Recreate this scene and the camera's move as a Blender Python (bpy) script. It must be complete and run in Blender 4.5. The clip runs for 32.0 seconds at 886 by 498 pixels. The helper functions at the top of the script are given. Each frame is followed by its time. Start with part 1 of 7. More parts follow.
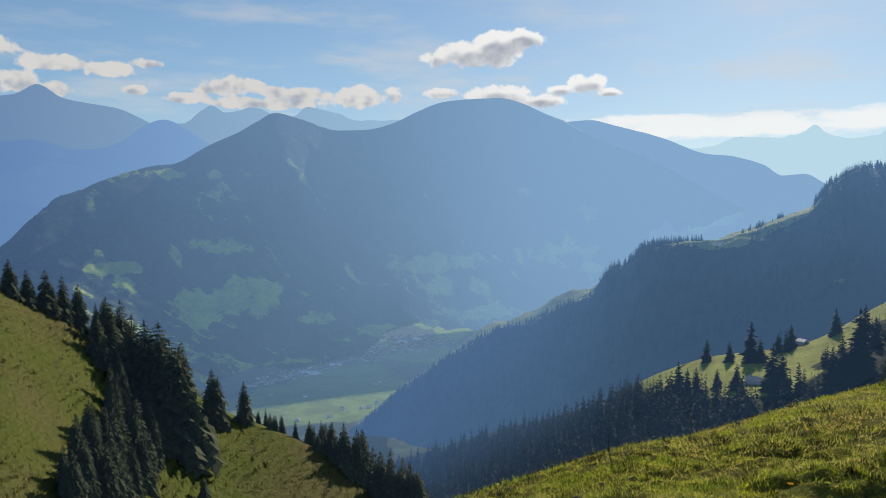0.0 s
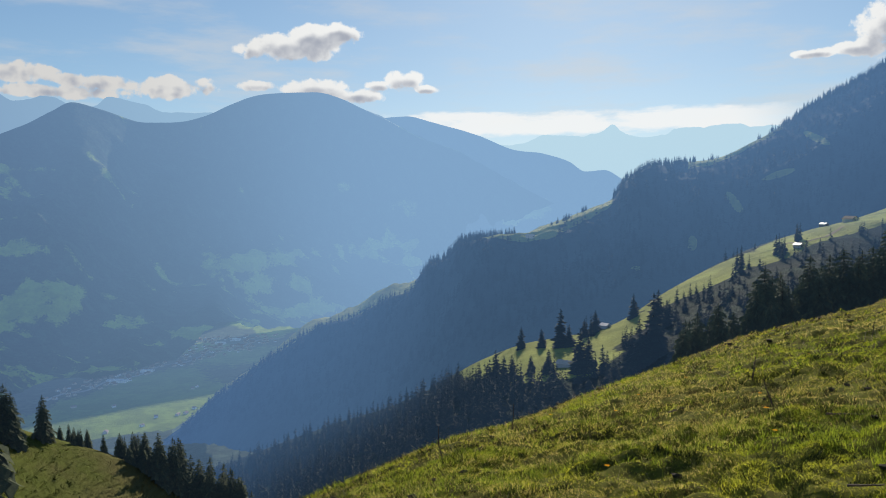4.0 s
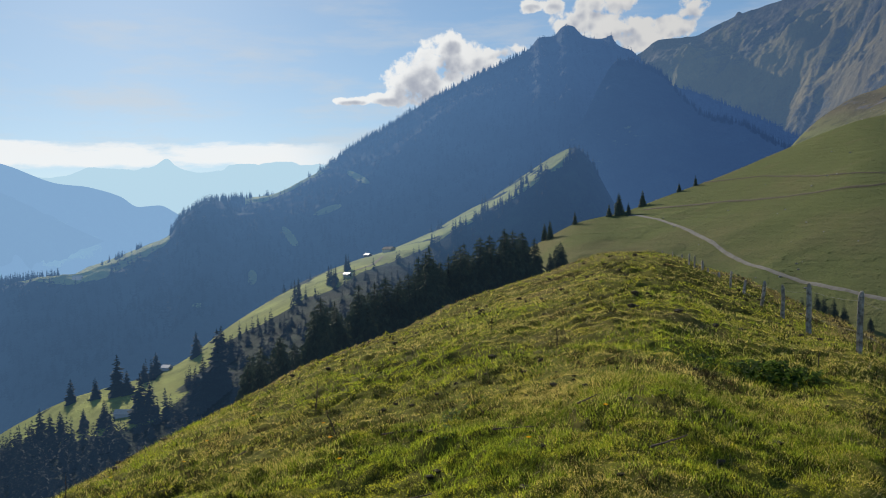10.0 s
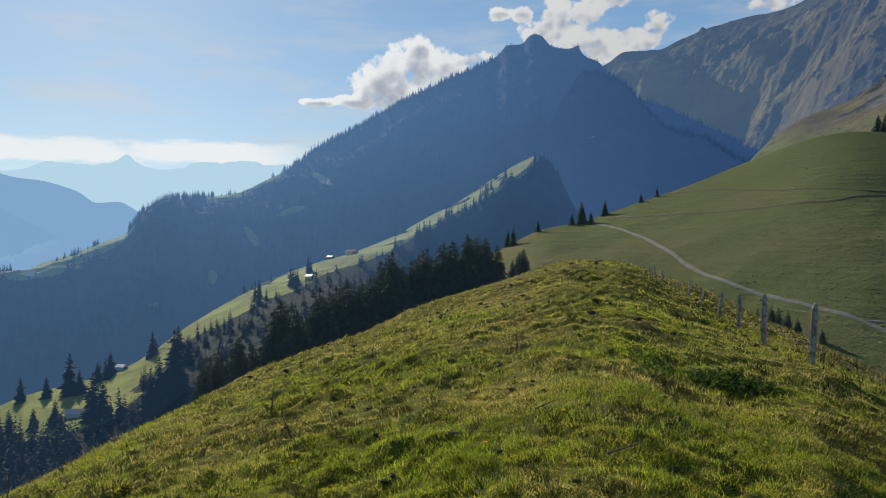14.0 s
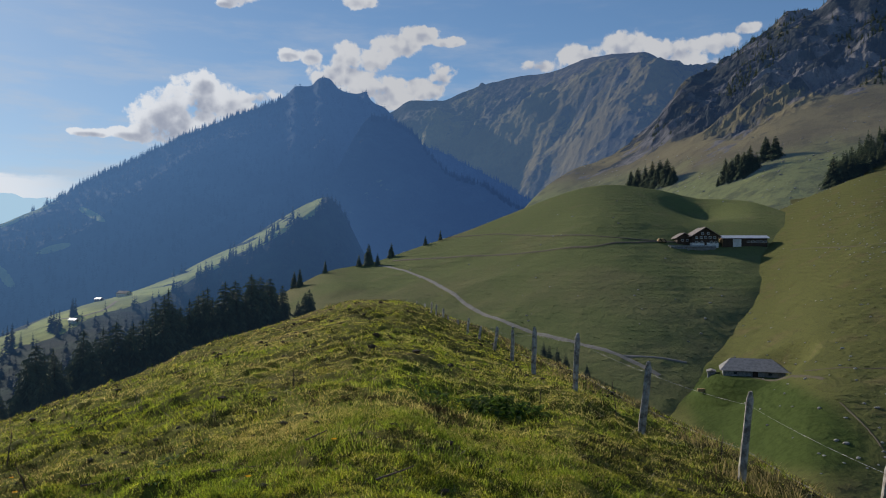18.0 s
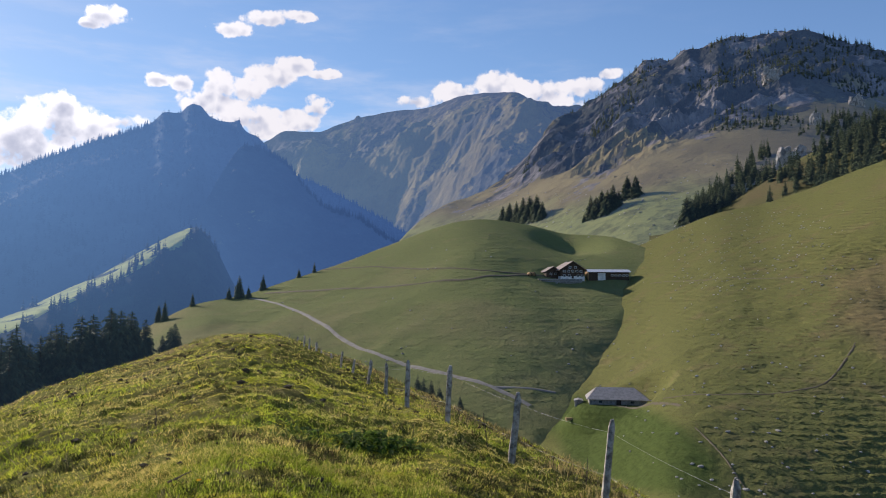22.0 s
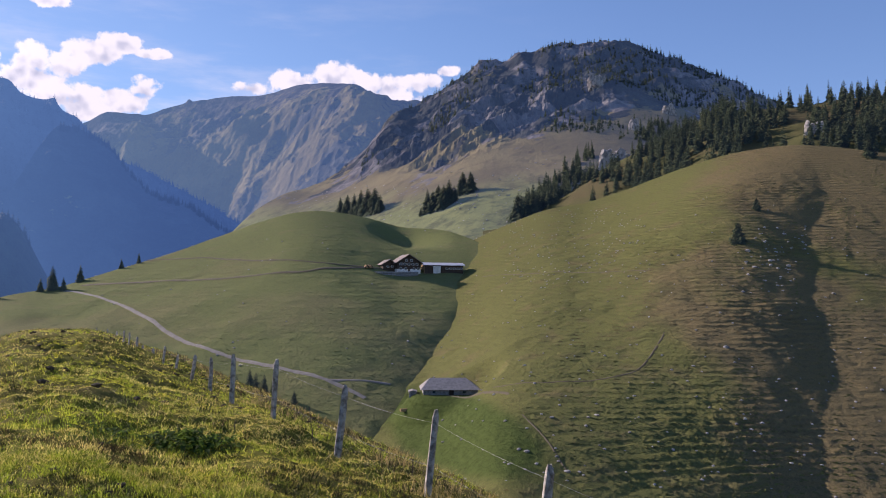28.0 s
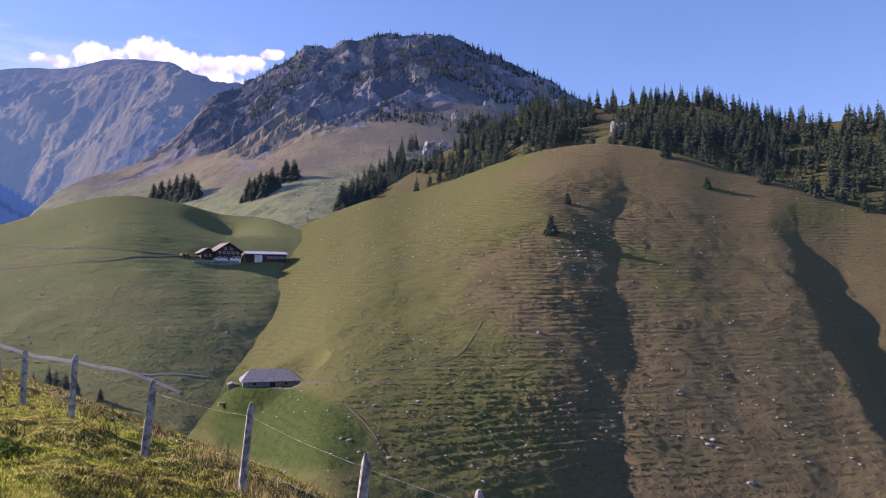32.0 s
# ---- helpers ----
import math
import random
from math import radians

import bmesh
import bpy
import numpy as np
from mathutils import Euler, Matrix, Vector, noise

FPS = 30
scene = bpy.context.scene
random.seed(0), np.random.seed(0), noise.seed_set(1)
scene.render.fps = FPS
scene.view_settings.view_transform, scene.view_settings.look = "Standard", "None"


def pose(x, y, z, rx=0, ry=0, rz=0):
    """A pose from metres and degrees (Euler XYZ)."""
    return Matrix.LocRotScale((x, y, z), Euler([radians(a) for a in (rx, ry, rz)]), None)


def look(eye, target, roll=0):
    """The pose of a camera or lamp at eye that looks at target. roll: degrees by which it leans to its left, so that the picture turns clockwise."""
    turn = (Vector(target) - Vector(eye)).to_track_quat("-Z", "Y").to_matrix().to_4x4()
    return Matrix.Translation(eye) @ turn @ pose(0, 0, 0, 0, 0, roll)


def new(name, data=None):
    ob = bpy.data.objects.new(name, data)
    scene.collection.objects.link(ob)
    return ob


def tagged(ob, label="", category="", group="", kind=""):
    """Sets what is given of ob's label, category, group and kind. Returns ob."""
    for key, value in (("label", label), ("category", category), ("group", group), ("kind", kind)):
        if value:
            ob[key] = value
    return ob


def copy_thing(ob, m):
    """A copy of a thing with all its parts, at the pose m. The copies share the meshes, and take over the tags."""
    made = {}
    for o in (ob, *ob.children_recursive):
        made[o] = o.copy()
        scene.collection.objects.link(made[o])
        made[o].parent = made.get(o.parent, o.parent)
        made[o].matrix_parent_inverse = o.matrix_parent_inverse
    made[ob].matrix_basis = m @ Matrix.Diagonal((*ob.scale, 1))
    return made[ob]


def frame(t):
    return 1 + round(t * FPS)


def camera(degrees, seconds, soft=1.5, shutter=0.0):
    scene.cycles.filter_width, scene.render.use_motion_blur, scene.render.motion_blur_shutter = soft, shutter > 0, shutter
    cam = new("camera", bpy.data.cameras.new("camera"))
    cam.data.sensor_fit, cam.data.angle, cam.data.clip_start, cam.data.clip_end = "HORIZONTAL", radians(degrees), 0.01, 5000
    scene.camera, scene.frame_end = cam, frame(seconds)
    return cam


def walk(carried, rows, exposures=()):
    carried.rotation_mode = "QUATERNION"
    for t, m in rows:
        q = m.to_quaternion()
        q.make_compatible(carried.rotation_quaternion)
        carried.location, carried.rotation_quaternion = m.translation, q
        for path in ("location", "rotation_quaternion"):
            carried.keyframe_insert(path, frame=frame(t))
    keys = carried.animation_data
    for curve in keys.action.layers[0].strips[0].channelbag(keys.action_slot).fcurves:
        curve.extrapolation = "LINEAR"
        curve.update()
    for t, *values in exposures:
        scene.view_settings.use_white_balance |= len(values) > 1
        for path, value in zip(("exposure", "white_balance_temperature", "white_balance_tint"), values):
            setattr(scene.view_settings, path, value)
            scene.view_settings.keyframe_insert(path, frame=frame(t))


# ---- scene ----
cam = camera(59.33, 32.0, soft=1.0)
PATH = [
    (0, pose(-0.203, -0.084, 1.640, 86.677, 0.355, 3.133)),
    (0.5, pose(-0.205, -0.083, 1.645, 86.658, 0.391, 2.360)),
    (1, pose(-0.212, -0.080, 1.653, 86.665, 0.478, 1.221)),
    (1.5, pose(-0.220, -0.077, 1.661, 86.663, 0.595, -0.292)),
    (2, pose(-0.232, -0.074, 1.671, 86.587, 0.752, -2.089)),
    (2.5, pose(-0.244, -0.072, 1.679, 86.416, 0.926, -4.105)),
    (4.5, pose(-0.293, -0.069, 1.718, 86.199, 0.947, -12.844)),
    (5, pose(-0.308, -0.066, 1.733, 86.171, 1.564, -16.390)),
    (5.5, pose(-0.354, -0.036, 1.749, 86.088, 1.925, -20.041)),
    (6, pose(-0.365, -0.047, 1.749, 86.062, 2.011, -23.296)),
    (6.5, pose(-0.379, -0.044, 1.770, 86.230, 1.986, -26.285)),
    (7, pose(-0.392, -0.032, 1.786, 86.377, 1.923, -29.033)),
    (7.5, pose(-0.387, -0.036, 1.785, 86.584, 1.888, -31.884)),
    (8, pose(-0.383, -0.030, 1.791, 86.920, 1.761, -34.615)),
    (8.5, pose(-0.372, -0.013, 1.792, 87.508, 1.686, -36.979)),
    (9, pose(-0.309, -0.034, 1.801, 87.970, 1.653, -39.181)),
    (9.5, pose(-0.290, -0.035, 1.799, 88.196, 1.642, -40.820)),
    (10, pose(-0.298, -0.032, 1.798, 88.207, 1.502, -41.700)),
    (10.5, pose(-0.284, -0.021, 1.802, 88.274, 1.318, -42.179)),
    (11, pose(-0.261, -0.013, 1.798, 88.393, 1.075, -42.815)),
    (11.5, pose(-0.245, -0.023, 1.793, 88.517, 0.796, -43.591)),
    (12, pose(-0.241, -0.021, 1.793, 88.565, 0.595, -44.287)),
    (12.5, pose(-0.247, -0.022, 1.802, 88.646, 0.484, -44.485)),
    (13, pose(-0.246, -0.011, 1.798, 88.689, 0.385, -44.304)),
    (13.5, pose(-0.246, 0.000, 1.802, 88.583, 0.306, -44.082)),
    (15.5, pose(-0.091, 0.040, 1.588, 88.417, -1.572, -47.319)),
    (16, pose(-0.060, -0.007, 1.596, 88.755, -1.207, -49.268)),
    (16.5, pose(0.004, -0.012, 1.593, 89.260, -0.769, -51.749)),
    (17, pose(0.009, 0.018, 1.583, 89.844, -0.384, -54.488)),
    (17.5, pose(0.025, 0.040, 1.590, 90.611, -0.418, -57.251)),
    (18, pose(0.021, 0.029, 1.593, 91.626, -0.410, -59.917)),
    (18.5, pose(0.012, 0.011, 1.598, 92.478, -0.355, -62.031)),
    (19, pose(0.000, 0.000, 1.600, 93.026, -0.301, -63.850)),
    (19.5, pose(0.003, 0.002, 1.601, 93.278, -0.256, -65.365)),
    (20, pose(-0.012, -0.003, 1.604, 93.434, -0.186, -66.715)),
    (20.5, pose(-0.014, -0.005, 1.607, 93.567, -0.126, -67.704)),
    (21, pose(-0.024, -0.018, 1.602, 93.731, -0.193, -68.382)),
    (21.5, pose(-0.013, -0.013, 1.601, 93.914, -0.304, -68.824)),
    (22, pose(-0.020, -0.012, 1.602, 94.090, -0.312, -69.111)),
    (22.5, pose(-0.022, -0.022, 1.603, 94.189, -0.274, -69.316)),
    (23, pose(-0.018, -0.021, 1.604, 94.230, -0.296, -69.505)),
    (23.5, pose(-0.024, -0.019, 1.602, 94.240, -0.261, -69.707)),
    (24, pose(-0.031, -0.027, 1.607, 94.238, -0.233, -70.029)),
    (24.5, pose(-0.017, -0.023, 1.603, 94.228, -0.178, -70.490)),
    (26.5, pose(0.032, 0.011, 1.606, 94.051, -0.040, -75.227)),
    (27, pose(0.095, -0.060, 1.597, 94.071, -0.192, -77.425)),
    (27.5, pose(0.156, -0.118, 1.587, 93.921, -0.420, -79.381)),
    (28, pose(0.185, -0.107, 1.585, 93.610, -0.272, -81.064)),
    (28.5, pose(0.195, -0.081, 1.589, 93.212, -0.048, -82.742)),
    (29, pose(0.199, -0.086, 1.582, 92.904, 0.107, -84.568)),
    (29.5, pose(0.224, -0.109, 1.580, 92.654, 0.203, -86.480)),
    (30, pose(0.260, -0.128, 1.579, 92.511, 0.218, -88.405)),
    (30.5, pose(0.273, -0.140, 1.574, 92.457, 0.239, -90.011)),
    (31, pose(0.276, -0.145, 1.571, 92.525, 0.178, -91.584)),
    (31.5, pose(0.281, -0.154, 1.572, 92.713, 0.110, -92.944)),
    (32, pose(0.280, -0.164, 1.573, 92.847, 0.017, -93.953)),
]
EXPOSURES = [(0.0, 0.05, 6500, 10), (9.0, 0.05, 6450, 10), (13.0, 0.0, 6350, 10), (16.0, -0.05, 6250, 8), (18.0, -0.2, 6100, 12), (18.5, 0.0, 6080, 13), (19.0, 0.3, 6050, 14), (20.0, 0.42, 6200, 17), (21.0, 0.48, 6250, 18), (24.0, 0.49, 6300, 22), (28.0, 0.56, 6200, 30), (32.0, 0.8, 5980, 43)]
walk(cam, PATH, EXPOSURES)

# ---------------------------------------------------------------- world, sun
SUN_BEARING, SUN_HEIGHT = 20.0, 24.3
EYE = 1.6


def toward(bearing, height):
    b, h = radians(bearing), radians(height)
    return Vector((math.sin(b) * math.cos(h), math.cos(b) * math.cos(h), math.sin(h)))


class Nodes:
    """Short hand for building a node tree."""

    def __init__(self, tree):
        self.t, self.n = tree, tree.nodes

    def put(self, where, value):
        if isinstance(value, bpy.types.NodeSocket):
            self.t.links.new(value, where)
        elif value is not None:
            where.default_value = value

    def add(self, kind, ins=None, out=0, **props):
        node = self.n.new(kind)
        for key, value in props.items():
            setattr(node, key, value)
        for key, value in (ins or {}).items():
            self.put(node.inputs[key], value)
        return node.outputs[out] if len(node.outputs) else None

    def math(self, op, a, b=None, c=None, clamp=False):
        return self.add("ShaderNodeMath", {0: a, 1: b, 2: c}, operation=op, use_clamp=clamp)

    def dot(self, a, b):
        return self.add("ShaderNodeVectorMath", {0: a, 1: b}, out=1, operation="DOT_PRODUCT")

    def mix(self, f, a, b, blend="MIX"):
        node = self.n.new("ShaderNodeMix")
        node.data_type, node.blend_type = "RGBA", blend
        for i, v in ((0, f), (6, a), (7, b)):
            if isinstance(v, tuple) and len(v) == 3:
                v = (*v, 1)
            self.put(node.inputs[i], v)
        return node.outputs[2]

    def ramp(self, f, lo, hi, a=0.0, b=1.0):
        return self.add("ShaderNodeMapRange", {0: f, 1: lo, 2: hi, 3: a, 4: b}, interpolation_type="SMOOTHSTEP")

    def noise(self, vec, scale, detail=4.0, rough=0.55, lac=2.0, dist=0.0, out=0):
        return self.add("ShaderNodeTexNoise", {"Vector": vec, "Scale": scale, "Detail": detail, "Roughness": rough,
                                               "Lacunarity": lac, "Distortion": dist}, out=out)

    def scaled(self, vec, s):
        return self.add("ShaderNodeVectorMath", {0: vec, 1: s}, operation="MULTIPLY")


# cumulus in the sky, puff by puff: bearing, height, half width, half height (degrees)
CLOUDS = [
    [(-0.4, 10.7, 3.6, 1.1), (-3.6, 10.4, 1.6, 0.7), (2.8, 11.7, 2.0, 0.8), (1.0, 11.4, 2.0, 1.0)],
    [(7.2, 8.5, 1.6, 0.75), (5.6, 8.1, 1.2, 0.4), (9.0, 7.8, 1.2, 0.35)],
    [(0.9, 7.9, 2.6, 0.7), (4.1, 7.4, 2.2, 0.6), (-3.0, 8.0, 1.5, 0.4)],
    [(-29.2, 9.3, 3.0, 0.6), (-26.3, 9.1, 2.2, 0.6), (-23.7, 9.6, 1.3, 0.45), (-34, 10, 3, 0.8), (-32, 8.0, 2.4, 0.8), (-29.3, 7.7, 1.6, 0.6)],
    [(-24.5, 7.8, 1.0, 0.35), (-18.5, 8.3, 2.6, 0.7), (-13.8, 7.9, 3.0, 0.6), (-9, 7.7, 2.8, 0.8), (-6.6, 7.9, 1.2, 0.6), (-21.2, 7.4, 2.0, 0.4), (-16, 7.2, 5.0, 0.5)],
    [(38, 9.2, 1.6, 0.5), (35.4, 9.1, 1.4, 0.35), (39.4, 10.6, 1.6, 1.6), (40.8, 11.3, 1.8, 1.8), (42.5, 12.2, 1.6, 1.5), (42.6, 13.1, 1.0, 0.8), (44.5, 11.6, 2.4, 1.5), (46.6, 12.3, 1.5, 0.6), (41, 9.8, 3.0, 1.6)],
    [(48.5, 15.3, 1.0, 0.5), (50.2, 15.2, 1.0, 0.6), (52.6, 15.4, 1.3, 1.2), (52.4, 14, 2.6, 1.2), (54.6, 15, 1.3, 0.8), (56.4, 16.2, 1.7, 1.0), (58, 17, 1.6, 0.7), (60.2, 16.5, 1.3, 0.4)],
    [(58.4, 13.2, 1.6, 0.9), (56, 12.4, 1.6, 0.8), (59.8, 14.3, 1.1, 0.9), (54.5, 13.2, 2.6, 1.2)],
    [(67, 14.8, 1.6, 0.5), (70, 15.4, 2.0, 0.9), (73, 15.9, 2.0, 1.1), (76.4, 15.4, 2.0, 1.0), (79.5, 15.7, 1.6, 0.8), (81.4, 16.5, 0.9, 0.5), (74, 14.3, 6.0, 1.4)],
    [(45.3, 19.1, 1.6, 0.8), (44, 18.4, 1.0, 0.4), (53.5, 19.2, 1.6, 0.6), (56, 20, 2.2, 0.6), (58.2, 20.4, 1.6, 0.45), (54, 22, 3.0, 0.8)],
]


def make_world():
    world = bpy.data.worlds.new("sky")
    scene.world = world
    world.use_nodes = True
    world.node_tree.nodes.clear()
    k = Nodes(world.node_tree)
    sky = k.add("ShaderNodeTexSky", sky_type="NISHITA", sun_disc=False, sun_elevation=radians(SUN_HEIGHT),
                sun_rotation=radians(SUN_BEARING), altitude=1500.0, air_density=1.0, dust_density=SKY_DUST, ozone_density=2.0)
    # the brightest part round the sun is held back
    soft = k.add("ShaderNodeVectorMath", {0: k.scaled(sky, (SKY_HOLD,) * 3), 1: (1.0, 1.0, 1.0)}, operation="ADD")
    sky = k.add("ShaderNodeVectorMath", {0: sky, 1: soft}, operation="DIVIDE")
    sky = k.scaled(sky, SKY_GAIN)
    d = k.add("ShaderNodeTexCoord", out=0)
    z = k.add("ShaderNodeSeparateXYZ", {0: d}, out=2)
    sunward = toward(SUN_BEARING, SUN_HEIGHT)

    def billow(vec, scale, soft):
        return k.add("ShaderNodeTexVoronoi", {"Vector": vec, "Scale": scale, "Smoothness": soft}, feature="SMOOTH_F1")

    total = below = None
    for bearing, height, wide, tall in [puff for heap in CLOUDS for puff in heap]:
        c = toward(bearing, height)
        right = Vector((math.cos(radians(bearing)), -math.sin(radians(bearing)), 0))
        u = k.dot(d, tuple(right / math.sin(radians(wide))))
        v = k.dot(d, tuple(right.cross(c) / math.sin(radians(tall))))
        q = k.math("MULTIPLY_ADD", u, u, k.math("MULTIPLY", v, v))
        # the same puff sunk by half its height
        sunk = k.math("ADD", q, k.math("MULTIPLY_ADD", v, 1.2, 0.36))
        total = q if total is None else k.add("ShaderNodeMath", {0: total, 1: q, 2: 0.5}, operation="SMOOTH_MIN")
        below = sunk if below is None else k.add("ShaderNodeMath", {0: below, 1: sunk, 2: 0.6}, operation="SMOOTH_MIN")
    # only the half of the sky that holds them
    half = k.ramp(k.dot(d, tuple(toward(22, 0))), 0.1, 0.3)
    m = k.math("MAXIMUM", k.math("SUBTRACT", 1.0, total), -2.5)
    warp = k.add("ShaderNodeVectorMath", {0: d, 1: k.scaled(k.noise(d, 30.0, 3.0, 0.6, out=1), (0.02, 0.02, 0.02))}, operation="ADD")
    lift = k.add("ShaderNodeVectorMath", {0: warp, 1: tuple(0.35 * 0.03 * v for v in (sunward.x, sunward.y, 2.2))}, operation="ADD")
    big, big_lit = billow(warp, 34.0, 0.35), billow(lift, 34.0, 0.35)
    small, small_lit = billow(warp, 80.0, 0.3), billow(lift, 80.0, 0.3)
    fine = k.noise(d, 120.0, 6.0, 0.6)
    wide_n = k.noise(k.scaled(d, (1.0, 1.0, 1.6)), 16.0, 5.0, 0.55)
    body = k.math("ADD", k.math("MULTIPLY", m, 0.8), k.math("MULTIPLY", k.math("SUBTRACT", 0.5, big), 0.9))
    body = k.math("ADD", body, k.math("MULTIPLY", k.math("SUBTRACT", 0.45, small), 0.5))
    body = k.math("ADD", body, k.math("MULTIPLY", k.math("SUBTRACT", fine, 0.5), 1.1))
    body = k.math("ADD", body, k.math("MULTIPLY", k.math("SUBTRACT", wide_n, 0.5), 0.9))
    dens = k.math("MULTIPLY", k.ramp(body, 0.0, 0.42), half)
    # thin lit banks over the horizon
    bank = k.math("MULTIPLY", k.math("SUBTRACT", z, math.sin(radians(5.2))), 1 / math.sin(radians(1.0)))
    bank = k.math("SUBTRACT", 1.0, k.math("MULTIPLY", bank, bank))
    bank = k.math("ADD", k.math("MAXIMUM", bank, -1.5), k.math("MULTIPLY", k.math("SUBTRACT", k.noise(k.scaled(d, (1.0, 1.0, 4.0)), 14.0, 7.0, 0.6), 0.46), 3.4))
    bank = k.math("MULTIPLY", k.ramp(bank, 0.1, 1.0, 0.0, 0.9), k.ramp(k.dot(d, tuple(toward(18, 0))), 0.945, 0.975))
    relief = k.math("ADD", k.math("MULTIPLY", k.math("SUBTRACT", big_lit, big), 0.75), k.math("MULTIPLY", k.math("SUBTRACT", small_lit, small), 0.55))
    thick = k.ramp(body, 0.2, 0.95)
    near_sun = k.ramp(k.dot(d, tuple(sunward)), 0.8, 0.97)
    relief = k.math("MULTIPLY", relief, k.math("SUBTRACT", 1.0, k.math("MULTIPLY", near_sun, 0.75)))
    # bright heads and greyer undersides, most of all against the sun
    under = k.ramp(k.math("ADD", k.math("SUBTRACT", 1.0, below), k.math("MULTIPLY", k.math("SUBTRACT", 0.45, big), 0.7)), 0.1, 0.95)
    tone = k.math("SUBTRACT", k.math("ADD", 1.08, relief), k.math("MULTIPLY", thick, 0.18))
    tone = k.math("SUBTRACT", tone, k.math("MULTIPLY", under, k.math("ADD", 0.3, k.math("MULTIPLY", near_sun, 0.35))))
    white = k.mix(k.ramp(tone, 0.2, 1.0), CLOUD_SHADE, k.mix(near_sun, CLOUD_LIGHT, CLOUD_GLOW))
    # thin veil of high haze above the horizon
    wisp = k.noise(k.scaled(d, (1.2, 1.2, 6.0)), 5.0, 5.0, 0.6)
    veil = k.math("MULTIPLY", k.ramp(wisp, 0.42, 0.75), k.ramp(k.math("ABSOLUTE", k.math("SUBTRACT", z, 0.14)), 0.3, 0.0, 0.0, 0.5))
    veil = k.math("MULTIPLY", veil, k.ramp(k.dot(d, tuple(sunward)), 0.35, 0.8))
    base = k.mix(veil, sky, CLOUD_LIGHT)
    base = k.mix(bank, base, CLOUD_GLOW)
    colour = k.mix(dens, base, white)
    bg = k.add("ShaderNodeBackground", {"Color": colour, "Strength": SKY_STRENGTH})
    k.add("ShaderNodeOutputWorld", {"Surface": bg})


SKY_DUST, SKY_STRENGTH, SKY_HOLD, SKY_GAIN = 0.6, 0.097, 0.072, (1.0, 1.21, 1.38)
CLOUD_LIGHT, CLOUD_GLOW, CLOUD_SHADE = (6.6, 6.55, 6.4), (9.0, 9.1, 9.0), (3.7, 4.0, 4.7)
make_world()

sun = new("sun", bpy.data.lights.new("sun", "SUN"))
sun.data.energy, sun.data.angle, sun.data.color = 5.0, radians(0.53), (1.0, 0.90, 0.74)
sun.matrix_world = look(toward(SUN_BEARING, SUN_HEIGHT) * 100, (0, 0, 0))

# ---------------------------------------------------------------- materials
def material(name, build):
    m = bpy.data.materials.new(name)
    m.use_nodes = True
    m.node_tree.nodes.clear()
    k = Nodes(m.node_tree)
    out = build(k)
    k.add("ShaderNodeOutputMaterial", {"Surface": out})
    return m


def position(k):
    return k.add("ShaderNodeNewGeometry", out=0)


def bsdf(k, colour, rough=0.9, bump=None, strength=0.3, distance=0.05, spec=0.2, metal=0.0):
    ins = {"Base Color": colour, "Roughness": rough, "Metallic": metal, "Specular IOR Level": spec}
    if bump is not None:
        ins["Normal"] = k.add("ShaderNodeBump", {"Strength": strength, "Distance": distance, "Height": bump})
    return k.add("ShaderNodeBsdfPrincipled", {key: (*v, 1) if isinstance(v, tuple) and len(v) == 3 else v for key, v in ins.items()})


def cover(k, name="cover"):
    return k.add("ShaderNodeAttribute", out=2, attribute_name=name)


def pasture(green, dry, dark, lane=0.0, grain=1.0, fresh=None, lane_deep=0.5):
    """Grazed turf: fresh and dry patches, tufts, cattle terraces along the contour."""
    def build(k):
        p = position(k)
        wide = k.noise(p, 0.012 * grain, 5.0, 0.6)
        mid = k.noise(p, 0.09 * grain, 5.0, 0.65)
        fine = k.noise(p, 0.8 * grain, 4.0, 0.7)
        tuft = k.noise(p, 5.0 * grain, 3.0, 0.7)
        c = k.mix(k.ramp(k.math("ADD", wide, k.math("MULTIPLY", cover(k, "dry"), 0.15)), 0.46, 0.66), green, dry)
        c = k.mix(k.math("MULTIPLY", k.ramp(mid, 0.5, 0.7), 0.6), c, dry)
        c = k.mix(k.math("MULTIPLY", k.ramp(fine, 0.52, 0.72), 0.55), c, dark)
        c = k.mix(k.math("MULTIPLY", cover(k), 0.95), c, dark)
        c = k.mix(k.math("MULTIPLY", k.ramp(tuft, 0.46, 0.66), 0.6), c, dark)
        h = k.math("ADD", k.math("MULTIPLY", fine, 1.2), k.math("MULTIPLY", tuft, 0.3))
        if lane:
            z = k.add("ShaderNodeSeparateXYZ", {0: p}, out=2)
            step = k.math("SINE", k.math("ADD", k.math("MULTIPLY", z, lane), k.math("MULTIPLY", mid, 14.0)))
            h = k.math("ADD", h, k.math("MULTIPLY", k.math("MULTIPLY", step, k.ramp(mid, 0.35, 0.6)), k.math("ADD", lane_deep, cover(k, "tread"))))
        if fresh:
            c = k.mix(k.ramp(k.math("ADD", cover(k, "fresh"), k.math("MULTIPLY", k.math("SUBTRACT", mid, 0.5), 0.5)), 0.25, 0.75), c, k.mix(k.ramp(fine, 0.4, 0.7), fresh, tuple(0.7 * v for v in fresh)))
        return bsdf(k, c, 1.0, h, 0.55 if grain < 1.5 else 0.2, 0.8 / grain, 0.03)
    return build


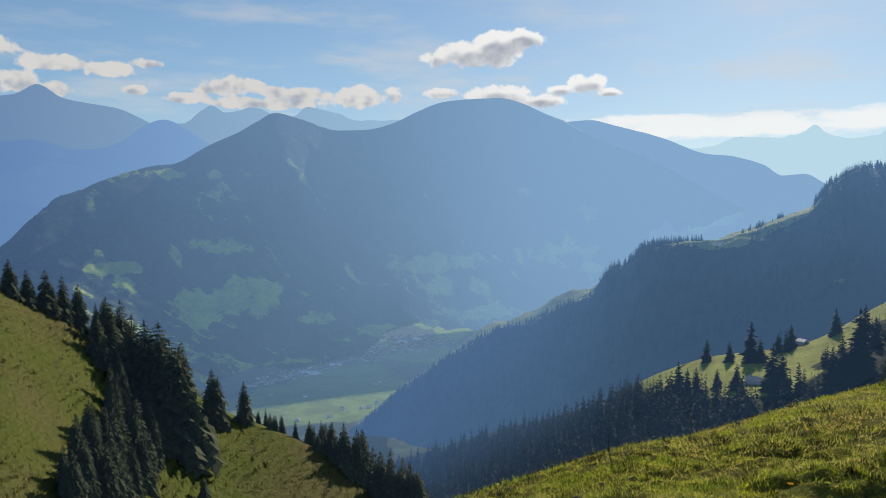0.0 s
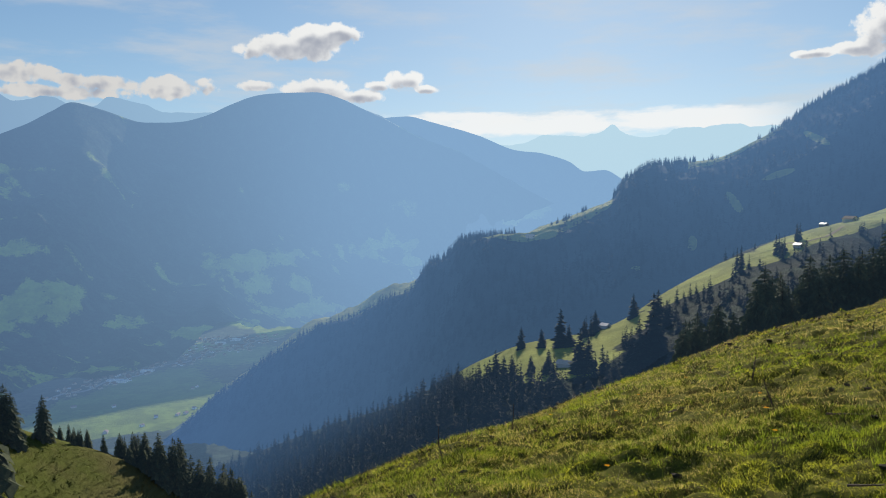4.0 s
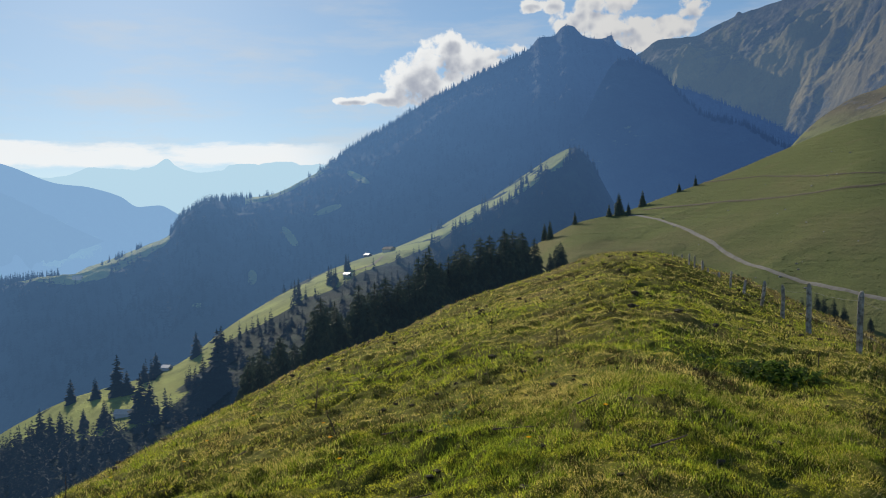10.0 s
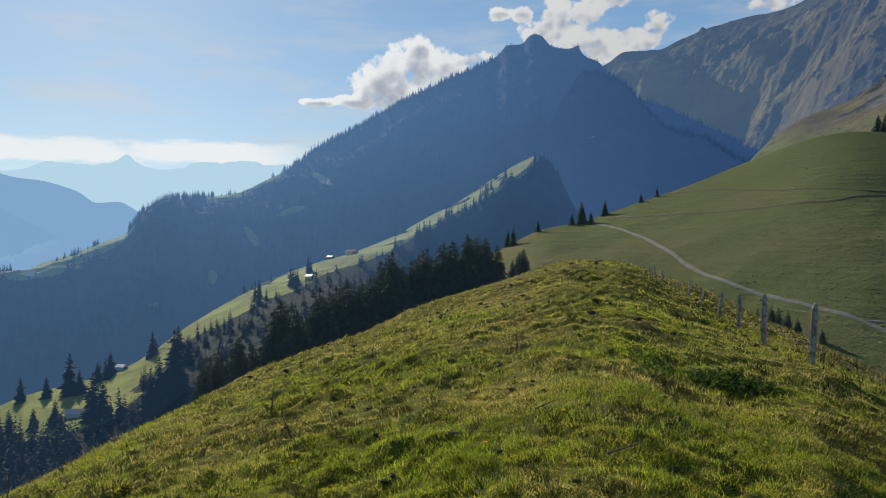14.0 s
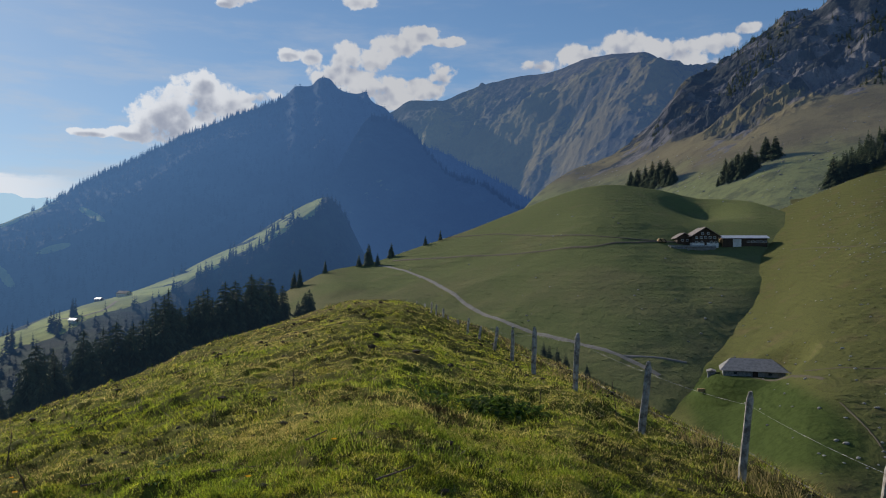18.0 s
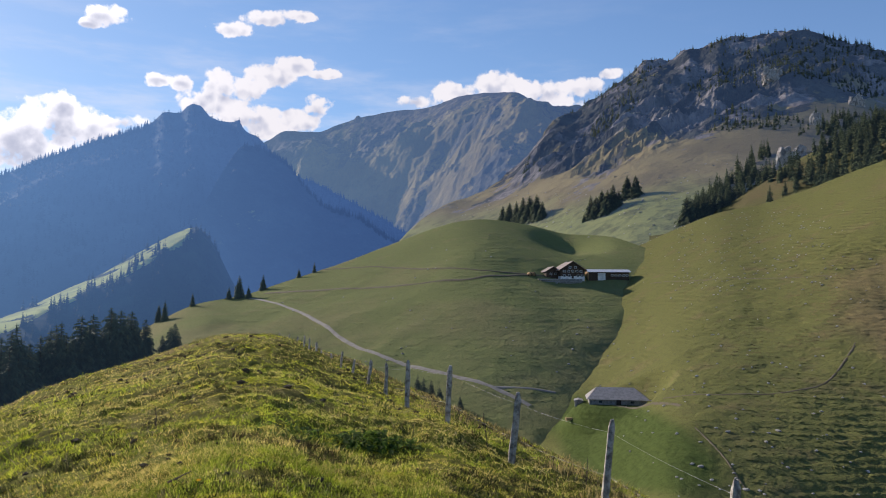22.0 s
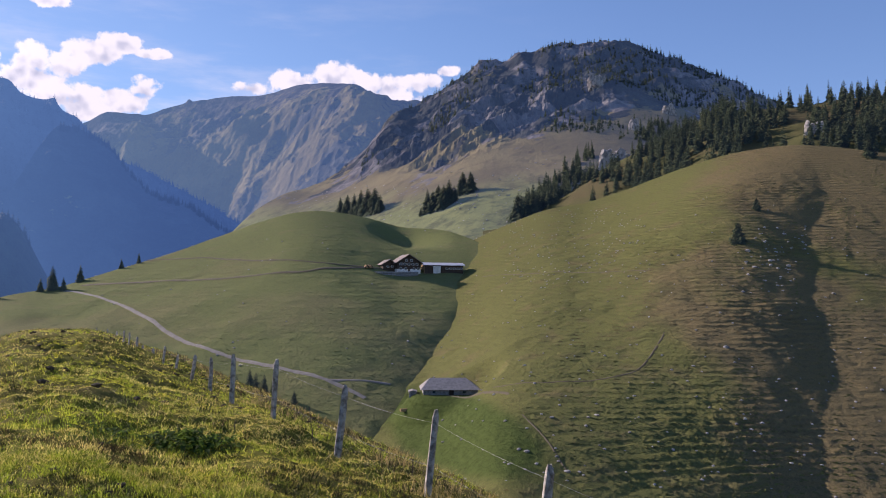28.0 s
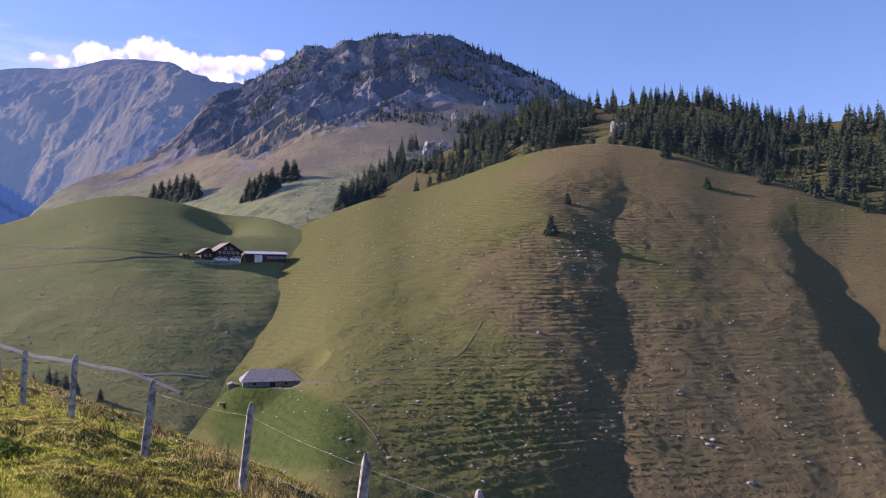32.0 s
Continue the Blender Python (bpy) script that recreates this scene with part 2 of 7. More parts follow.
def mix_haze_glow(k, s, air, colour=None, span=(0.5, 1.02), boost=1.0):
    """Haze painted on distant backdrop: blue emission mixed in, brighter towards the sun."""
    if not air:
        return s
    colour = colour or HAZE_GLOW
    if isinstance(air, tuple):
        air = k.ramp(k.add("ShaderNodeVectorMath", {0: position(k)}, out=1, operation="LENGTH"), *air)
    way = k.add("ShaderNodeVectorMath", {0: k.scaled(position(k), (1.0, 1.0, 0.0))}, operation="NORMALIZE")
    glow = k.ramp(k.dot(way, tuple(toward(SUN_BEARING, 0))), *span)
    # a larger share of painted haze near the sun's bearing
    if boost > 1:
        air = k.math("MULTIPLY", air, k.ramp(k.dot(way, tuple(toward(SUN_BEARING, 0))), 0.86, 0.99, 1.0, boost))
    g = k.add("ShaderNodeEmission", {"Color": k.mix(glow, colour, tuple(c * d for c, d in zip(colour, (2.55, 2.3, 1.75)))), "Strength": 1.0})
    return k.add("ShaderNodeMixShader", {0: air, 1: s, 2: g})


def woodland(meadow, forest, rock=None, air=0.0, air_colour=(0.13, 0.22, 0.42), scale=1.0, fray=0.0, span=(0.5, 1.02), lush=None, boost=1.0):
    """Far slopes: forest with meadows where 'cover' is low, bare rock where 'rock' is high, and haze painted over them
    as emission.
    """
    def build(k):
        p = position(k)
        fine = k.noise(p, 0.03 * scale, 9.0, 0.72)
        mid = k.noise(p, 0.006 * scale, 5.0, 0.6)
        edge = k.math("ADD", cover(k), k.math("MULTIPLY", k.math("SUBTRACT", fine, 0.5), 0.9 + 3 * fray))
        m = k.mix(k.ramp(mid, 0.4, 0.6), meadow, tuple(0.7 * v for v in meadow))
        m = k.mix(k.math("MULTIPLY", k.ramp(fine, 0.48, 0.7), 0.6), m, tuple(0.5 * v for v in meadow))
        if lush:
            m = k.mix(k.math("MULTIPLY", cover(k, "fresh"), 0.9), m, k.mix(k.ramp(fine, 0.42, 0.66), lush, tuple(0.45 * v for v in lush)))
        f = k.mix(k.ramp(fine, 0.35, 0.7), forest, tuple(2.2 * v for v in forest))
        f = k.mix(k.ramp(k.noise(k.scaled(p, (1.0, 1.0, 0.4)), 0.013 * scale, 6.0, 0.65), 0.45, 0.7), f, tuple(3.2 * v for v in forest))
        c = k.mix(k.ramp(edge, 0.42 - fray, 0.55 + fray), m, f)
        if rock:
            streak = k.noise(k.scaled(p, (1.0, 1.0, 0.35)), 0.05 * scale, 6.0, 0.65)
            r = k.mix(k.ramp(streak, 0.35, 0.65), rock, tuple(0.45 * v for v in rock))
            c = k.mix(k.ramp(k.math("ADD", cover(k, "rock"), k.math("MULTIPLY", k.math("SUBTRACT", streak, 0.5), 1.0)), 0.4, 0.6), c, r)
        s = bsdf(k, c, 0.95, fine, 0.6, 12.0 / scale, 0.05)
        return mix_haze_glow(k, s, air, air_colour, span, boost)
    return build


# colours of the emission that paints the haze
HAZE_GLOW = (0.138, 0.262, 0.535)
RIDGE_HAZE_GLOW = (0.105, 0.235, 0.555)
GRASS, DRY, DARK = (0.125, 0.125, 0.02), (0.17, 0.13, 0.045), (0.04, 0.036, 0.012)
M = {
    "ground": material("near_turf", pasture(GRASS, DRY, DARK, 0.0, 2.0)),
    "farm_hill": material("farm_pasture", pasture((0.16, 0.18, 0.068), (0.2, 0.188, 0.086), (0.075, 0.08, 0.04), 3.0, lane_deep=0.25)),
    "slope": material("slope_pasture", pasture((0.134, 0.138, 0.045), (0.168, 0.133, 0.065), (0.06, 0.056, 0.032), 4.2, fresh=(0.068, 0.094, 0.026), lane_deep=0.25)),
    "left_slope": material("terraced_pasture", pasture((0.11, 0.13, 0.028), (0.14, 0.125, 0.05), (0.04, 0.05, 0.016), 3.0, lane_deep=0.9)),
    # the air share of these slopes is haze painted in as emission
    "spur": material("spur_cover", woodland((0.34, 0.36, 0.085), (0.009, 0.015, 0.008), None, (600, 1150, 0.03, 0.195), RIDGE_HAZE_GLOW, 2.0, span=(0.7, 1.05))),
    "ridge": material("wooded_ridge", woodland((0.34, 0.34, 0.085), (0.014, 0.02, 0.018), (0.07, 0.07, 0.07), (1100, 2000, 0.145, 0.31), RIDGE_HAZE_GLOW, 1.0, span=(0.7, 1.05))),
    "buttress": material("wooded_buttress", woodland((0.34, 0.34, 0.085), (0.014, 0.02, 0.018), (0.09, 0.09, 0.09), 0.265, RIDGE_HAZE_GLOW, 1.0, span=(0.7, 1.05))),
    "rocky": material("rocky_mountain", woodland((0.2, 0.162, 0.07), (0.022, 0.023, 0.019), (0.22, 0.2, 0.185), 0.075, HAZE_GLOW, 2.0, lush=(0.19, 0.205, 0.06))),
    "cirque": material("cirque_mountain", woodland((0.2, 0.16, 0.06), (0.04, 0.038, 0.026), (0.105, 0.09, 0.072), 0.22, HAZE_GLOW)),
    "valley": material("far_valley", woodland((0.21, 0.28, 0.05), (0.022, 0.03, 0.02), None, (900, 3200, 0.08, 0.32), HAZE_GLOW, 2.0, 0.04)),
    "mountain": material("far_mountain", woodland((0.42, 0.5, 0.07), (0.022, 0.034, 0.02), None, (2400, 4500, 0.25, 0.46), HAZE_GLOW, 2.0, 0.08, boost=1.3)),
    "shoulder": material("far_shoulder", woodland((0.42, 0.5, 0.07), (0.022, 0.034, 0.02), None, 0.5, HAZE_GLOW, 2.0, 0.05, boost=1.25)),
    "mid_range": material("hazy_hills", woodland((0.2, 0.24, 0.1), (0.03, 0.04, 0.03), None, 0.68, tuple(1.12 * v for v in HAZE_GLOW))),
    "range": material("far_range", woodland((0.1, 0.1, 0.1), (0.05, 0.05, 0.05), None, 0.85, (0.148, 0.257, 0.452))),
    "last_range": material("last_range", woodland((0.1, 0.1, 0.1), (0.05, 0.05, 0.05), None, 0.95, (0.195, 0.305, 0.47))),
}


# ---------------------------------------------------------------- land forms
def hashed(ix, iy, seed):
    n = (ix.astype(np.int64) * 374761393 + iy.astype(np.int64) * 668265263 + seed * 69069) & 0x7FFFFFFF
    n = ((n ^ (n >> 13)) * 1274126177) & 0x7FFFFFFF
    return ((n ^ (n >> 16)) & 0xFFFF) / 32767.5 - 1.0


def smooth_noise(x, y, seed=0):
    ix, iy = np.floor(x), np.floor(y)
    fx, fy = x - ix, y - iy
    fx, fy = fx * fx * (3 - 2 * fx), fy * fy * (3 - 2 * fy)
    a, b = hashed(ix, iy, seed), hashed(ix + 1, iy, seed)
    c, d = hashed(ix, iy + 1, seed), hashed(ix + 1, iy + 1, seed)
    return (a + (b - a) * fx) * (1 - fy) + (c + (d - c) * fx) * fy


def fbm(x, y, size, octaves=4, seed=0, ridged=False):
    total, amp, norm = 0.0, 1.0, 0.0
    for o in range(octaves):
        v = smooth_noise(x / size * 2 ** o + 17.3 * o, y / size * 2 ** o - 9.1 * o, seed + o)
        total = total + amp * (1 - 2 * np.abs(v) if ridged else v)
        norm, amp = norm + amp, amp * 0.5
    return total / norm


def curve(knots, col=1, soft=0.0):
    """Smooth function of bearing through knots (bearing, value, ...)."""
    xs = np.array([row[0] for row in knots], float)
    ys = np.array([row[col] for row in knots], float)
    slope = np.gradient(ys, xs)
    sec = np.diff(ys) / np.diff(xs)
    for i in range(1, len(xs) - 1):
        if sec[i - 1] * sec[i] <= 0:
            slope[i] = 0
        else:
            slope[i] = np.sign(sec[i]) * min(abs(slope[i]), 2.5 * min(abs(sec[i - 1]), abs(sec[i])))

    def sharp(x):
        x = np.clip(np.asarray(x, float), xs[0], xs[-1])
        i = np.clip(np.searchsorted(xs, x) - 1, 0, len(xs) - 2)
        h = xs[i + 1] - xs[i]
        t = (x - xs[i]) / h
        return ((1 + 2 * t) * (1 - t) ** 2 * ys[i] + t * (1 - t) ** 2 * h * slope[i]
                + t * t * (3 - 2 * t) * ys[i + 1] + t * t * (t - 1) * h * slope[i + 1])
    if not soft:
        return sharp
    grid = np.arange(xs[0], xs[-1] + 0.1, 0.1)
    n = int(soft / 0.1)
    win = np.hanning(2 * n + 3)
    table = np.convolve(np.pad(sharp(grid), n + 1, mode="edge"), win / win.sum(), mode="valid")
    return lambda x: np.interp(x, grid, table)


def grid_mesh(name, x, y, z, mat, attributes=None, wrap=False):
    """A sheet from arrays of places, rows by columns."""
    nv, nu = x.shape
    me = bpy.data.meshes.new(name)
    co = np.stack([x, y, z], -1).reshape(-1, 3)
    cols = nu if wrap else nu - 1
    i = np.arange(nv - 1)[:, None] * nu
    j = np.arange(cols)[None, :]
    j2 = (j + 1) % nu
    quads = np.stack([i + j, i + j2, i + nu + j2, i + nu + j], -1).reshape(-1, 4)
    fill_mesh(me, co, quads)
    for key, value in (attributes or {}).items():
        me.attributes.new(key, "FLOAT", "POINT").data.foreach_set("value", np.ascontiguousarray(value, dtype=np.float32).ravel())
    me.materials.append(mat)
    return new(name, me)


def fill_mesh(me, co, faces, smooth=True):
    n = faces.shape[1]
    me.vertices.add(len(co))
    me.vertices.foreach_set("co", np.ascontiguousarray(co, dtype=np.float32).ravel())
    me.loops.add(faces.size)
    me.loops.foreach_set("vertex_index", np.ascontiguousarray(faces, dtype=np.int32).ravel())
    me.polygons.add(len(faces))
    me.polygons.foreach_set("loop_start", np.arange(0, faces.size, n, dtype=np.int32))
    me.polygons.foreach_set("use_smooth", np.full(len(faces), smooth))
    me.update(calc_edges=True)


class Land:
    """A slope between a foot line and a crest line, both given by bearing from the viewpoint: the crest's height angle,
    and a plan of (bearing, foot distance, foot height angle, crest distance). Beyond the crest it falls away."""

    def __init__(self, crest, plan, bulge=0.0, back=0.5, back_slope=0.5, rough=(), crest_rough=0.25, seed=0, calm=None, hollow=None, shelf=None, steps=None, grain=None, folds=()):
        self.shelf, self.steps, self.pad, self.grain, self.folds = shelf, steps, None, grain, folds
        self.calm, self.hollow = calm, hollow
        self.lo, self.hi = plan[0][0], plan[-1][0]
        self.crest_el, self.rf, self.ef, self.rc = curve(crest), curve(plan, 1, 3.0), curve(plan, 2, 3.0), curve(plan, 3, 3.0)
        self.face_el = curve(crest, 1, 5.0)
        self.bulge, self.back, self.back_slope, self.rough, self.crest_rough, self.seed = bulge, back, back_slope, rough, crest_rough, seed

    def place(self, az, s):
        az, s = np.broadcast_arrays(np.asarray(az, float), np.asarray(s, float))
        rf, rc = self.rf(az), self.rc(az)
        top = self.crest_el(az)
        if self.calm:
            # the small steps of the skyline stay near it
            top = self.face_el(az) + (top - self.face_el(az)) * np.clip((s - 0.7) / 0.28, 0, 1) ** 2
        zf, zc = EYE + rf * np.tan(np.radians(self.ef(az))), EYE + rc * np.tan(np.radians(top))
        r = rf + (rc - rf) * s
        f = np.minimum(s, 1.0)
        if self.shelf:
            # a gentler shelf below the crest
            a, b = np.interp(az, *self.shelf[:2]), np.interp(az, self.shelf[0], self.shelf[2])
            f = np.where(f < a, f / a * b, b + (f - a) / (1 - a) * (1 - b))
        z = zf + (zc - zf) * (f + self.bulge * f * (1 - f))
        over = np.maximum(s - 1.0, 0.0) * (rc - rf)
        z = z - self.back_slope * over * over / (over + 0.15 * (rc - rf) + 1e-6)
        x, y = r * np.sin(np.radians(az)), r * np.cos(np.radians(az))
        w = np.clip(np.abs(1 - s) / 0.25, self.crest_rough, 1.0)
        if self.calm:
            w = w * np.clip((np.degrees(np.arctan2(z, r)) - np.interp(az, *self.calm)) / 1.5, 0.04, 1.0)
        for crest0, crest1, edge0, edge1, rise, drop, fall in self.folds:
            # a rib whose far side drops away: bearings of its crest and of the hollow's edge at foot and top
            bend = 1.2 * fbm(x, y, 60, 2, 93) + 0.6 * fbm(x, y, 18, 3, 94)
            peak, edge = crest0 + (crest1 - crest0) * s + bend, edge0 + (edge1 - edge0) * s + bend
            u = np.clip((az - peak) / np.maximum(edge - peak, 1.0), 0, 1)
            lift = rise * np.exp(-(np.minimum(az - peak, 0) / 9.0) ** 2) - drop * (1.5 - 0.7 * s) * u ** 2.5 * (1.8 - 0.8 * u) - fall * np.clip(az - edge, 0, 14)
            z = z + lift * np.clip((0.97 - s) / 0.25, 0, 1)
        if self.hollow:
            a0, wide, s0, deep, drop = self.hollow
            z = z - drop * np.exp(-((az - a0) / wide) ** 2 - ((s - s0) / deep) ** 2)
        for i, (size, amp, ridged) in enumerate(self.rough):
            z = z + w * amp * (fbm(x, y, size, 5, self.seed + 31 * i, ridged) - (0.3 if self.calm else 0.0))
        if self.grain:
            # slanting strata and gullies
            size, amp, tilt, mid = self.grain
            side = r * np.radians(az - mid)
            c, n = math.cos(radians(tilt)), math.sin(radians(tilt))
            z = z + w * amp * fbm((side * c + z * n) / 3.5, z * c - side * n, size, 4, self.seed + 7, True) - 0.3 * w * amp
        if self.steps:
            # trodden cattle terraces along the contour
            period, amp, centre, wide, rest, wave = self.steps
            m = rest + (1 - rest) * np.exp(-((az - centre) / wide) ** 2) if wide else 1.0
            m = m * np.clip(0.5 + 1.1 * fbm(x, y, 30, 3, 95), 0, 1)
            ph = z / period + wave * (1.3 * fbm(x, y, 22, 3, 96) + 0.5 * fbm(x, y, 6, 2, 97))
            saw = ph - np.floor(ph)
            z = z + 0.35 * (wide > 0) * m * fbm(x, y, 4, 3, 98, True) * np.clip((1 - s) / 0.1, 0, 1)
            z = z + amp * m * (np.where(saw < 0.7, saw / 0.7, (1 - saw) / 0.3) - 0.5) * np.clip((1 - s) / 0.1, 0, 1)
        if self.pad:
            # a levelled place for a building
            px, py, pz, flat, soft = self.pad
            w = np.clip(1 - (np.hypot(x - px, y - py) - flat) / soft, 0, 1)
            w = w * w * (3 - 2 * w)
            z = z * (1 - w) + pz * w
        return x, y, z

    def height(self, x, y):
        az, r = np.degrees(np.arctan2(x, y)), np.hypot(x, y)
        return self.place(az, (r - self.rf(az)) / (self.rc(az) - self.rf(az)))[2]

    def spot(self, az, el):
        """The place on the front slope seen from the viewpoint at that bearing and height angle."""
        s = np.linspace(0.0, 1.0, 400)
        x, y, z = self.place(np.full_like(s, az), s)
        e = np.degrees(np.arctan2(z - EYE, np.hypot(x, y)))
        top = np.maximum.accumulate(e)
        i = int(np.searchsorted(top, el))
        i = min(max(i, 0), len(s) - 1)
        return float(x[i]), float(y[i]), float(z[i])

    def sheet(self, name, mat, nu, nv, masks=None, label="", nb=12):
        az = np.linspace(self.lo, self.hi, nu)[None, :]
        s = np.concatenate([np.linspace(0, 1, nv), 1 + self.back * np.linspace(0, 1, nb + 1)[1:] ** 1.5])[:, None]
        x, y, z = self.place(az, s)
        a, b = np.broadcast_arrays(az, s)
        el = np.degrees(np.arctan2(z - EYE, np.hypot(x, y)))
        # how squarely each place faces the sun; steers the main mountain's colour
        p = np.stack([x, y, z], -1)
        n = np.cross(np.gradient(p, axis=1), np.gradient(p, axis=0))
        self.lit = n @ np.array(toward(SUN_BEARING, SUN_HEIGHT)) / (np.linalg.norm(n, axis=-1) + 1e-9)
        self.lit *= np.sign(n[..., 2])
        att = {key: fun(a, b, el, x, y) for key, fun in (masks or {}).items()}
        return tagged(grid_mesh(name, x, y, z, mat, att), label, "terrain", kind="structure")


def blob(a, el, spots):
    """Highest of soft ellipses (bearing, height angle, half width, half height, lean)."""
    best = np.full(np.shape(a), -9.0)
    for az, e, w, h, *lean in spots:
        k = lean[0] if lean else 0.0
        best = np.maximum(best, 1 - ((a - az) / w) ** 2 - ((el - e - k * (a - az)) / h) ** 2)
    return best


# ---- the hill underfoot, and the valley floor far below it: one sheet to the horizon
HILL = [(-180, 30, -6), (-120, 18, -14), (-60, 9, -24), (-30, 8, -25), (-11, 9, -23.5), (-3, 10, -21.1), (1.8, 11, -19.8), (8, 13, -17.7),
        (14.4, 15, -16.2), (21, 19, -13.8), (26.7, 25, -11.5), (32.3, 32, -9.3), (38.5, 40, -7.3), (43.3, 50, -5.3), (48.6, 62, -3.72),
        (51, 70, -2.9), (53.6, 78, -2.2), (56, 80, -2.2), (58.4, 80, -2.6), (60.4, 80, -3.4), (62.5, 76, -4.05), (64.5, 62, -5.0), (66.6, 46, -5.95), (69.1, 34, -7.0),
        (72, 30, -8.4), (74.7, 27, -9.6), (78.6, 23, -11.2), (82.5, 19, -12.8), (85.5, 16.5, -14.2), (87, 15, -15.1), (92, 11, -17.8), (105, 8, -21), (130, 9, -20), (180, 30, -6)]
hill_r, hill_e = curve(HILL, 1), curve(HILL, 2)
FLOOR = -570.0
# the lie of the ground right underfoot
ROUND = np.linspace(-180, 179, 360)
LIE = np.tan(np.radians(hill_e(ROUND))) + 2 * EYE / hill_r(ROUND)
TILT_X, TILT_Y = 2 * np.mean(LIE * np.sin(np.radians(ROUND))), 2 * np.mean(LIE * np.cos(np.radians(ROUND)))


def hill_height(az, r):
    rc, t = hill_r(az), np.tan(np.radians(hill_e(az)))
    a, b = t + 2 * EYE / rc, -EYE / rc ** 2
    limit = np.where(np.abs(np.asarray(az)) < 140, 0.66, 0.45)
    turn = (-limit - a) / (2 * b)
    z = np.where(r < turn, a * r + b * r * r, a * turn + b * turn * turn - limit * (r - turn))
    x, y = r * np.sin(np.radians(az)), r * np.cos(np.radians(az))
    near = np.clip((r - 0.6) / 2.6, 0, 1)
    near = near * near * (3 - 2 * near)
    z = near * z + (1 - near) * (TILT_X * x + TILT_Y * y)
    w = np.clip((r - 1.0) / 6.0, 0, 1) * np.clip(1.5 - r / 220, 0, 1)
    w = w * np.clip(rc / 20, 0.35, 1.0)
    lump = np.clip(0.55 + 0.9 * fbm(x, y, 4.0, 2, 6), 0.15, 1.1) * (1 + np.clip(r / 40, 0, 1.2))
    z = z + w * (0.16 * fbm(x, y, 5.0, 3, 5) + 0.045 * fbm(x, y, 1.9, 3, 9, True) - 0.07 * lump * fbm(x, y, 0.8, 2, 3, True) - 0.075 * lump * fbm(x, y, 0.36, 2, 13, True))
    low = FLOOR + 14 * fbm(x, y, 900, 3, 21)
    k = 20.0
    top = np.maximum(z, low)
    return top + k * np.log1p(np.exp(-np.abs(z - low) / k))* (r > 300)


def make_ground():
    az = np.concatenate([np.linspace(-36, -6, 60)[:-1], np.linspace(-6, 108, 620)[:-1], np.linspace(108, 128, 50)[:-1], np.linspace(128, 324, 80)[:-1]])
    r = np.concatenate([[0.0, 0.6], np.geomspace(1.2, 3.2, 20)[:-1], np.geomspace(3.2, 45, 330)[:-1], np.geomspace(45, 110, 50)[:-1], np.geomspace(110, 4940, 80)])
    a, rr = np.meshgrid(np.where(az > 180, az - 360, az), r)
    x, y = rr * np.sin(np.radians(a)), rr * np.cos(np.radians(a))
    z = hill_height(a, rr)
    att = {"cover": np.where(rr < 700, np.clip(fbm(x, y, 3.0, 3, 40) * 1.2 - 0.1, 0, 1), np.clip(0.45 + 1.3 * fbm(x, y, 240, 4, 43) + np.clip((np.degrees(np.arctan2(z, rr)) + 12.6) * 0.35, -0.6, 0.2), 0, 1))}
    el = np.degrees(np.arctan2(z - EYE, rr))
    att["cover"] -= np.where(rr > 700, np.clip(blob(a, el, [(-11.5, -14.0, 6.0, 1.7), (0, -9, 3, 0.5), (-2.5, -9.5, 1.5, 0.4)]) + 0.3, 0, 0.8), 0)
    att["cover"] = np.clip(att["cover"] + np.where(rr > 700, np.clip((-15.6 - el) * 2, 0, 1), 0), 0, 1)
    # withered turf along the rim and outside the fence
    rim = rr / hill_r(a)
    att["dry"] = np.where(rr < 400, np.clip((rim - 0.86) * 9, 0, 1) * 1.4 + np.clip((rim - 0.55) * 5, 0, 1) * np.clip((a - 59) / 6, 0, 1) * 1.6, 0)
    ob = grid_mesh("ground", x, y, z, M["ground"], att, wrap=True)
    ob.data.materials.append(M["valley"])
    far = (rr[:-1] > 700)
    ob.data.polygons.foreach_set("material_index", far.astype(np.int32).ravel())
    return tagged(ob, "grassy hilltop above a deep valley with green floor", "ground", kind="structure")


make_ground()

# ---- the far side of the valley
LAND = {}
LAND["last_range"] = Land([(5, 3.5), (13, 3.9), (15, 3.7), (17.5, 4.2), (20, 4.1), (21.6, 4.35), (22.3, 4.85), (22.9, 4.4), (24.1, 3.95), (26.0, 4.0), (26.5, 4.5), (27, 4.56), (29.1, 4.64), (32.3, 4.6), (45, 5)],
                         [(5, 4600, -3, 4850), (45, 4600, -3, 4850)], rough=((260, 34, True), (70, 10, True)), crest_rough=0.8, seed=3)
LAND["high_range"] = Land([(-26, 4), (-22.9, 5.5), (-21.2, 5.8), (-19.5, 6.83), (-18.6, 6.42), (-16.2, 6.91), (-15.4, 6.4), (-13.9, 6.3), (-12.9, 6.97), (-10.6, 6.4), (-9, 5.9), (-6.6, 6.0), (0, 5)],
                         [(-26, 4600, -3, 4820), (0, 4600, -3, 4820)], rough=((260, 24, True), (70, 8, True)), crest_rough=0.7, seed=4)
LAND["left_range"] = Land([(-45, 6), (-36, 6.4), (-32.5, 7.0), (-31.6, 7.2), (-30.4, 7.83), (-29, 7.1), (-27.6, 6.8), (-25.4, 6.4), (-22.9, 5.3), (-19, 3.5), (-14, 1)],
                         [(-45, 3900, -4, 4650), (-14, 4300, -4, 4650)], rough=((400, 30, True),), crest_rough=0.3, seed=5)
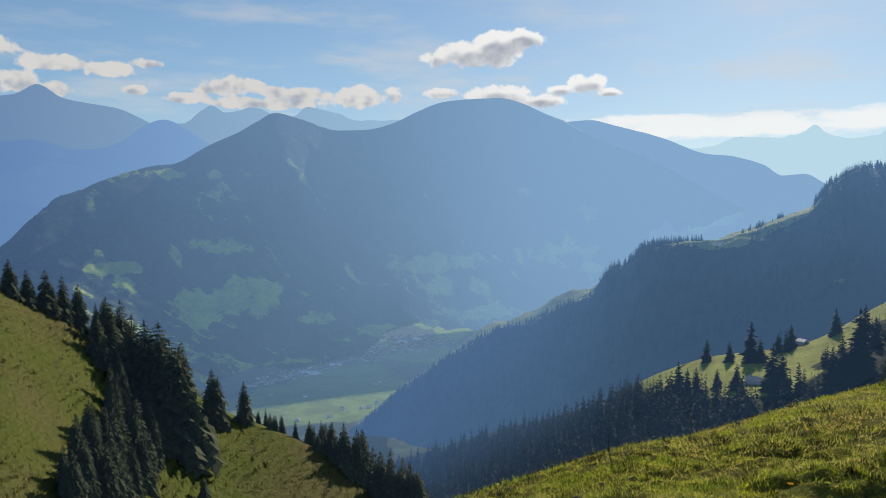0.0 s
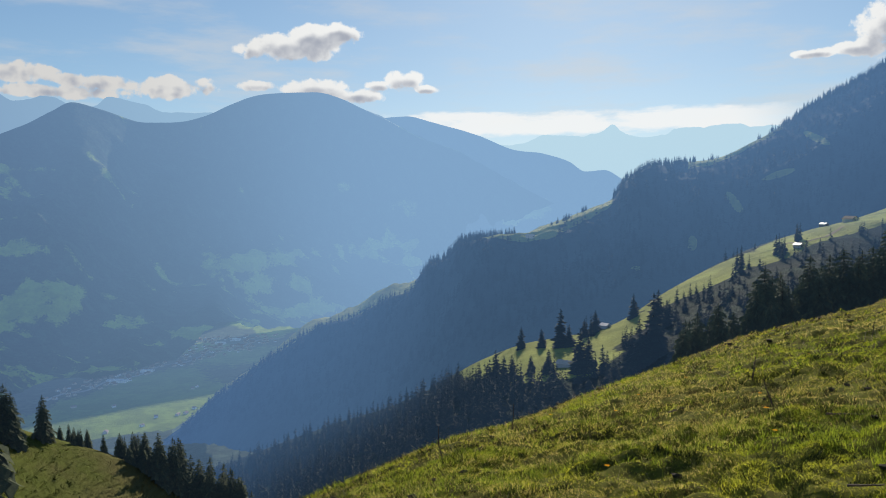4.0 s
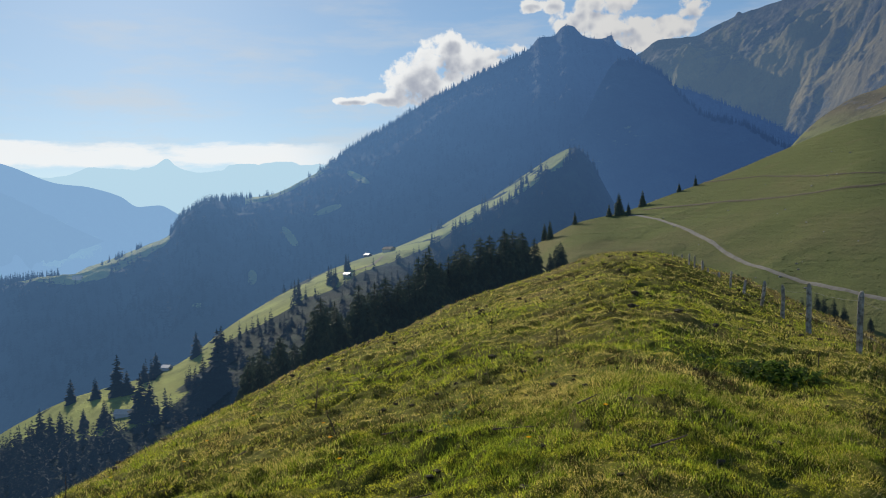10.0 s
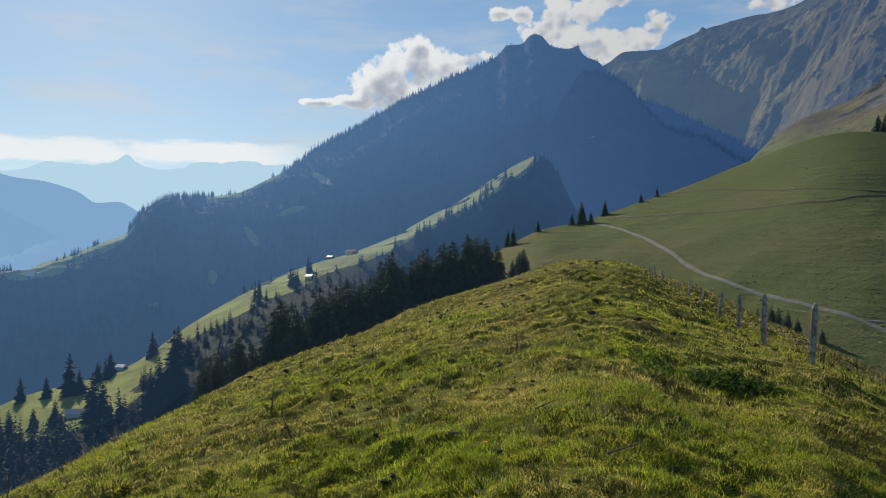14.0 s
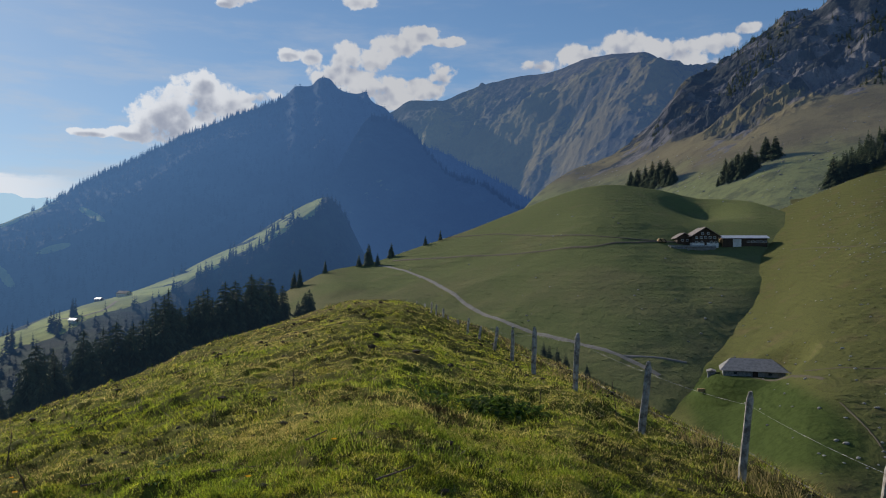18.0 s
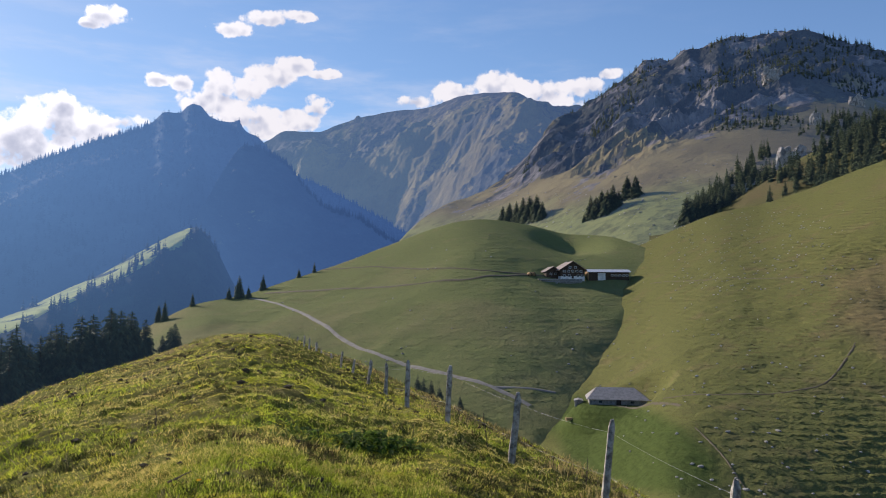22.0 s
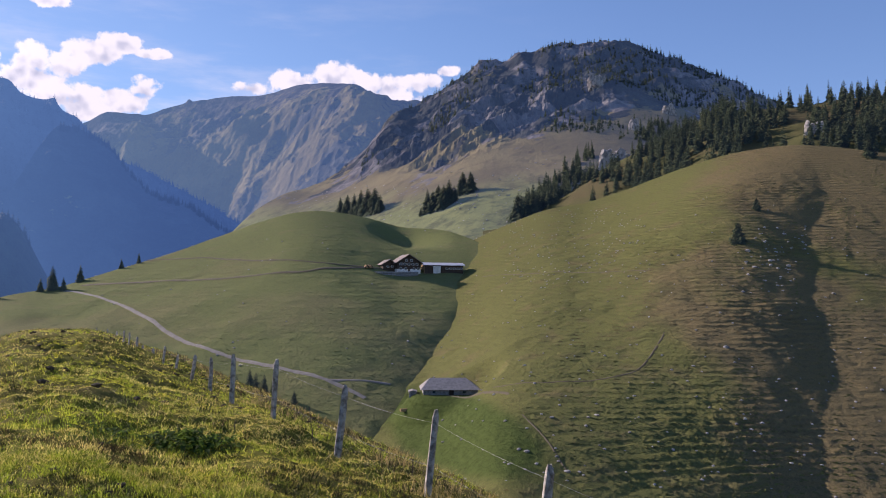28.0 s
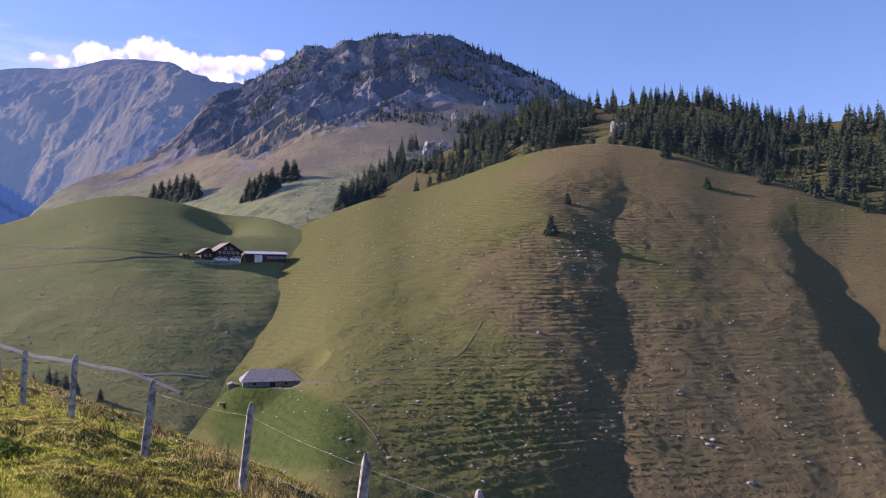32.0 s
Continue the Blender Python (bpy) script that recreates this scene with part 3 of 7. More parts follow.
LAND["mound"] = Land([(-45, 3.6), (-36, 3.9), (-32.6, 4.1), (-30.7, 4.3), (-28.1, 3.74), (-25.4, 4.37), (-24.2, 5.3), (-22.7, 5.9), (-21.2, 5.3), (-19.9, 4.4), (-16, 1)],
                    [(-45, 3300, -8, 4250), (-16, 3800, -6, 4350)], rough=((300, 20, True),), crest_rough=0.2, seed=6)
LAND["far_shoulder"] = Land([(3, 5.0), (5.8, 5.8), (7.4, 5.92), (9.5, 5.4), (12.6, 4.5), (15.2, 3.4), (17.4, 3.07), (19.3, 2.42), (20.4, 1.75), (21.7, 1.82), (23, 1.15), (27, -1), (31, -3)],
                           [(3, 4000, -6, 4650), (31, 4250, -7, 4650)], rough=((300, 16, True),), crest_rough=0.2, seed=7)
LAND["main_mountain"] = Land(
    [(-45, -9), (-36, -5), (-32.9, -2.9), (-30.9, -0.75), (-28.5, 0.57), (-26, 1.85), (-23.5, 2.68), (-22, 2.9), (-19.8, 4.17), (-17.8, 5.1), (-16.4, 5.9),
     (-15.2, 6.5), (-13.5, 6.1), (-10.7, 5.3), (-9, 5.32), (-6.6, 5.9), (-5.1, 6.6), (-3.7, 7.2), (-2, 7.5), (0.9, 7.6), (2.9, 7.1), (4.5, 6.3), (5.8, 5.7),
     (8, 4.5), (12, 2.6), (16, 0.6), (20, -1.5), (24, -3.5), (30, -6)],
    [(-45, 2100, -15.5, 2900), (-33, 2300, -14, 3150), (-26, 2450, -13, 3500), (-19, 2560, -12.8, 3900), (-10, 2900, -11.3, 4350), (-3.4, 3350, -9.7, 4450),
     (1, 3650, -8.9, 4500), (10, 3950, -8.2, 4450), (20, 4050, -8, 4450), (30, 4100, -8, 4400)], bulge=-0.72, rough=((700, 110, True), (260, 36, True)), crest_rough=0.05, seed=8)

# ---- the wooded ridge across the side valley
LAND["ridge"] = Land(
    [(-14, -17.5), (-9.3, -15.7), (-6.8, -13.9), (-4.2, -12.2), (-1.3, -10.4), (0, -9.6), (3.7, -8.5), (5.8, -7.4), (8.2, -6.2), (8.8, -5.3), (10.2, -4.6), (11.8, -3.2),
     (15.2, -2.9), (16.3, -2.75), (18.1, -2.05), (21, -0.8), (22.4, -0.2), (22.9, 0.6), (24.3, 1.6), (26.8, 2.2), (29.6, 2.55), (31.9, 3.6),
     (33.5, 4.5), (35.1, 5.7), (37.5, 7.0), (40.2, 8.6), (43.2, 10.1), (45.2, 11.0), (47.9, 12.15), (48.3, 12.4), (49.1, 13.15), (50.1, 13.2), (50.6, 13.7), (51.0, 13.85), (51.5, 13.75), (52.1, 13.1), (53.4, 12.8),
     (53.8, 12.85), (54.1, 12.98), (54.4, 12.5), (55.7, 11.7), (56.7, 10.4), (60.4, 8.4), (63, 7.1), (67.3, 4.6), (74, 1)],
    [(-14, 1900, -17.6, 2000), (-9, 1850, -17, 2000), (-4, 1550, -19, 1900), (3.7, 1330, -20.5, 1750), (9, 1180, -19, 1600), (15, 1050, -17.5, 1500), (22, 1080, -15, 1600),
     (27, 1130, -13.5, 1750), (35, 1230, -10, 1900), (43, 1330, -6, 2050), (51, 1400, -2.5, 2150), (57, 1450, -1, 2100), (62, 1480, 0, 1950), (67, 1500, -0.5, 1800), (74, 1450, -1, 1700)],
    bulge=0.05, back_slope=0.35, rough=((420, 40, True), (130, 13, True)), crest_rough=0.05, seed=11, shelf=((24, 27, 28, 33, 35), (0.85, 0.97, 0.88, 0.88, 0.98), (0.955, 0.985, 0.96, 0.96, 0.985)))
LAND["buttress"] = Land(
    [(47, -2), (49.2, 2.0), (50.4, 4.6), (51.0, 5.5), (51.8, 6.8), (53.1, 9.2), (54.0, 10.7), (54.6, 11.2), (56.2, 10.9), (57.6, 10.1), (58.7, 8.75), (60.3, 7.1), (62.9, 6.2), (64.9, 4.8), (66.7, 4.0), (70, 1.5)],
    [(47, 1180, -6, 1300), (51, 1180, -6, 1380), (54.6, 1200, -5, 1700), (60, 1230, -3, 1600), (65, 1240, -2, 1500), (70, 1240, -2, 1450)],
    bulge=0.1, back_slope=0.5, rough=((150, 16, True), (50, 6, True)), crest_rough=0.3, seed=15)
LAND["cirque"] = Land(
    [(52, 9.5), (54, 10.6), (56.1, 11.6), (57.5, 12.3), (59.7, 12.25), (61, 12.7), (62.8, 13.45), (65.3, 14.0), (67.8, 14.25), (71.2, 15.22), (74.4, 15.3), (76.5, 14.1),
     (77.3, 13.8), (80, 13.5), (88, 12)],
    [(52, 2350, 1, 3000), (64, 2200, 1.5, 2900), (70, 1750, 2.5, 2700), (78, 1500, 7, 2500), (88, 1500, 7, 2500)], bulge=-0.15, rough=((420, 120, True), (110, 22, True), (30, 6, True)), crest_rough=0.12, seed=13)
# where crags begin above the grass of the rocky mountain: bearings, height angles
ROCK_LINE = ((60, 66, 72, 75, 77.5, 81, 83, 86, 90, 92.5, 94, 95.7, 100, 116), (5.5, 6.5, 7.9, 8.6, 9.2, 9.3, 10.2, 11.2, 12.2, 12.8, 13.4, 13.6, 12.5, 11.0))
LAND["rocky"] = Land(
    [(60, -2), (64, 2.0), (66, 4.8), (67.3, 6.1), (69, 7.2), (72.5, 8.6), (75.5, 11.2), (77, 13.2), (79.1, 13.9), (80.8, 15.2), (82.9, 16.35), (84.0, 17.0), (85.5, 17.0), (86.7, 17.6), (87.6, 17.4), (88.9, 17.9), (91.3, 18.1),
     (94.6, 17.9), (96.1, 17.1), (98.1, 16.6), (100, 15.6), (101.8, 14.6), (103.3, 13.6), (108, 12), (116, 10)],
    [(60, 620, 0, 800), (66, 560, 0, 900), (72, 500, 0.5, 980), (78, 440, 0.5, 1100), (84, 390, 0.5, 1150), (95, 420, 3, 1150), (116, 480, 5, 1100)],
    bulge=-0.2, rough=((170, 30, True), (45, 9, True), (13, 3.5, True), (5, 1.5, True)), crest_rough=0.5, seed=17, calm=ROCK_LINE, grain=(26, 13, 38, 88))
# ---- the spur with huts and clearings below the ridge
LAND["spur"] = Land(
    [(-12, -20), (-8, -19), (-2.6, -17.6), (1.7, -16.4), (7.9, -14.6), (12.6, -12.1), (15.7, -10.9), (19, -10.2), (22.5, -9.2), (26.5, -6.5), (31.4, -3.85), (35.2, -2.5), (38.1, -1.6),
     (41, -0.4), (43, 0.75), (44.9, 1.65), (47.8, 3.5), (50.2, 4.9), (51.3, 5.3), (52.2, 4.7), (54, 1.5), (57, -4), (60, -9)],
    [(-12, 700, -25, 1050), (-8, 600, -26, 1000), (-2.6, 520, -25, 900), (1.7, 480, -24, 850), (8, 420, -23, 750), (15.7, 350, -19.5, 650), (22.5, 360, -18.5, 680), (26.5, 380, -16, 740),
     (31.4, 420, -12, 850), (38, 560, -8, 950), (43, 780, -7, 1080), (48, 830, -7, 1120), (52, 860, -7, 1120), (60, 800, -12, 1000)], bulge=0.05, back_slope=0.55, rough=((120, 6, False),), crest_rough=0.3, seed=19, shelf=((0, 30, 35, 40, 44, 48, 50, 51.5, 60), (0.77, 0.77, 0.74, 0.7, 0.68, 0.68, 0.7, 0.85, 0.9), (0.925, 0.925, 0.91, 0.82, 0.84, 0.87, 0.89, 0.95, 0.97)))
LAND["left_slope"] = Land(
    [(-50, -1), (-40, -3), (-33, -5.2), (-31.1, -6.4), (-28.2, -8.1), (-25.9, -10.4), (-21.7, -12.9), (-19, -14.7), (-16.3, -15.9), (-12.6, -17.7), (-11, -18.8), (-9, -20.5), (-7, -22.4), (-4.5, -25.5), (0, -31)],
    [(-50, 110, -30, 240), (-33, 125, -32, 260), (-20, 150, -37, 300), (-11, 160, -40, 300), (-4.5, 165, -42, 285), (0, 170, -45, 275)], bulge=0.25, rough=((40, 1.5, False), (9, 0.35, False)), crest_rough=0.3, seed=23, steps=(2.4, 2.0, -20, 0, 1.0, 0.5))
# ---- the farm hill, the pasture slope and its wooded top
LAND["farm_hill"] = Land(
    [(40, -7), (46, -3), (48.3, -1.7), (51.2, -0.2), (54.8, 0.6), (58.4, 1.85), (61, 2.75), (64.6, 4.15), (68, 5.5), (70.3, 6.15), (72, 6.3), (75.2, 5.95), (78, 5.4), (79.9, 5.2), (81.5, 4.9),
     (83.5, 4.2), (86, 3.2), (90, 1)],
    [(40, 190, -16, 380), (52, 190, -14, 420), (60, 200, -13, 440), (68, 200, -12.5, 470), (75, 200, -12, 480), (80, 205, -12, 470), (84, 215, -12.5, 430), (90, 220, -13, 360)],
    bulge=0.12, back_slope=0.6, rough=((60, 2.5, False), (12, 0.3, False)), crest_rough=0.25, seed=29, hollow=(78.4, 2.1, 0.9, 0.08, 6.5), steps=(1.3, 0.2, 60, 0, 1.0, 1.6))
# ribs down the pasture slope: bearings of crest and of the hollow beyond it, each at foot and top; rise, drop, further fall a degree
FOLDS = ((85.5, 104.0, 106.0, 107.5, 4.5, 12.5, 0.35), (127.0, 114.5, 130.0, 117.0, 0.0, 5.0, 0.0))
LAND["slope"] = Land(
    [(70, -3), (74, 0.5), (76, 1.9), (78, 2.9), (81, 3.6), (83, 4.2), (86, 5.5), (88.4, 6.4), (92, 7.1), (94, 7.7), (98, 9.1), (101.8, 10.05), (105.4, 10.35), (108, 10), (110.9, 9.35), (114.6, 7.95), (118.2, 6.8), (121.5, 5.4), (124, 4.6),
     (132, 2), (145, -2)],
    [(70, 190, -18, 430), (76, 170, -15.5, 440), (81, 160, -15.4, 440), (86, 120, -20, 450), (95, 115, -23, 450), (105, 110, -24, 440), (118, 110, -24, 420), (132, 110, -24, 400), (145, 110, -22, 380)],
    bulge=-0.2, back_slope=0.15, rough=((70, 2.0, False), (14, 0.6, False), (4, 0.3, False)), crest_rough=0.25, seed=37, folds=FOLDS, steps=(1.1, 0.7, 102, 8, 0.15, 0.8))
LAND["slope"].pad = (*LAND["slope"].spot(81.6, -6.9), 9.0, 8.0)
LAND["wooded_top"] = Land(
    [(84, 5), (89, 6.9), (92, 8.9), (95.5, 10.6), (98, 11.5), (101, 12.9), (105, 12.75), (108.6, 13.0), (113, 12.7), (115.4, 11.5), (118, 10.9), (122, 10.7), (124, 10.3), (135, 8), (145, 6)],
    [(84, 440, 4, 560), (95, 450, 6, 600), (105, 450, 8.5, 620), (115, 430, 6, 600), (124, 400, 3, 580), (145, 380, -2, 560)], bulge=0.2, back_slope=0.3, rough=((60, 5, True),), crest_rough=0.4, seed=41)


def meadow_cover(spots, gain=1.0, wild=1.15, wide=330):
    """1 where forest grows, 0 on meadows."""
    return lambda a, s, el, x, y: np.clip(0.62 - gain * np.maximum(blob(a, el, spots), -0.7) + wild * (0.8 * fbm(x, y, wide, 3, 61) + 0.5 * fbm(x, y, wide / 3, 3, 62)), 0, 1)


spur_spots = meadow_cover([(18, -11.8, 5.5, 1.7, 0.1), (13, -12.5, 2.5, 1.2), (23, -9.7, 3.0, 0.9, 0.5), (28.5, -6.0, 5.0, 0.7, 0.5), (28.0, -4.9, 3.8, 0.35, 0.6), (36, -2.5, 4.0, 0.75, 0.36), (33.5, -3.7, 2.5, 0.8, 0.4), (31.5, -2.7, 2.0, 0.5, 0.3)], 0.9, 0.35, 60)


def spur_cover(a, s, el, x, y):
    """Forest, but for the clearings and the strip of meadow along the crest."""
    strip = (s > np.interp(a, *LAND["spur"].shelf[:2]) - 0.03) & (a > 37.5) & (a < 51.2)
    return np.where(strip, np.clip(0.12 + 0.9 * fbm(x, y, 34, 2, 64), 0, 1), spur_spots(a, s, el, x, y))


ridge_spots = meadow_cover([(35.6, 3.6, 0.9, 0.3, -0.5), (33.3, 1.3, 1.3, 0.3, 0.3), (30.5, -0.5, 0.6, 0.5, -1.0), (27.8, -3.4, 0.35, 0.6), (24, -5.2, 0.5, 0.2)], 0.9, 0.3, 150)


def ridge_cover(a, s, el, x, y):
    """Forest, but for the grassy crest on some stretches."""
    shelf = np.interp(a, *LAND["ridge"].shelf[:2])
    low = np.interp(a, (11.8, 14, 18, 22.4), (0.9, 0.8, 0.76, 0.84))
    grass = ((a > 12) & (a < 22.4) & (s > low)) | ((s > shelf - 0.03) & (a > 27.5) & (a < 33.5)) | ((s > 0.93) & (a < 8))
    return np.where(grass, 0.2 + 0.35 * fbm(x, y, 60, 2, 65), ridge_spots(a, s, el, x, y))



def make_lands():
    zero = lambda a, s, el, x, y: np.zeros_like(x)
    one = lambda a, s, el, x, y: np.ones_like(x)

    forest_by = meadow_cover
    meadows = [(-22, 2.2, 4.5, 0.35), (-19, -2.9, 3.2, 0.75), (-19, -6.8, 3.6, 1.5), (-3.2, -4.4, 2.6, 0.7), (-2, -6, 2.8, 0.8), (5, -3.6, 4.0, 1.0), (8, -4.6, 2.6, 0.4), (-8, -9.2, 2.0, 0.6), (0, -8, 3, 0.5),
               (2.5, 0.8, 3.0, 0.6), (7, -0.5, 1.8, 0.8), (-12, -8, 2.0, 0.6), (10, 0.4, 0.8, 0.4), (-26, -4.2, 2.0, 0.4)]
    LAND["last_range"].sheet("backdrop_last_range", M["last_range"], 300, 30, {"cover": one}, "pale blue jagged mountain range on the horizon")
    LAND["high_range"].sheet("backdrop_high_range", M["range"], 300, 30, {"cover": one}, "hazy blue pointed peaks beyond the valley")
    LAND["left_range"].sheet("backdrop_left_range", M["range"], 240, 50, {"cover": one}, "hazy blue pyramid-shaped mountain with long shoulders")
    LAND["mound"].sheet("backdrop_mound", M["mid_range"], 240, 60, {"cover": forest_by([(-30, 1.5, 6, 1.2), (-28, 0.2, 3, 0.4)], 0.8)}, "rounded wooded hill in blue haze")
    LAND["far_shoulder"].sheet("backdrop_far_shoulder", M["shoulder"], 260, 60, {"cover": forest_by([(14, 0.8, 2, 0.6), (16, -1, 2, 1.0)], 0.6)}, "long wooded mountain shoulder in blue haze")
    # meadow spots, plus lighter colour painted on slopes that face the sun
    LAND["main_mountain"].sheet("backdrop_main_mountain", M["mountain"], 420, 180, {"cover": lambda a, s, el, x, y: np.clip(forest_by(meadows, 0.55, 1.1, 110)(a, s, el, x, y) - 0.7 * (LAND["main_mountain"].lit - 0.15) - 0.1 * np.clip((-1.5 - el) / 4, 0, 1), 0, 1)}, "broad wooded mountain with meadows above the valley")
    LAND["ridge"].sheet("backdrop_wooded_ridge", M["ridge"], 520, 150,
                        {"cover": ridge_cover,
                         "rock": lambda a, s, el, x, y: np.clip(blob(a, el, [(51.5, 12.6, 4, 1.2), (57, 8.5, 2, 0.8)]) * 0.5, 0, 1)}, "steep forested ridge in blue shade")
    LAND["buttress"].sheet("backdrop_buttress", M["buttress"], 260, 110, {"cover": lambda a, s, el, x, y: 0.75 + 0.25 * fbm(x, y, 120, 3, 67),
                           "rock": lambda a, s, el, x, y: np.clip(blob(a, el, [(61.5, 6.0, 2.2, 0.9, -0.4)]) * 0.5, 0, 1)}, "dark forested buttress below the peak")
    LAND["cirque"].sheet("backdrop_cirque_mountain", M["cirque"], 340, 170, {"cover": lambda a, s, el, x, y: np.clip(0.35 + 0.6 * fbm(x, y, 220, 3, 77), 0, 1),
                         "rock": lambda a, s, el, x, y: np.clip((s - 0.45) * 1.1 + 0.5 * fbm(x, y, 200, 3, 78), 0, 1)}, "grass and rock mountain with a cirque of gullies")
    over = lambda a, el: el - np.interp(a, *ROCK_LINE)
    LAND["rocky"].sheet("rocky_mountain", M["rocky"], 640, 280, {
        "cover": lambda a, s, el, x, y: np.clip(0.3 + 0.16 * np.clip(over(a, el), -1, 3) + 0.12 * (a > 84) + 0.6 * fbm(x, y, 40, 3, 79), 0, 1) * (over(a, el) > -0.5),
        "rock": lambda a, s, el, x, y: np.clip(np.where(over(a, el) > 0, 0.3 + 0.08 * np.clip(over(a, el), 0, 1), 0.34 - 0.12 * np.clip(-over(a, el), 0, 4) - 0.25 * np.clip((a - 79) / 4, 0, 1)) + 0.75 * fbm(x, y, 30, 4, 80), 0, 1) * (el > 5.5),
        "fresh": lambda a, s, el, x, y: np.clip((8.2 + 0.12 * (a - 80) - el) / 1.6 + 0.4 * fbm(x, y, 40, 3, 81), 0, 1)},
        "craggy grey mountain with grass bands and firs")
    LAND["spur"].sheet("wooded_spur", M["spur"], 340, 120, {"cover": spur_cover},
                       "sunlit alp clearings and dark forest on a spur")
    LAND["left_slope"].sheet("left_slope", M["left_slope"], 260, 220, {"cover": zero}, "steep grassy slope with cattle terraces")
    LAND["farm_hill"].sheet("farm_hill", M["farm_hill"], 320, 170, {"cover": zero}, "rounded green pasture hill below the farm")
    LAND["slope"].sheet("pasture_slope", M["slope"], 600, 380, {"cover": zero, "dry": lambda a, s, el, x, y: np.clip((a - 98) / 5, -1.5, 1.2) + 0.4 * fbm(x, y, 25, 3, 66), "tread": lambda a, s, el, x, y: 1.1 * np.exp(-((a - 101) / 6) ** 2) * np.clip(0.7 + fbm(x, y, 30, 3, 95), 0, 1), "fresh": lambda a, s, el, x, y: np.clip(0.5 + 0.6 * np.maximum(blob(a, el, [(82.5, -9.7, 6.0, 2.9, -0.25)]), -0.8), 0, 1)}, "steep pasture slope with dry grass and cattle paths")
    LAND["wooded_top"].sheet("wooded_top", M["slope"], 200, 60, {"cover": lambda a, s, el, x, y: 0.5 + 0 * x}, "wooded hilltop behind the pasture")

    # broken rock faces
    for name in ("rocky_mountain", "backdrop_cirque_mountain"):
        me = bpy.data.objects[name].data
        me.polygons.foreach_set("use_smooth", np.zeros(len(me.polygons), bool))


make_lands()


# ---------------------------------------------------------------- helpers for things
def thing(name, label, category, at=(0, 0, 0), turn=0.0, group=""):
    ob = new(name)
    ob.matrix_basis = pose(*at, 0, 0, turn)
    return tagged(ob, label, category, group)


def mesh_of(name, co, faces, mat, smooth=False):
    me = bpy.data.meshes.new(name)
    fill_mesh(me, np.asarray(co, float), np.asarray(faces), smooth)
    me.materials.append(mat)
    return me


def part(name, bm, mat, parent, label="", smooth=False):
    """Links a bmesh, or a ready mesh, as one mesh object under a thing or a part."""
    if isinstance(bm, bmesh.types.BMesh):
        me = bpy.data.meshes.new(name)
        bm.normal_update()
        bm.to_mesh(me)
        bm.free()
        me.materials.append(mat)
        if smooth:
            me.polygons.foreach_set("use_smooth", [True] * len(me.polygons))
    else:
        me = bm
    ob = new(name, me)
    ob.parent = parent
    if label:
        ob["label"] = label
    return ob


def box(bm, lo, hi, bevel=0.0):
    lo, hi = Vector(lo), Vector(hi)
    made = bmesh.ops.create_cube(bm, size=1.0, matrix=Matrix.Translation((lo + hi) / 2) @ Matrix.Diagonal((*(hi - lo), 1)))
    if bevel:
        edges = list({e for v in made["verts"] for e in v.link_edges})
        bmesh.ops.bevel(bm, geom=edges, offset=bevel, segments=1, affect="EDGES")
    return bm


def prism(bm, profile, y0, y1):
    """A solid from a closed outline in x, z drawn along y."""
    a = [bm.verts.new((x, y0, z)) for x, z in profile]
    b = [bm.verts.new((x, y1, z)) for x, z in profile]
    n = len(profile)
    bm.faces.new(a)
    bm.faces.new(b[::-1])
    for i in range(n):
        bm.faces.new((a[i], b[i], b[(i + 1) % n], a[(i + 1) % n])[::-1])
    bmesh.ops.recalc_face_normals(bm, faces=bm.faces)
    return bm


def plain(name, colour, rough=0.8, spot=None, scale=3.0, bump=0.2, metal=0.0, spec=0.3, glow=0.0):
    def build(k):
        p = k.add("ShaderNodeTexCoord", out=3)
        rnd = k.add("ShaderNodeObjectInfo", out=5)
        n = k.noise(k.add("ShaderNodeVectorMath", {0: p, 1: rnd}, operation="ADD"), scale, 5.0, 0.65)
        c = k.mix(k.ramp(n, 0.35, 0.7), colour, spot or tuple(0.6 * v for v in colour))
        s = bsdf(k, c, rough, n, bump, 0.03, spec, metal)
        # glow: share of emission that paints haze on far buildings
        return mix_haze_glow(k, s, glow)
    return material(name, build)


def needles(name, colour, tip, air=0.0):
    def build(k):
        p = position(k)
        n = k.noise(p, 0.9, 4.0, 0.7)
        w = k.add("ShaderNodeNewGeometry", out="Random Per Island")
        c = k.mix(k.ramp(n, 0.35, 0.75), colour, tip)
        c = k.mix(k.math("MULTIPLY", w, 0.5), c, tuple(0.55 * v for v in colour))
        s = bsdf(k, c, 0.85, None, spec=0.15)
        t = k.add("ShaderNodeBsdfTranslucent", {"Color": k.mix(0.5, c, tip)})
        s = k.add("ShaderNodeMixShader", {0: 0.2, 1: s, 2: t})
        # blue emission mixed into the needles paints haze on the trees
        return mix_haze_glow(k, s, air, RIDGE_HAZE_GLOW if isinstance(air, tuple) else None, (0.7, 1.05) if isinstance(air, tuple) else (0.5, 1.02))
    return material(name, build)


# last value: share of haze emission painted into the needles
M["needles"] = needles("spruce_needles", (0.06, 0.08, 0.04), (0.13, 0.15, 0.065), 0.014)
M["needles_mid"] = needles("spruce_needles_mid", (0.0576, 0.08, 0.0352), (0.136, 0.152, 0.064), 0.012)
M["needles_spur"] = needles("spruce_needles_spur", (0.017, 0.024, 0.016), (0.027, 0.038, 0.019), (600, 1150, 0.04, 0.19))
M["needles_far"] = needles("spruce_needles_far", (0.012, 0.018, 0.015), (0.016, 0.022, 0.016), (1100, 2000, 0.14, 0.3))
M["bark"] = plain("spruce_bark", (0.09, 0.065, 0.05), 0.95, (0.04, 0.03, 0.025), 8.0, 0.6)
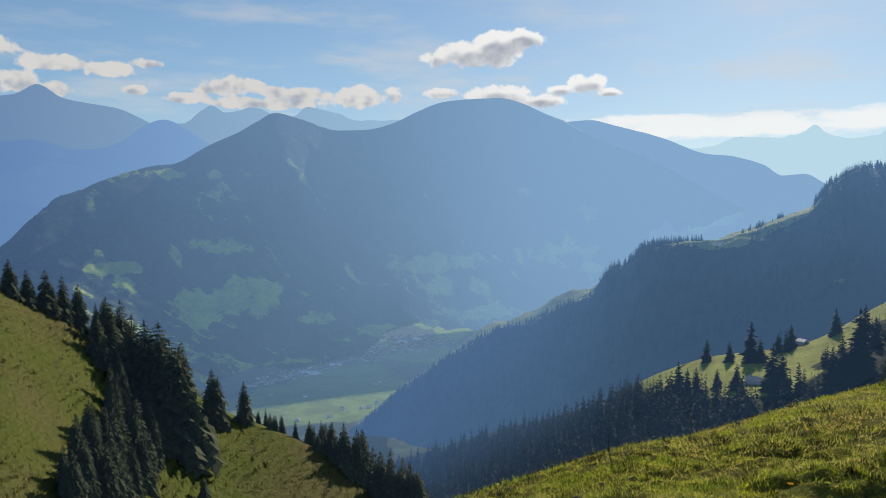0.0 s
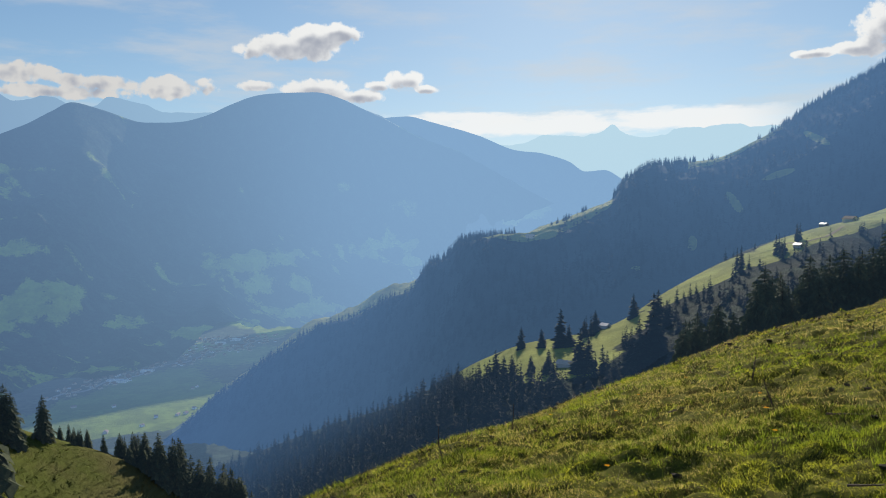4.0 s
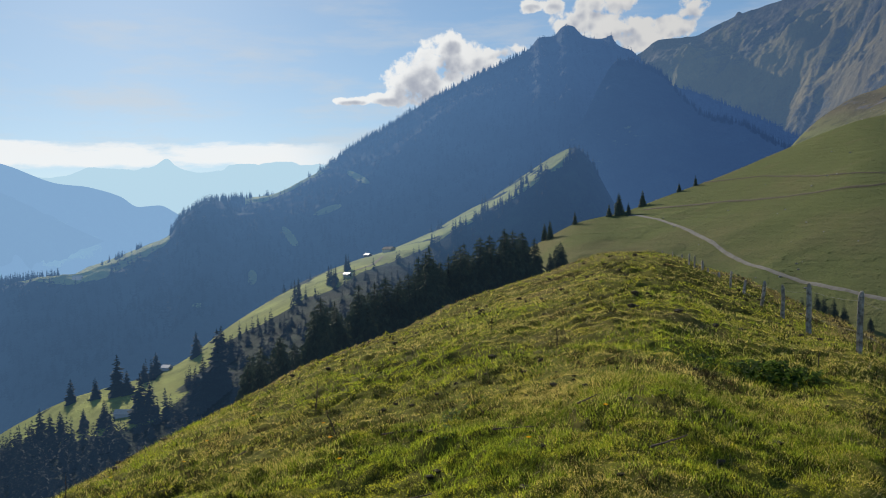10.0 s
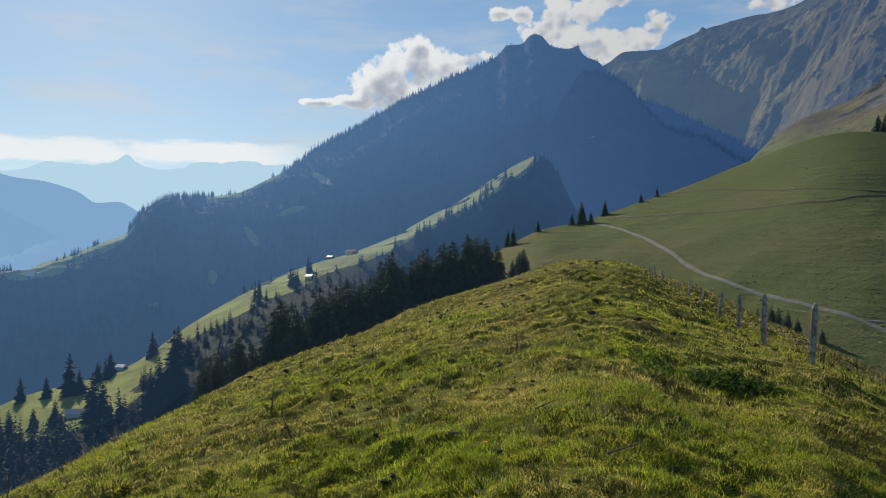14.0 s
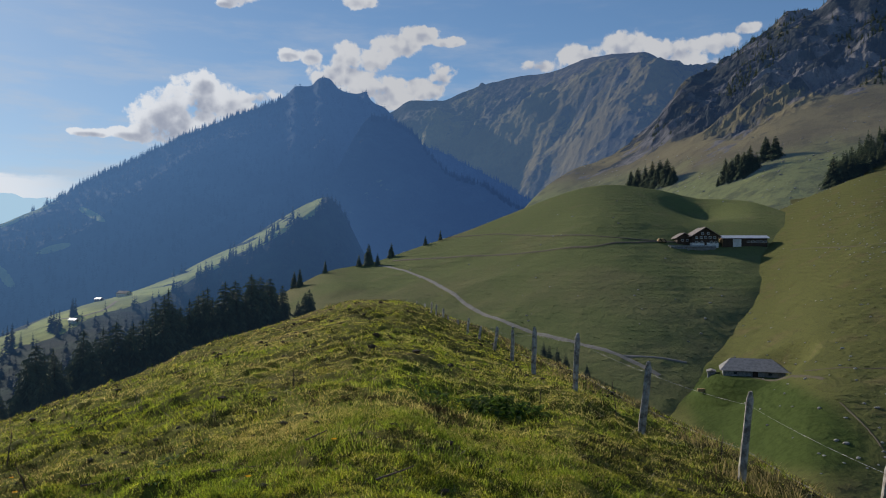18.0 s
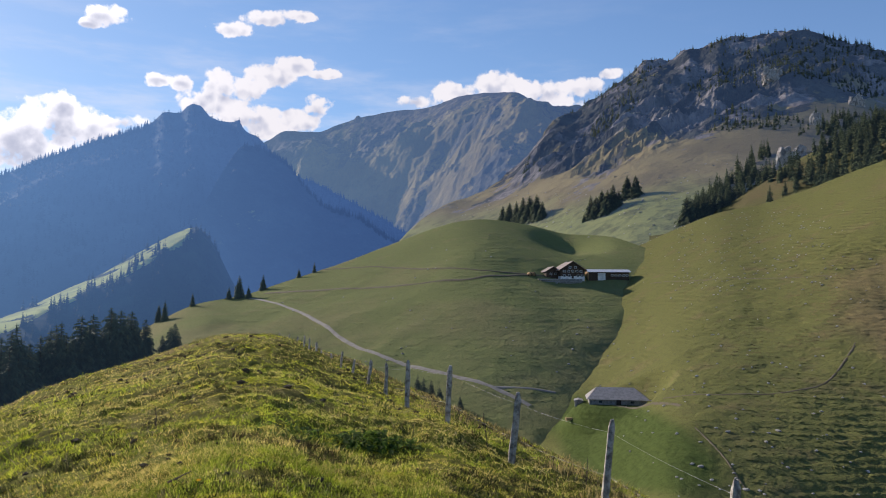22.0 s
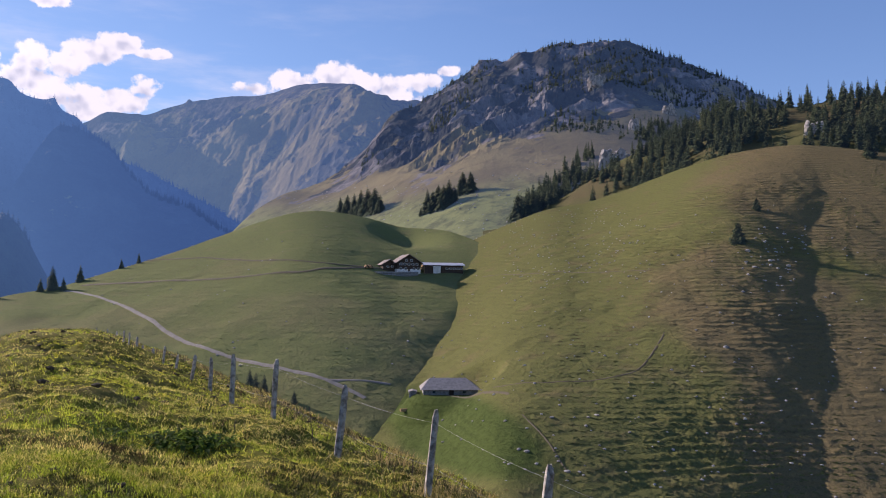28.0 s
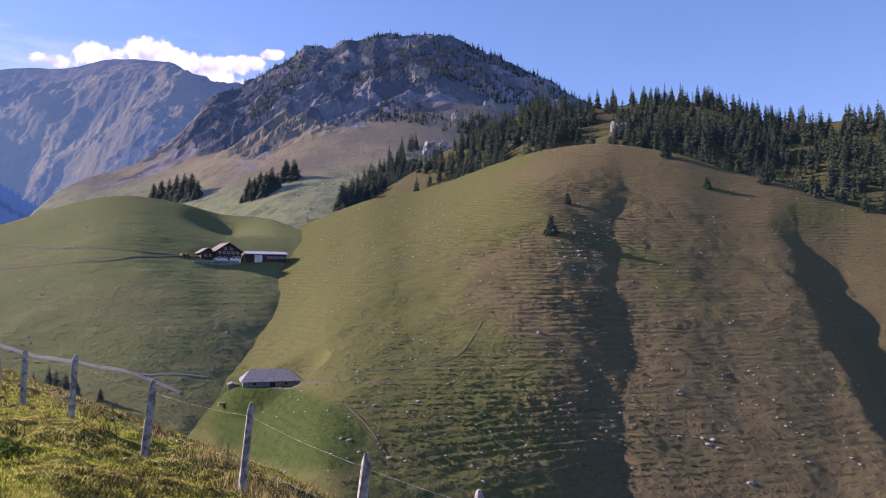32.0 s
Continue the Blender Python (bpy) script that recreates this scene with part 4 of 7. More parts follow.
M["leaf"] = needles("autumn_leaf", (0.10, 0.10, 0.02), (0.2, 0.15, 0.03))
M["post"] = plain("weathered_post", (0.42, 0.385, 0.33), 0.9, (0.12, 0.10, 0.08), 9.0, 0.8)
M["wire"] = plain("fence_wire", (0.35, 0.35, 0.34), 0.5, None, 3.0, 0.0, 0.6)
# hut walls and roofs lifted by painted haze emission
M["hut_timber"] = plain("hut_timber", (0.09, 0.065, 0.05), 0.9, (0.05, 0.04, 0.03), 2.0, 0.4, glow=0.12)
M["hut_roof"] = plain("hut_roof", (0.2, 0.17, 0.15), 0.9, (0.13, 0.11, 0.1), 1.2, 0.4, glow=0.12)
M["timber"] = plain("dark_timber", (0.075, 0.05, 0.035), 0.85, (0.035, 0.025, 0.02), 2.0, 0.5)
M["pale_timber"] = plain("pale_timber", (0.42, 0.27, 0.13), 0.8, (0.3, 0.18, 0.09), 2.0, 0.4)
M["plaster"] = plain("white_plaster", (0.72, 0.70, 0.66), 0.9, (0.55, 0.53, 0.5), 0.8, 0.2)
M["stone_wall"] = plain("stone_wall", (0.34, 0.33, 0.31), 0.95, (0.18, 0.17, 0.16), 1.6, 0.8)
M["shingle"] = plain("grey_shingle", (0.28, 0.265, 0.25), 0.85, (0.19, 0.18, 0.17), 1.2, 0.5)
M["brown_roof"] = plain("brown_roof", (0.27, 0.22, 0.19), 0.8, (0.17, 0.14, 0.12), 1.2, 0.5)
M["metal_roof"] = plain("metal_roof", (0.62, 0.62, 0.63), 0.45, (0.5, 0.5, 0.52), 0.6, 0.05, 0.3)
M["glass"] = plain("window_glass", (0.06, 0.07, 0.08), 0.12, None, 2.0, 0.0, 0.0, 0.6)
M["frame"] = plain("white_frame", (0.5, 0.49, 0.46), 0.6)
M["gravel"] = plain("gravel", (0.23, 0.215, 0.185), 0.95, (0.17, 0.158, 0.13), 0.5, 0.4)
M["dirt"] = plain("bare_earth", (0.115, 0.095, 0.06), 0.95, (0.08, 0.07, 0.04), 0.5, 0.4)
M["limestone"] = plain("limestone", (0.36, 0.345, 0.32), 0.95, (0.17, 0.165, 0.15), 0.8, 1.0)
M["crag"] = plain("pale_crag", (0.44, 0.395, 0.35), 0.95, (0.15, 0.14, 0.13), 5.0, 1.0)
# village and ridge chalet surfaces, with haze painted in as emission
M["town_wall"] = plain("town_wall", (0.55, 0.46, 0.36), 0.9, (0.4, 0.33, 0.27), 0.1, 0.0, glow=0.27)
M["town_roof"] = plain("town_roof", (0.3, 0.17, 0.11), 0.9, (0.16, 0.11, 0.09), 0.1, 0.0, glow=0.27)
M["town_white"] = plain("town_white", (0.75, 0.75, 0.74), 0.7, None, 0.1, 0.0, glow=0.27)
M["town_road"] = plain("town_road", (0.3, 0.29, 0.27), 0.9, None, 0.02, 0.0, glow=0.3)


# ---------------------------------------------------------------- spruces
def spruce_arrays(rng, whorls, arms, twigs, slim=0.17, bare=0.06, gap=0.15, droop=0.34):
    """A spruce one metre high: drooping boughs in whorls, each a rib with side twigs."""
    co, tri = [], []
    for i in range(whorls):
        f = (i + rng.random() * 0.7) / whorls
        z = bare + (1 - bare) * f
        reach = slim * (1 - f) ** 0.75 * (0.8 + 0.4 * rng.random()) + 0.018
        turn = rng.random() * 6.28
        n = max(3, int(arms * (1 - 0.6 * f)))
        for j in range(n):
            if rng.random() < gap:
                continue
            a = turn + 6.283 * (j + 0.5 * rng.random()) / n
            length = reach * (0.6 + 0.55 * rng.random())
            z0 = z + (rng.random() - 0.5) * 1.4 / whorls * (1 - 0.5 * f)
            lift = 0.25 - 0.55 * (1 - f) + 0.1 * rng.random()
            d = np.array([math.cos(a), math.sin(a), 0.0])
            side = np.array([-d[1], d[0], 0.0])
            wide = length * (0.46 + 0.2 * rng.random())
            k = len(co)
            p = lambda t, w, dz=0.0: d * length * t + side * wide * w + np.array([0, 0, z0 + length * (lift * t - 0.35 * t * t) + dz])
            if twigs == 0:
                co += [p(0.0, 0.0, 0.015), p(0.5, 0.85, -0.32 * length), p(1.0, 0.0), p(0.5, -0.85, -0.32 * length)]
                tri += [(k, k + 1, k + 2), (k, k + 2, k + 3)]
            else:
                for s in (-1, 1):
                    for m in range(twigs):
                        t0 = (m + 0.1) / twigs
                        t1 = min(1.05, t0 + 1.25 / twigs)
                        b = len(co)
                        co += [p(t0, 0.0), p(t1, 0.0), p((t0 + t1) / 2 + 0.22, s * (1.05 - 0.75 * t0) * (0.7 + 0.5 * rng.random()), -droop * length)]
                        tri.append((b, b + 1, b + 2) if s > 0 else (b + 1, b, b + 2))
    b = len(co)
    co += [np.array([0.012, 0, 0.93]), np.array([-0.008, 0.01, 0.93]), np.array([-0.008, -0.01, 0.93]), np.array([0, 0, 1.02])]
    tri += [(b, b + 1, b + 3), (b + 1, b + 2, b + 3), (b + 2, b, b + 3)]
    return np.array(co), np.array(tri)


def trunk_mesh(name, sides=7):
    co, faces = [], []
    for z, r in ((-0.03, 0.017), (0.03, 0.0125), (0.5, 0.008), (0.97, 0.0015)):
        co += [(r * math.cos(6.283 * i / sides), r * math.sin(6.283 * i / sides), z) for i in range(sides)]
    for row in range(3):
        for i in range(sides):
            a, b = row * sides + i, row * sides + (i + 1) % sides
            faces.append((a, b, b + sides, a + sides))
    return mesh_of(name, co, faces, M["bark"], True)


tree_rng = random.Random(4)
NEAR_CROWNS = [mesh_of("crown", *spruce_arrays(tree_rng, 46, 10, 3, 0.19 + 0.02 * i, 0.03, 0.04), M["needles"]) for i in range(4)]
MID_CROWNS = [mesh_of("crown", *spruce_arrays(tree_rng, 46, 10, 2, 0.24 + 0.025 * i, 0.01, 0.05, 0.22), M["needles_mid"]) for i in range(4)]
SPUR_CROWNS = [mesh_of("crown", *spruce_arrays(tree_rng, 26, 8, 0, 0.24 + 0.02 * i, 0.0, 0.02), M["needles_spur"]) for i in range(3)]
TRUNK = trunk_mesh("trunk")
FAR_SHAPES = [spruce_arrays(tree_rng, 24, 6, 0, 0.2 + 0.02 * i, 0.0, 0.06) for i in range(4)]
SMALL_SHAPES = [spruce_arrays(tree_rng, 13, 5, 0, 0.22 + 0.02 * i, 0.0, 0.06) for i in range(4)]
TINY_SHAPES = [spruce_arrays(tree_rng, 6, 5, 0, 0.34 + 0.03 * i, 0.0, 0.0) for i in range(3)]


def spruce(at, height, crowns, label, group, width=1.0):
    ob = thing("spruce_tree", label, "tree", group=group)
    part("trunk", TRUNK, None, ob)
    part("crown", tree_rng.choice(crowns), None, ob)
    w = height * width
    ob.matrix_basis = Matrix.LocRotScale(at, Euler((0, 0, tree_rng.random() * 6.28)), (w, w, height))
    return ob


def forest(name, places, shapes, mat, label, seed=1):
    """Many far trees as one object. places: x, y, z, height."""
    rng = np.random.RandomState(seed)
    co, tri, n = [], [], 0
    for x, y, z, h in places:
        c, t = shapes[rng.randint(len(shapes))]
        a, w = rng.rand() * 6.28, h * (0.8 + 0.45 * rng.rand())
        ca, sa = math.cos(a) * w, math.sin(a) * w
        co.append(np.stack([c[:, 0] * ca - c[:, 1] * sa + x, c[:, 0] * sa + c[:, 1] * ca + y, c[:, 2] * h + z - 0.02 * h], -1))
        tri.append(t + n)
        n += len(c)
    ob = new(name, mesh_of(name, np.concatenate(co), np.concatenate(tri), mat))
    return tagged(ob, label, "forest", kind="stuff")


# trees that can be told apart: bearing, height angle of the foot, height angle of the top
LEFT_TREES = [(-32.5, -5.4, -3.2), (-31.5, -5.9, -3.8), (-30.4, -6.7, -4.0), (-29.4, -7.3, -4.5), (-28.5, -7.9, -5.1), (-27.4, -10.4, -7.2), (-26.8, -10.3, -6.1),
              (-25.9, -10.6, -6.3), (-25.2, -12.8, -7.3), (-24.4, -13.6, -7.8), (-23.5, -14.6, -8.0), (-22.8, -16.0, -9.2), (-22.2, -16.9, -9.8), (-22.0, -12.8, -9.4), (-26.3, -15.0, -12.0),
              (-25.1, -17.3, -12.9), (-27.2, -16.3, -13.4), (-28.4, -18.0, -15.1), (-29.5, -18.9, -16.5), (-20.0, -15.0, -11.5), (-19.6, -15.2, -12.0), (-17.8, -15.0, -12.2), (-20.7, -20.4, -18.7)]
CLEARING_TREES = [(13.8, -13.5, -11.2), (15.0, -13.4, -11.5), (16.4, -12.85, -11.5), (17.7, -12.77, -11.1), (20.0, -12.7, -9.6), (20.6, -12.6, -10.0), (24.2, -12.3, -8.8), (25.2, -11.4, -6.9),
                  (21.9, -13.3, -12.4), (15.7, -11.1, -9.5), (18.6, -10.9, -8.2), (21.1, -9.2, -7.7), (23.8, -8.7, -7.0), (25.5, -8.9, -6.7), (26.1, -9.2, -7.4), (14.4, -13.6, -11.6), (24.7, -12.0, -9.3),
                  (23.6, -12.4, -9.6), (19.2, -10.9, -9.3), (17.2, -11.0, -9.6), (20.3, -10.2, -8.9)]
FARM_TREES = [(55.1, 0.35, 1.3), (54.45, 0.4, 2.0), (53.75, 0.3, 1.2), (51.3, -0.2, 0.75), (49.5, -1.2, 0.2), (49.1, -1.2, 0.0), (56.1, 1.0, 2.1), (58.6, 1.9, 2.6), (59.7, 2.3, 3.05), (65.9, -7.0, -5.6), (66.4, -7.2, -5.4), (67.3, -7.2, -5.0), (67.7, -7.5, -5.3), (68.3, -7.3, -5.5), (68.9, -7.6, -5.9), (66.8, -7.7, -5.9), (68.0, -7.9, -6.0), (70.4, -7.6, -6.6), (62.4, -4.3, -3.7)]
ROW_TREES = [(79.9, 6.3, 7.94), (80.3, 6.4, 7.9), (80.7, 6.7, 8.3), (81.1, 6.6, 8.3), (81.5, 6.9, 8.7), (81.9, 7.1, 8.3), (82.5, 7.7, 9.3), (83.1, 7.8, 9.3), (79.4, 6.0, 6.6), (86.6, 5.7, 7.75), (87.7, 6.2, 7.7), (88.8, 5.8, 6.9),
             (73.5, 6.1, 7.3), (74.0, 6.1, 7.5), (74.5, 6.1, 7.6), (75.0, 6.2, 7.9), (75.5, 6.2, 8.0), (76.0, 6.3, 8.1), (76.4, 6.3, 7.6)]
SLOPE_SHRUBS = [(101.9, 4.0, 5.4), (103.1, 6.1, 7.0), (112.8, 7.0, 7.8), (101.6, 3.7, 4.3), (110.0, 9.2, 10.6), (116.5, 7.1, 8.6), (119.5, 6.2, 7.6)]
# the stand behind the near crest: bearing and height angle of the top
STAND = [(27.2, -8.6), (28.0, -8.07), (29.4, -7.4), (30.4, -7.9), (32.4, -4.8), (33.4, -5.1), (33.9, -6.0), (35.2, -3.95), (36.4, -3.9), (37.2, -3.5), (38.3, -3.6), (38.9, -3.3), (39.7, -2.1), (40.5, -1.3), (41.3, -2.5),
         (41.9, -2.05), (42.5, -1.7), (43.1, -1.2), (44.3, -0.8), (45.0, -0.7), (46.1, -0.25), (46.7, -0.4), (47.4, -0.5), (48.3, -1.0), (49.4, -2.1), (50.2, -1.3)]


def on_land(land, az, low, high):
    x, y, z = LAND[land].spot(az, low)
    r = math.hypot(x, y)
    return (x, y, z - 0.2), r * (math.tan(radians(high)) - math.tan(radians(low)))


def make_trees():
    rng = random.Random(12)
    green = "tall dark green spruce with drooping boughs on the meadow"
    for az, low, high in LEFT_TREES:
        at, h = on_land("left_slope", az, low, high)
        spruce(at, h, MID_CROWNS, "dark spruce on the steep terraced pasture", "spruces on the terraced slope", 1.0)
    rows, belt, edge = (-20, -17.2, -14, -12.4, -10, -8), [], []
    for i in range(120):
        low = rng.uniform(-20, -8.2)
        left, right = np.interp(low, rows, (-30.5, -29.3, -27, -26.4, -26.2, -28.4)), np.interp(low, rows, (-25.4, -23.2, -21.9, -22.1, -24.3, -27.0))
        at, h = on_land("left_slope", rng.uniform(left, right), low, low + rng.uniform(2.0, 3.3) * (1 + 0.02 * (-10 - low)))
        belt.append((*at, h))
    for i in range(130):
        az = rng.uniform(-17.5, -1.0)
        s = rng.uniform(1.0, 1.12)
        x, y, z = (float(v) for v in LAND["left_slope"].place(az, s))
        top = np.interp(az, (-17.5, -16.6, -14.2, -12.2, -9.3, -7.6, -6, -3.4, -1), (-14.6, -14.1, -15.0, -15.3, -15.8, -17.3, -17.9, -18.5, -20)) - rng.uniform(0, 2.4)
        h = EYE + math.hypot(x, y) * math.tan(radians(top)) - z
        if h > 5:
            edge.append((x, y, z - 0.2, min(h, 30)))
    shapes = [spruce_arrays(tree_rng, 46, 10, 2, 0.19 + 0.02 * i, 0.01, 0.08, 0.2) for i in range(4)]
    full = [spruce_arrays(tree_rng, 48, 11, 3, 0.19 + 0.02 * i, 0.01, 0.08, 0.22) for i in range(3)]
    forest("spruce_belt", belt, full, M["needles_mid"], "dense belt of dark spruces down the terraced pasture", 11)
    forest("edge_spruces", edge, shapes, M["needles_mid"], "dark spruces below the edge of the terraced pasture", 12)
    for az, low, high in CLEARING_TREES:
        at, h = on_land("spur", az, low, high)
        spruce(at, h, SPUR_CROWNS, "spruce standing free in the sunlit clearing", "spruces in the clearing", 1.3)
    for az, low, high in FARM_TREES:
        at, h = on_land("farm_hill", az, low, high)
        spruce(at, h, MID_CROWNS, "lone dark spruce on the farm pasture", "spruces on the farm hill", 0.85)
    for az, low, high in ROW_TREES:
        at, h = on_land("rocky", az, low, high)
        spruce(at, h, MID_CROWNS, "dark spruce at the foot of the crags", "spruces below the crags", 1.15)
    for az, low, high in SLOPE_SHRUBS:
        at, h = on_land("slope", az, low, high)
        spruce(at, h, MID_CROWNS, "small dark fir among stones on the slope", "firs on the slope", 1.3)
    for i, (az, top) in enumerate(STAND * 5):
        extra = i >= len(STAND)
        if extra:
            az, top = az + rng.uniform(-0.7, 0.5), top - rng.uniform(0.2, 2.2)
        r = 62 + (az - 27) * 2.9 + (rng.uniform(-7, 9) if extra else 0)
        x, y = r * math.sin(radians(az)), r * math.cos(radians(az))
        base = float(hill_height(np.array(az), np.array(r)))
        h = EYE + r * math.tan(radians(top)) - base
        if h > 3:
            spruce((x, y, base - 0.2), h, NEAR_CROWNS, "tall dark spruce in the stand below the hill crest", "spruce stand below the crest", 1.15 if h < 11 else 0.95)


def make_forests():
    rng = np.random.RandomState(7)
    # wooded hilltop behind the pasture
    top, places = LAND["wooded_top"], []
    for az in np.sort(rng.uniform(95, 143, 1500)):
        s = rng.rand() ** 0.8 * 1.05
        if fbm(np.array(az * 9.0), np.array(s * 60), 14, 2, 33) < -0.28:
            continue
        x, y, z = top.place(az, s)
        places.append((float(x), float(y), float(z), rng.uniform(9, 17)))
    for i in range(260):
        x, y, z = (float(v) for v in (top.place(rng.uniform(91.5, 99), rng.uniform(0.0, 0.95)) if i < 110 else top.place(rng.uniform(110, 127), rng.uniform(0.02, 0.4))))
        places.append((x, y, z, rng.uniform(8, 14)))
    forest("spruce_wood", places, FAR_SHAPES, M["needles_mid"], "dense dark spruce wood along the skyline", 2)
    # triangular wood at the pasture's edge
    places = []
    for i in range(400):
        az = rng.uniform(86.8, 98)
        low = 5.9 + (az - 86.8) * 0.27 + rng.rand() ** 1.2 * min(3.8, 0.6 * (az - 86.0))
        if 92.0 < az < 95.2 and low > 7.1:
            continue
        x, y, z = LAND["rocky"].spot(az, low) if low > 7.2 or az < 92 else LAND["slope"].spot(az, low)
        places.append((x, y, z, rng.uniform(8, 15)))
    forest("edge_wood", places, FAR_SHAPES, M["needles_mid"], "dark spruces in a wedge below a pale crag", 3)
    # firs over the crags
    places = []
    while len(places) < 2000:
        az, s = rng.uniform(75, 106), rng.uniform(0.4, 1.0)
        x, y, z = (float(v) for v in LAND["rocky"].place(az, s))
        if fbm(np.array(x), np.array(y), 70, 3, 79) + 0.9 * (s - 0.6) + 0.25 * (az > 92) - 0.3 * (az < 80) > 0.1 + rng.rand() * 0.4:
            places.append((x, y, z, rng.uniform(4, 9)))
    for az in rng.uniform(78, 104, 110):
        x, y, z = (float(v) for v in LAND["rocky"].place(az, rng.uniform(0.985, 1.01)))
        places.append((x, y, z, rng.uniform(3, 8) * (1.5 if az > 96 else 1)))
    forest("crag_firs", places, SMALL_SHAPES, M["needles_mid"], "scattered dark firs on ledges of the crags", 4)
    # spur
    places = []
    while len(places) < 2300:
        az, s = rng.uniform(-12, 53), rng.rand() ** 0.7
        x, y, z = (float(v) for v in LAND["spur"].place(az, s))
        el = math.degrees(math.atan2(z - EYE, math.hypot(x, y)))
        if float(spur_cover(np.array(az), s, np.array(el), np.array(x), np.array(y))) > 0.5 and rng.rand() < (1 if az < 14 else 0.5 if az < 24 else 0.3 if az < 40 else 0.6):
            places.append((x, y, z, rng.uniform(11, 20) if az < 22 else rng.uniform(8, 15)))
    for i in range(110):
        az = rng.uniform(-17, 1)
        x, y, z = (float(v) for v in LAND["spur"].place(max(az, -11.9), rng.uniform(0.0, 0.25)))
        places.append((x, y, z, rng.uniform(14, 22)))
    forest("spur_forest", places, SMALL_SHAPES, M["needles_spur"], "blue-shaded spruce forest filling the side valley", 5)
    # ridge: crest and face
    places = []
    for lo, hi, n, h in ((-8, 4, 90, 14), (4, 8, 9, 12), (8.3, 11.5, 90, 21), (11.5, 15.3, 120, 17), (17.8, 20.5, 26, 12), (22.4, 23.4, 40, 18), (23.4, 28, 120, 16), (28, 29.5, 8, 12), (32, 34, 16, 13), (33.5, 48, 420, 15), (48, 56, 50, 6), (56, 67, 120, 13)):
        for az in rng.uniform(lo, hi, n):
            x, y, z = (float(v) for v in LAND["ridge"].place(az, rng.uniform(0.955, 1.005)))
            places.append((x, y, z, h * rng.uniform(0.5, 1.2)))
    for az in rng.uniform(54.5, 67, 270):
        x, y, z = (float(v) for v in LAND["buttress"].place(az, rng.uniform(0.965, 1.005)))
        places.append((x, y, z, rng.uniform(7, 15)))
    crest = len(places)
    for i in range(5000):
        az, s = rng.uniform(-9, 66), rng.uniform(0.3, 0.99)
        x, y, z = (float(v) for v in LAND["ridge"].place(az, s))
        el = math.degrees(math.atan2(z - EYE, math.hypot(x, y)))
        if float(ridge_cover(np.array(az), s, np.array(el), np.array(x), np.array(y))) > 0.45:
            places.append((x, y, z, rng.uniform(10, 19)))
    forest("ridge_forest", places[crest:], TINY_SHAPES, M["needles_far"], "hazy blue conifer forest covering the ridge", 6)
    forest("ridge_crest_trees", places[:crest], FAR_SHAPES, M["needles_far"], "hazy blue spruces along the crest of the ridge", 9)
    # trees beside the sunlit strip of meadow
    places = []
    for az, low in ((51.2, 4.9), (50.6, 4.6), (47.8, 3.0), (47.2, 2.6), (46.5, 1.9), (45.9, 1.6), (44.9, 1.0), (44.3, 0.6), (43.2, 0.0), (42.7, -0.3), (41.1, -0.9), (49.0, 3.8), (33.5, -3.6), (31.0, -4.6), (34.5, -3.0)):
        for j in range(4):
            x, y, z = LAND["spur"].spot(az + rng.uniform(-0.3, 0.3), low - 0.3 + rng.uniform(-0.5, 0.25))
            places.append((x, y, z, rng.uniform(12, 20)))
    forest("strip_trees", places, FAR_SHAPES, M["needles_spur"], "dark spruces dotted along the lit meadow strip", 8)


make_trees()
make_forests()


# ---------------------------------------------------------------- fence along the crest
# bearing, distance, height angle of the top, lean (degrees)
POSTS = [(89.6, 8.6, -11.6, 8), (81.3, 11.0, -8.0, 6), (74.6, 14.0, -6.3, 6), (69.7, 16.4, -4.42, 4), (66.6, 20.2, -4.05, 1), (65.0, 24.5, -4.25, 0), (63.9, 27.5, -4.05, 9), (62.7, 33, -4.0, 11), (61.8, 36, -3.42, 4),
         (61.0, 42, -3.55, 0), (60.3, 48, -3.3, 5), (59.95, 46, -2.75, 3), (59.45, 49, -2.45, 3), (59.1, 52, -2.28, 5), (58.6, 60, -2.35, 0), (58.0, 68, -2.2, 3), (57.3, 77, -2.1, -4), (97.5, 7.6, -14.0, 2), (106, 7.4, -15.5, 0)]


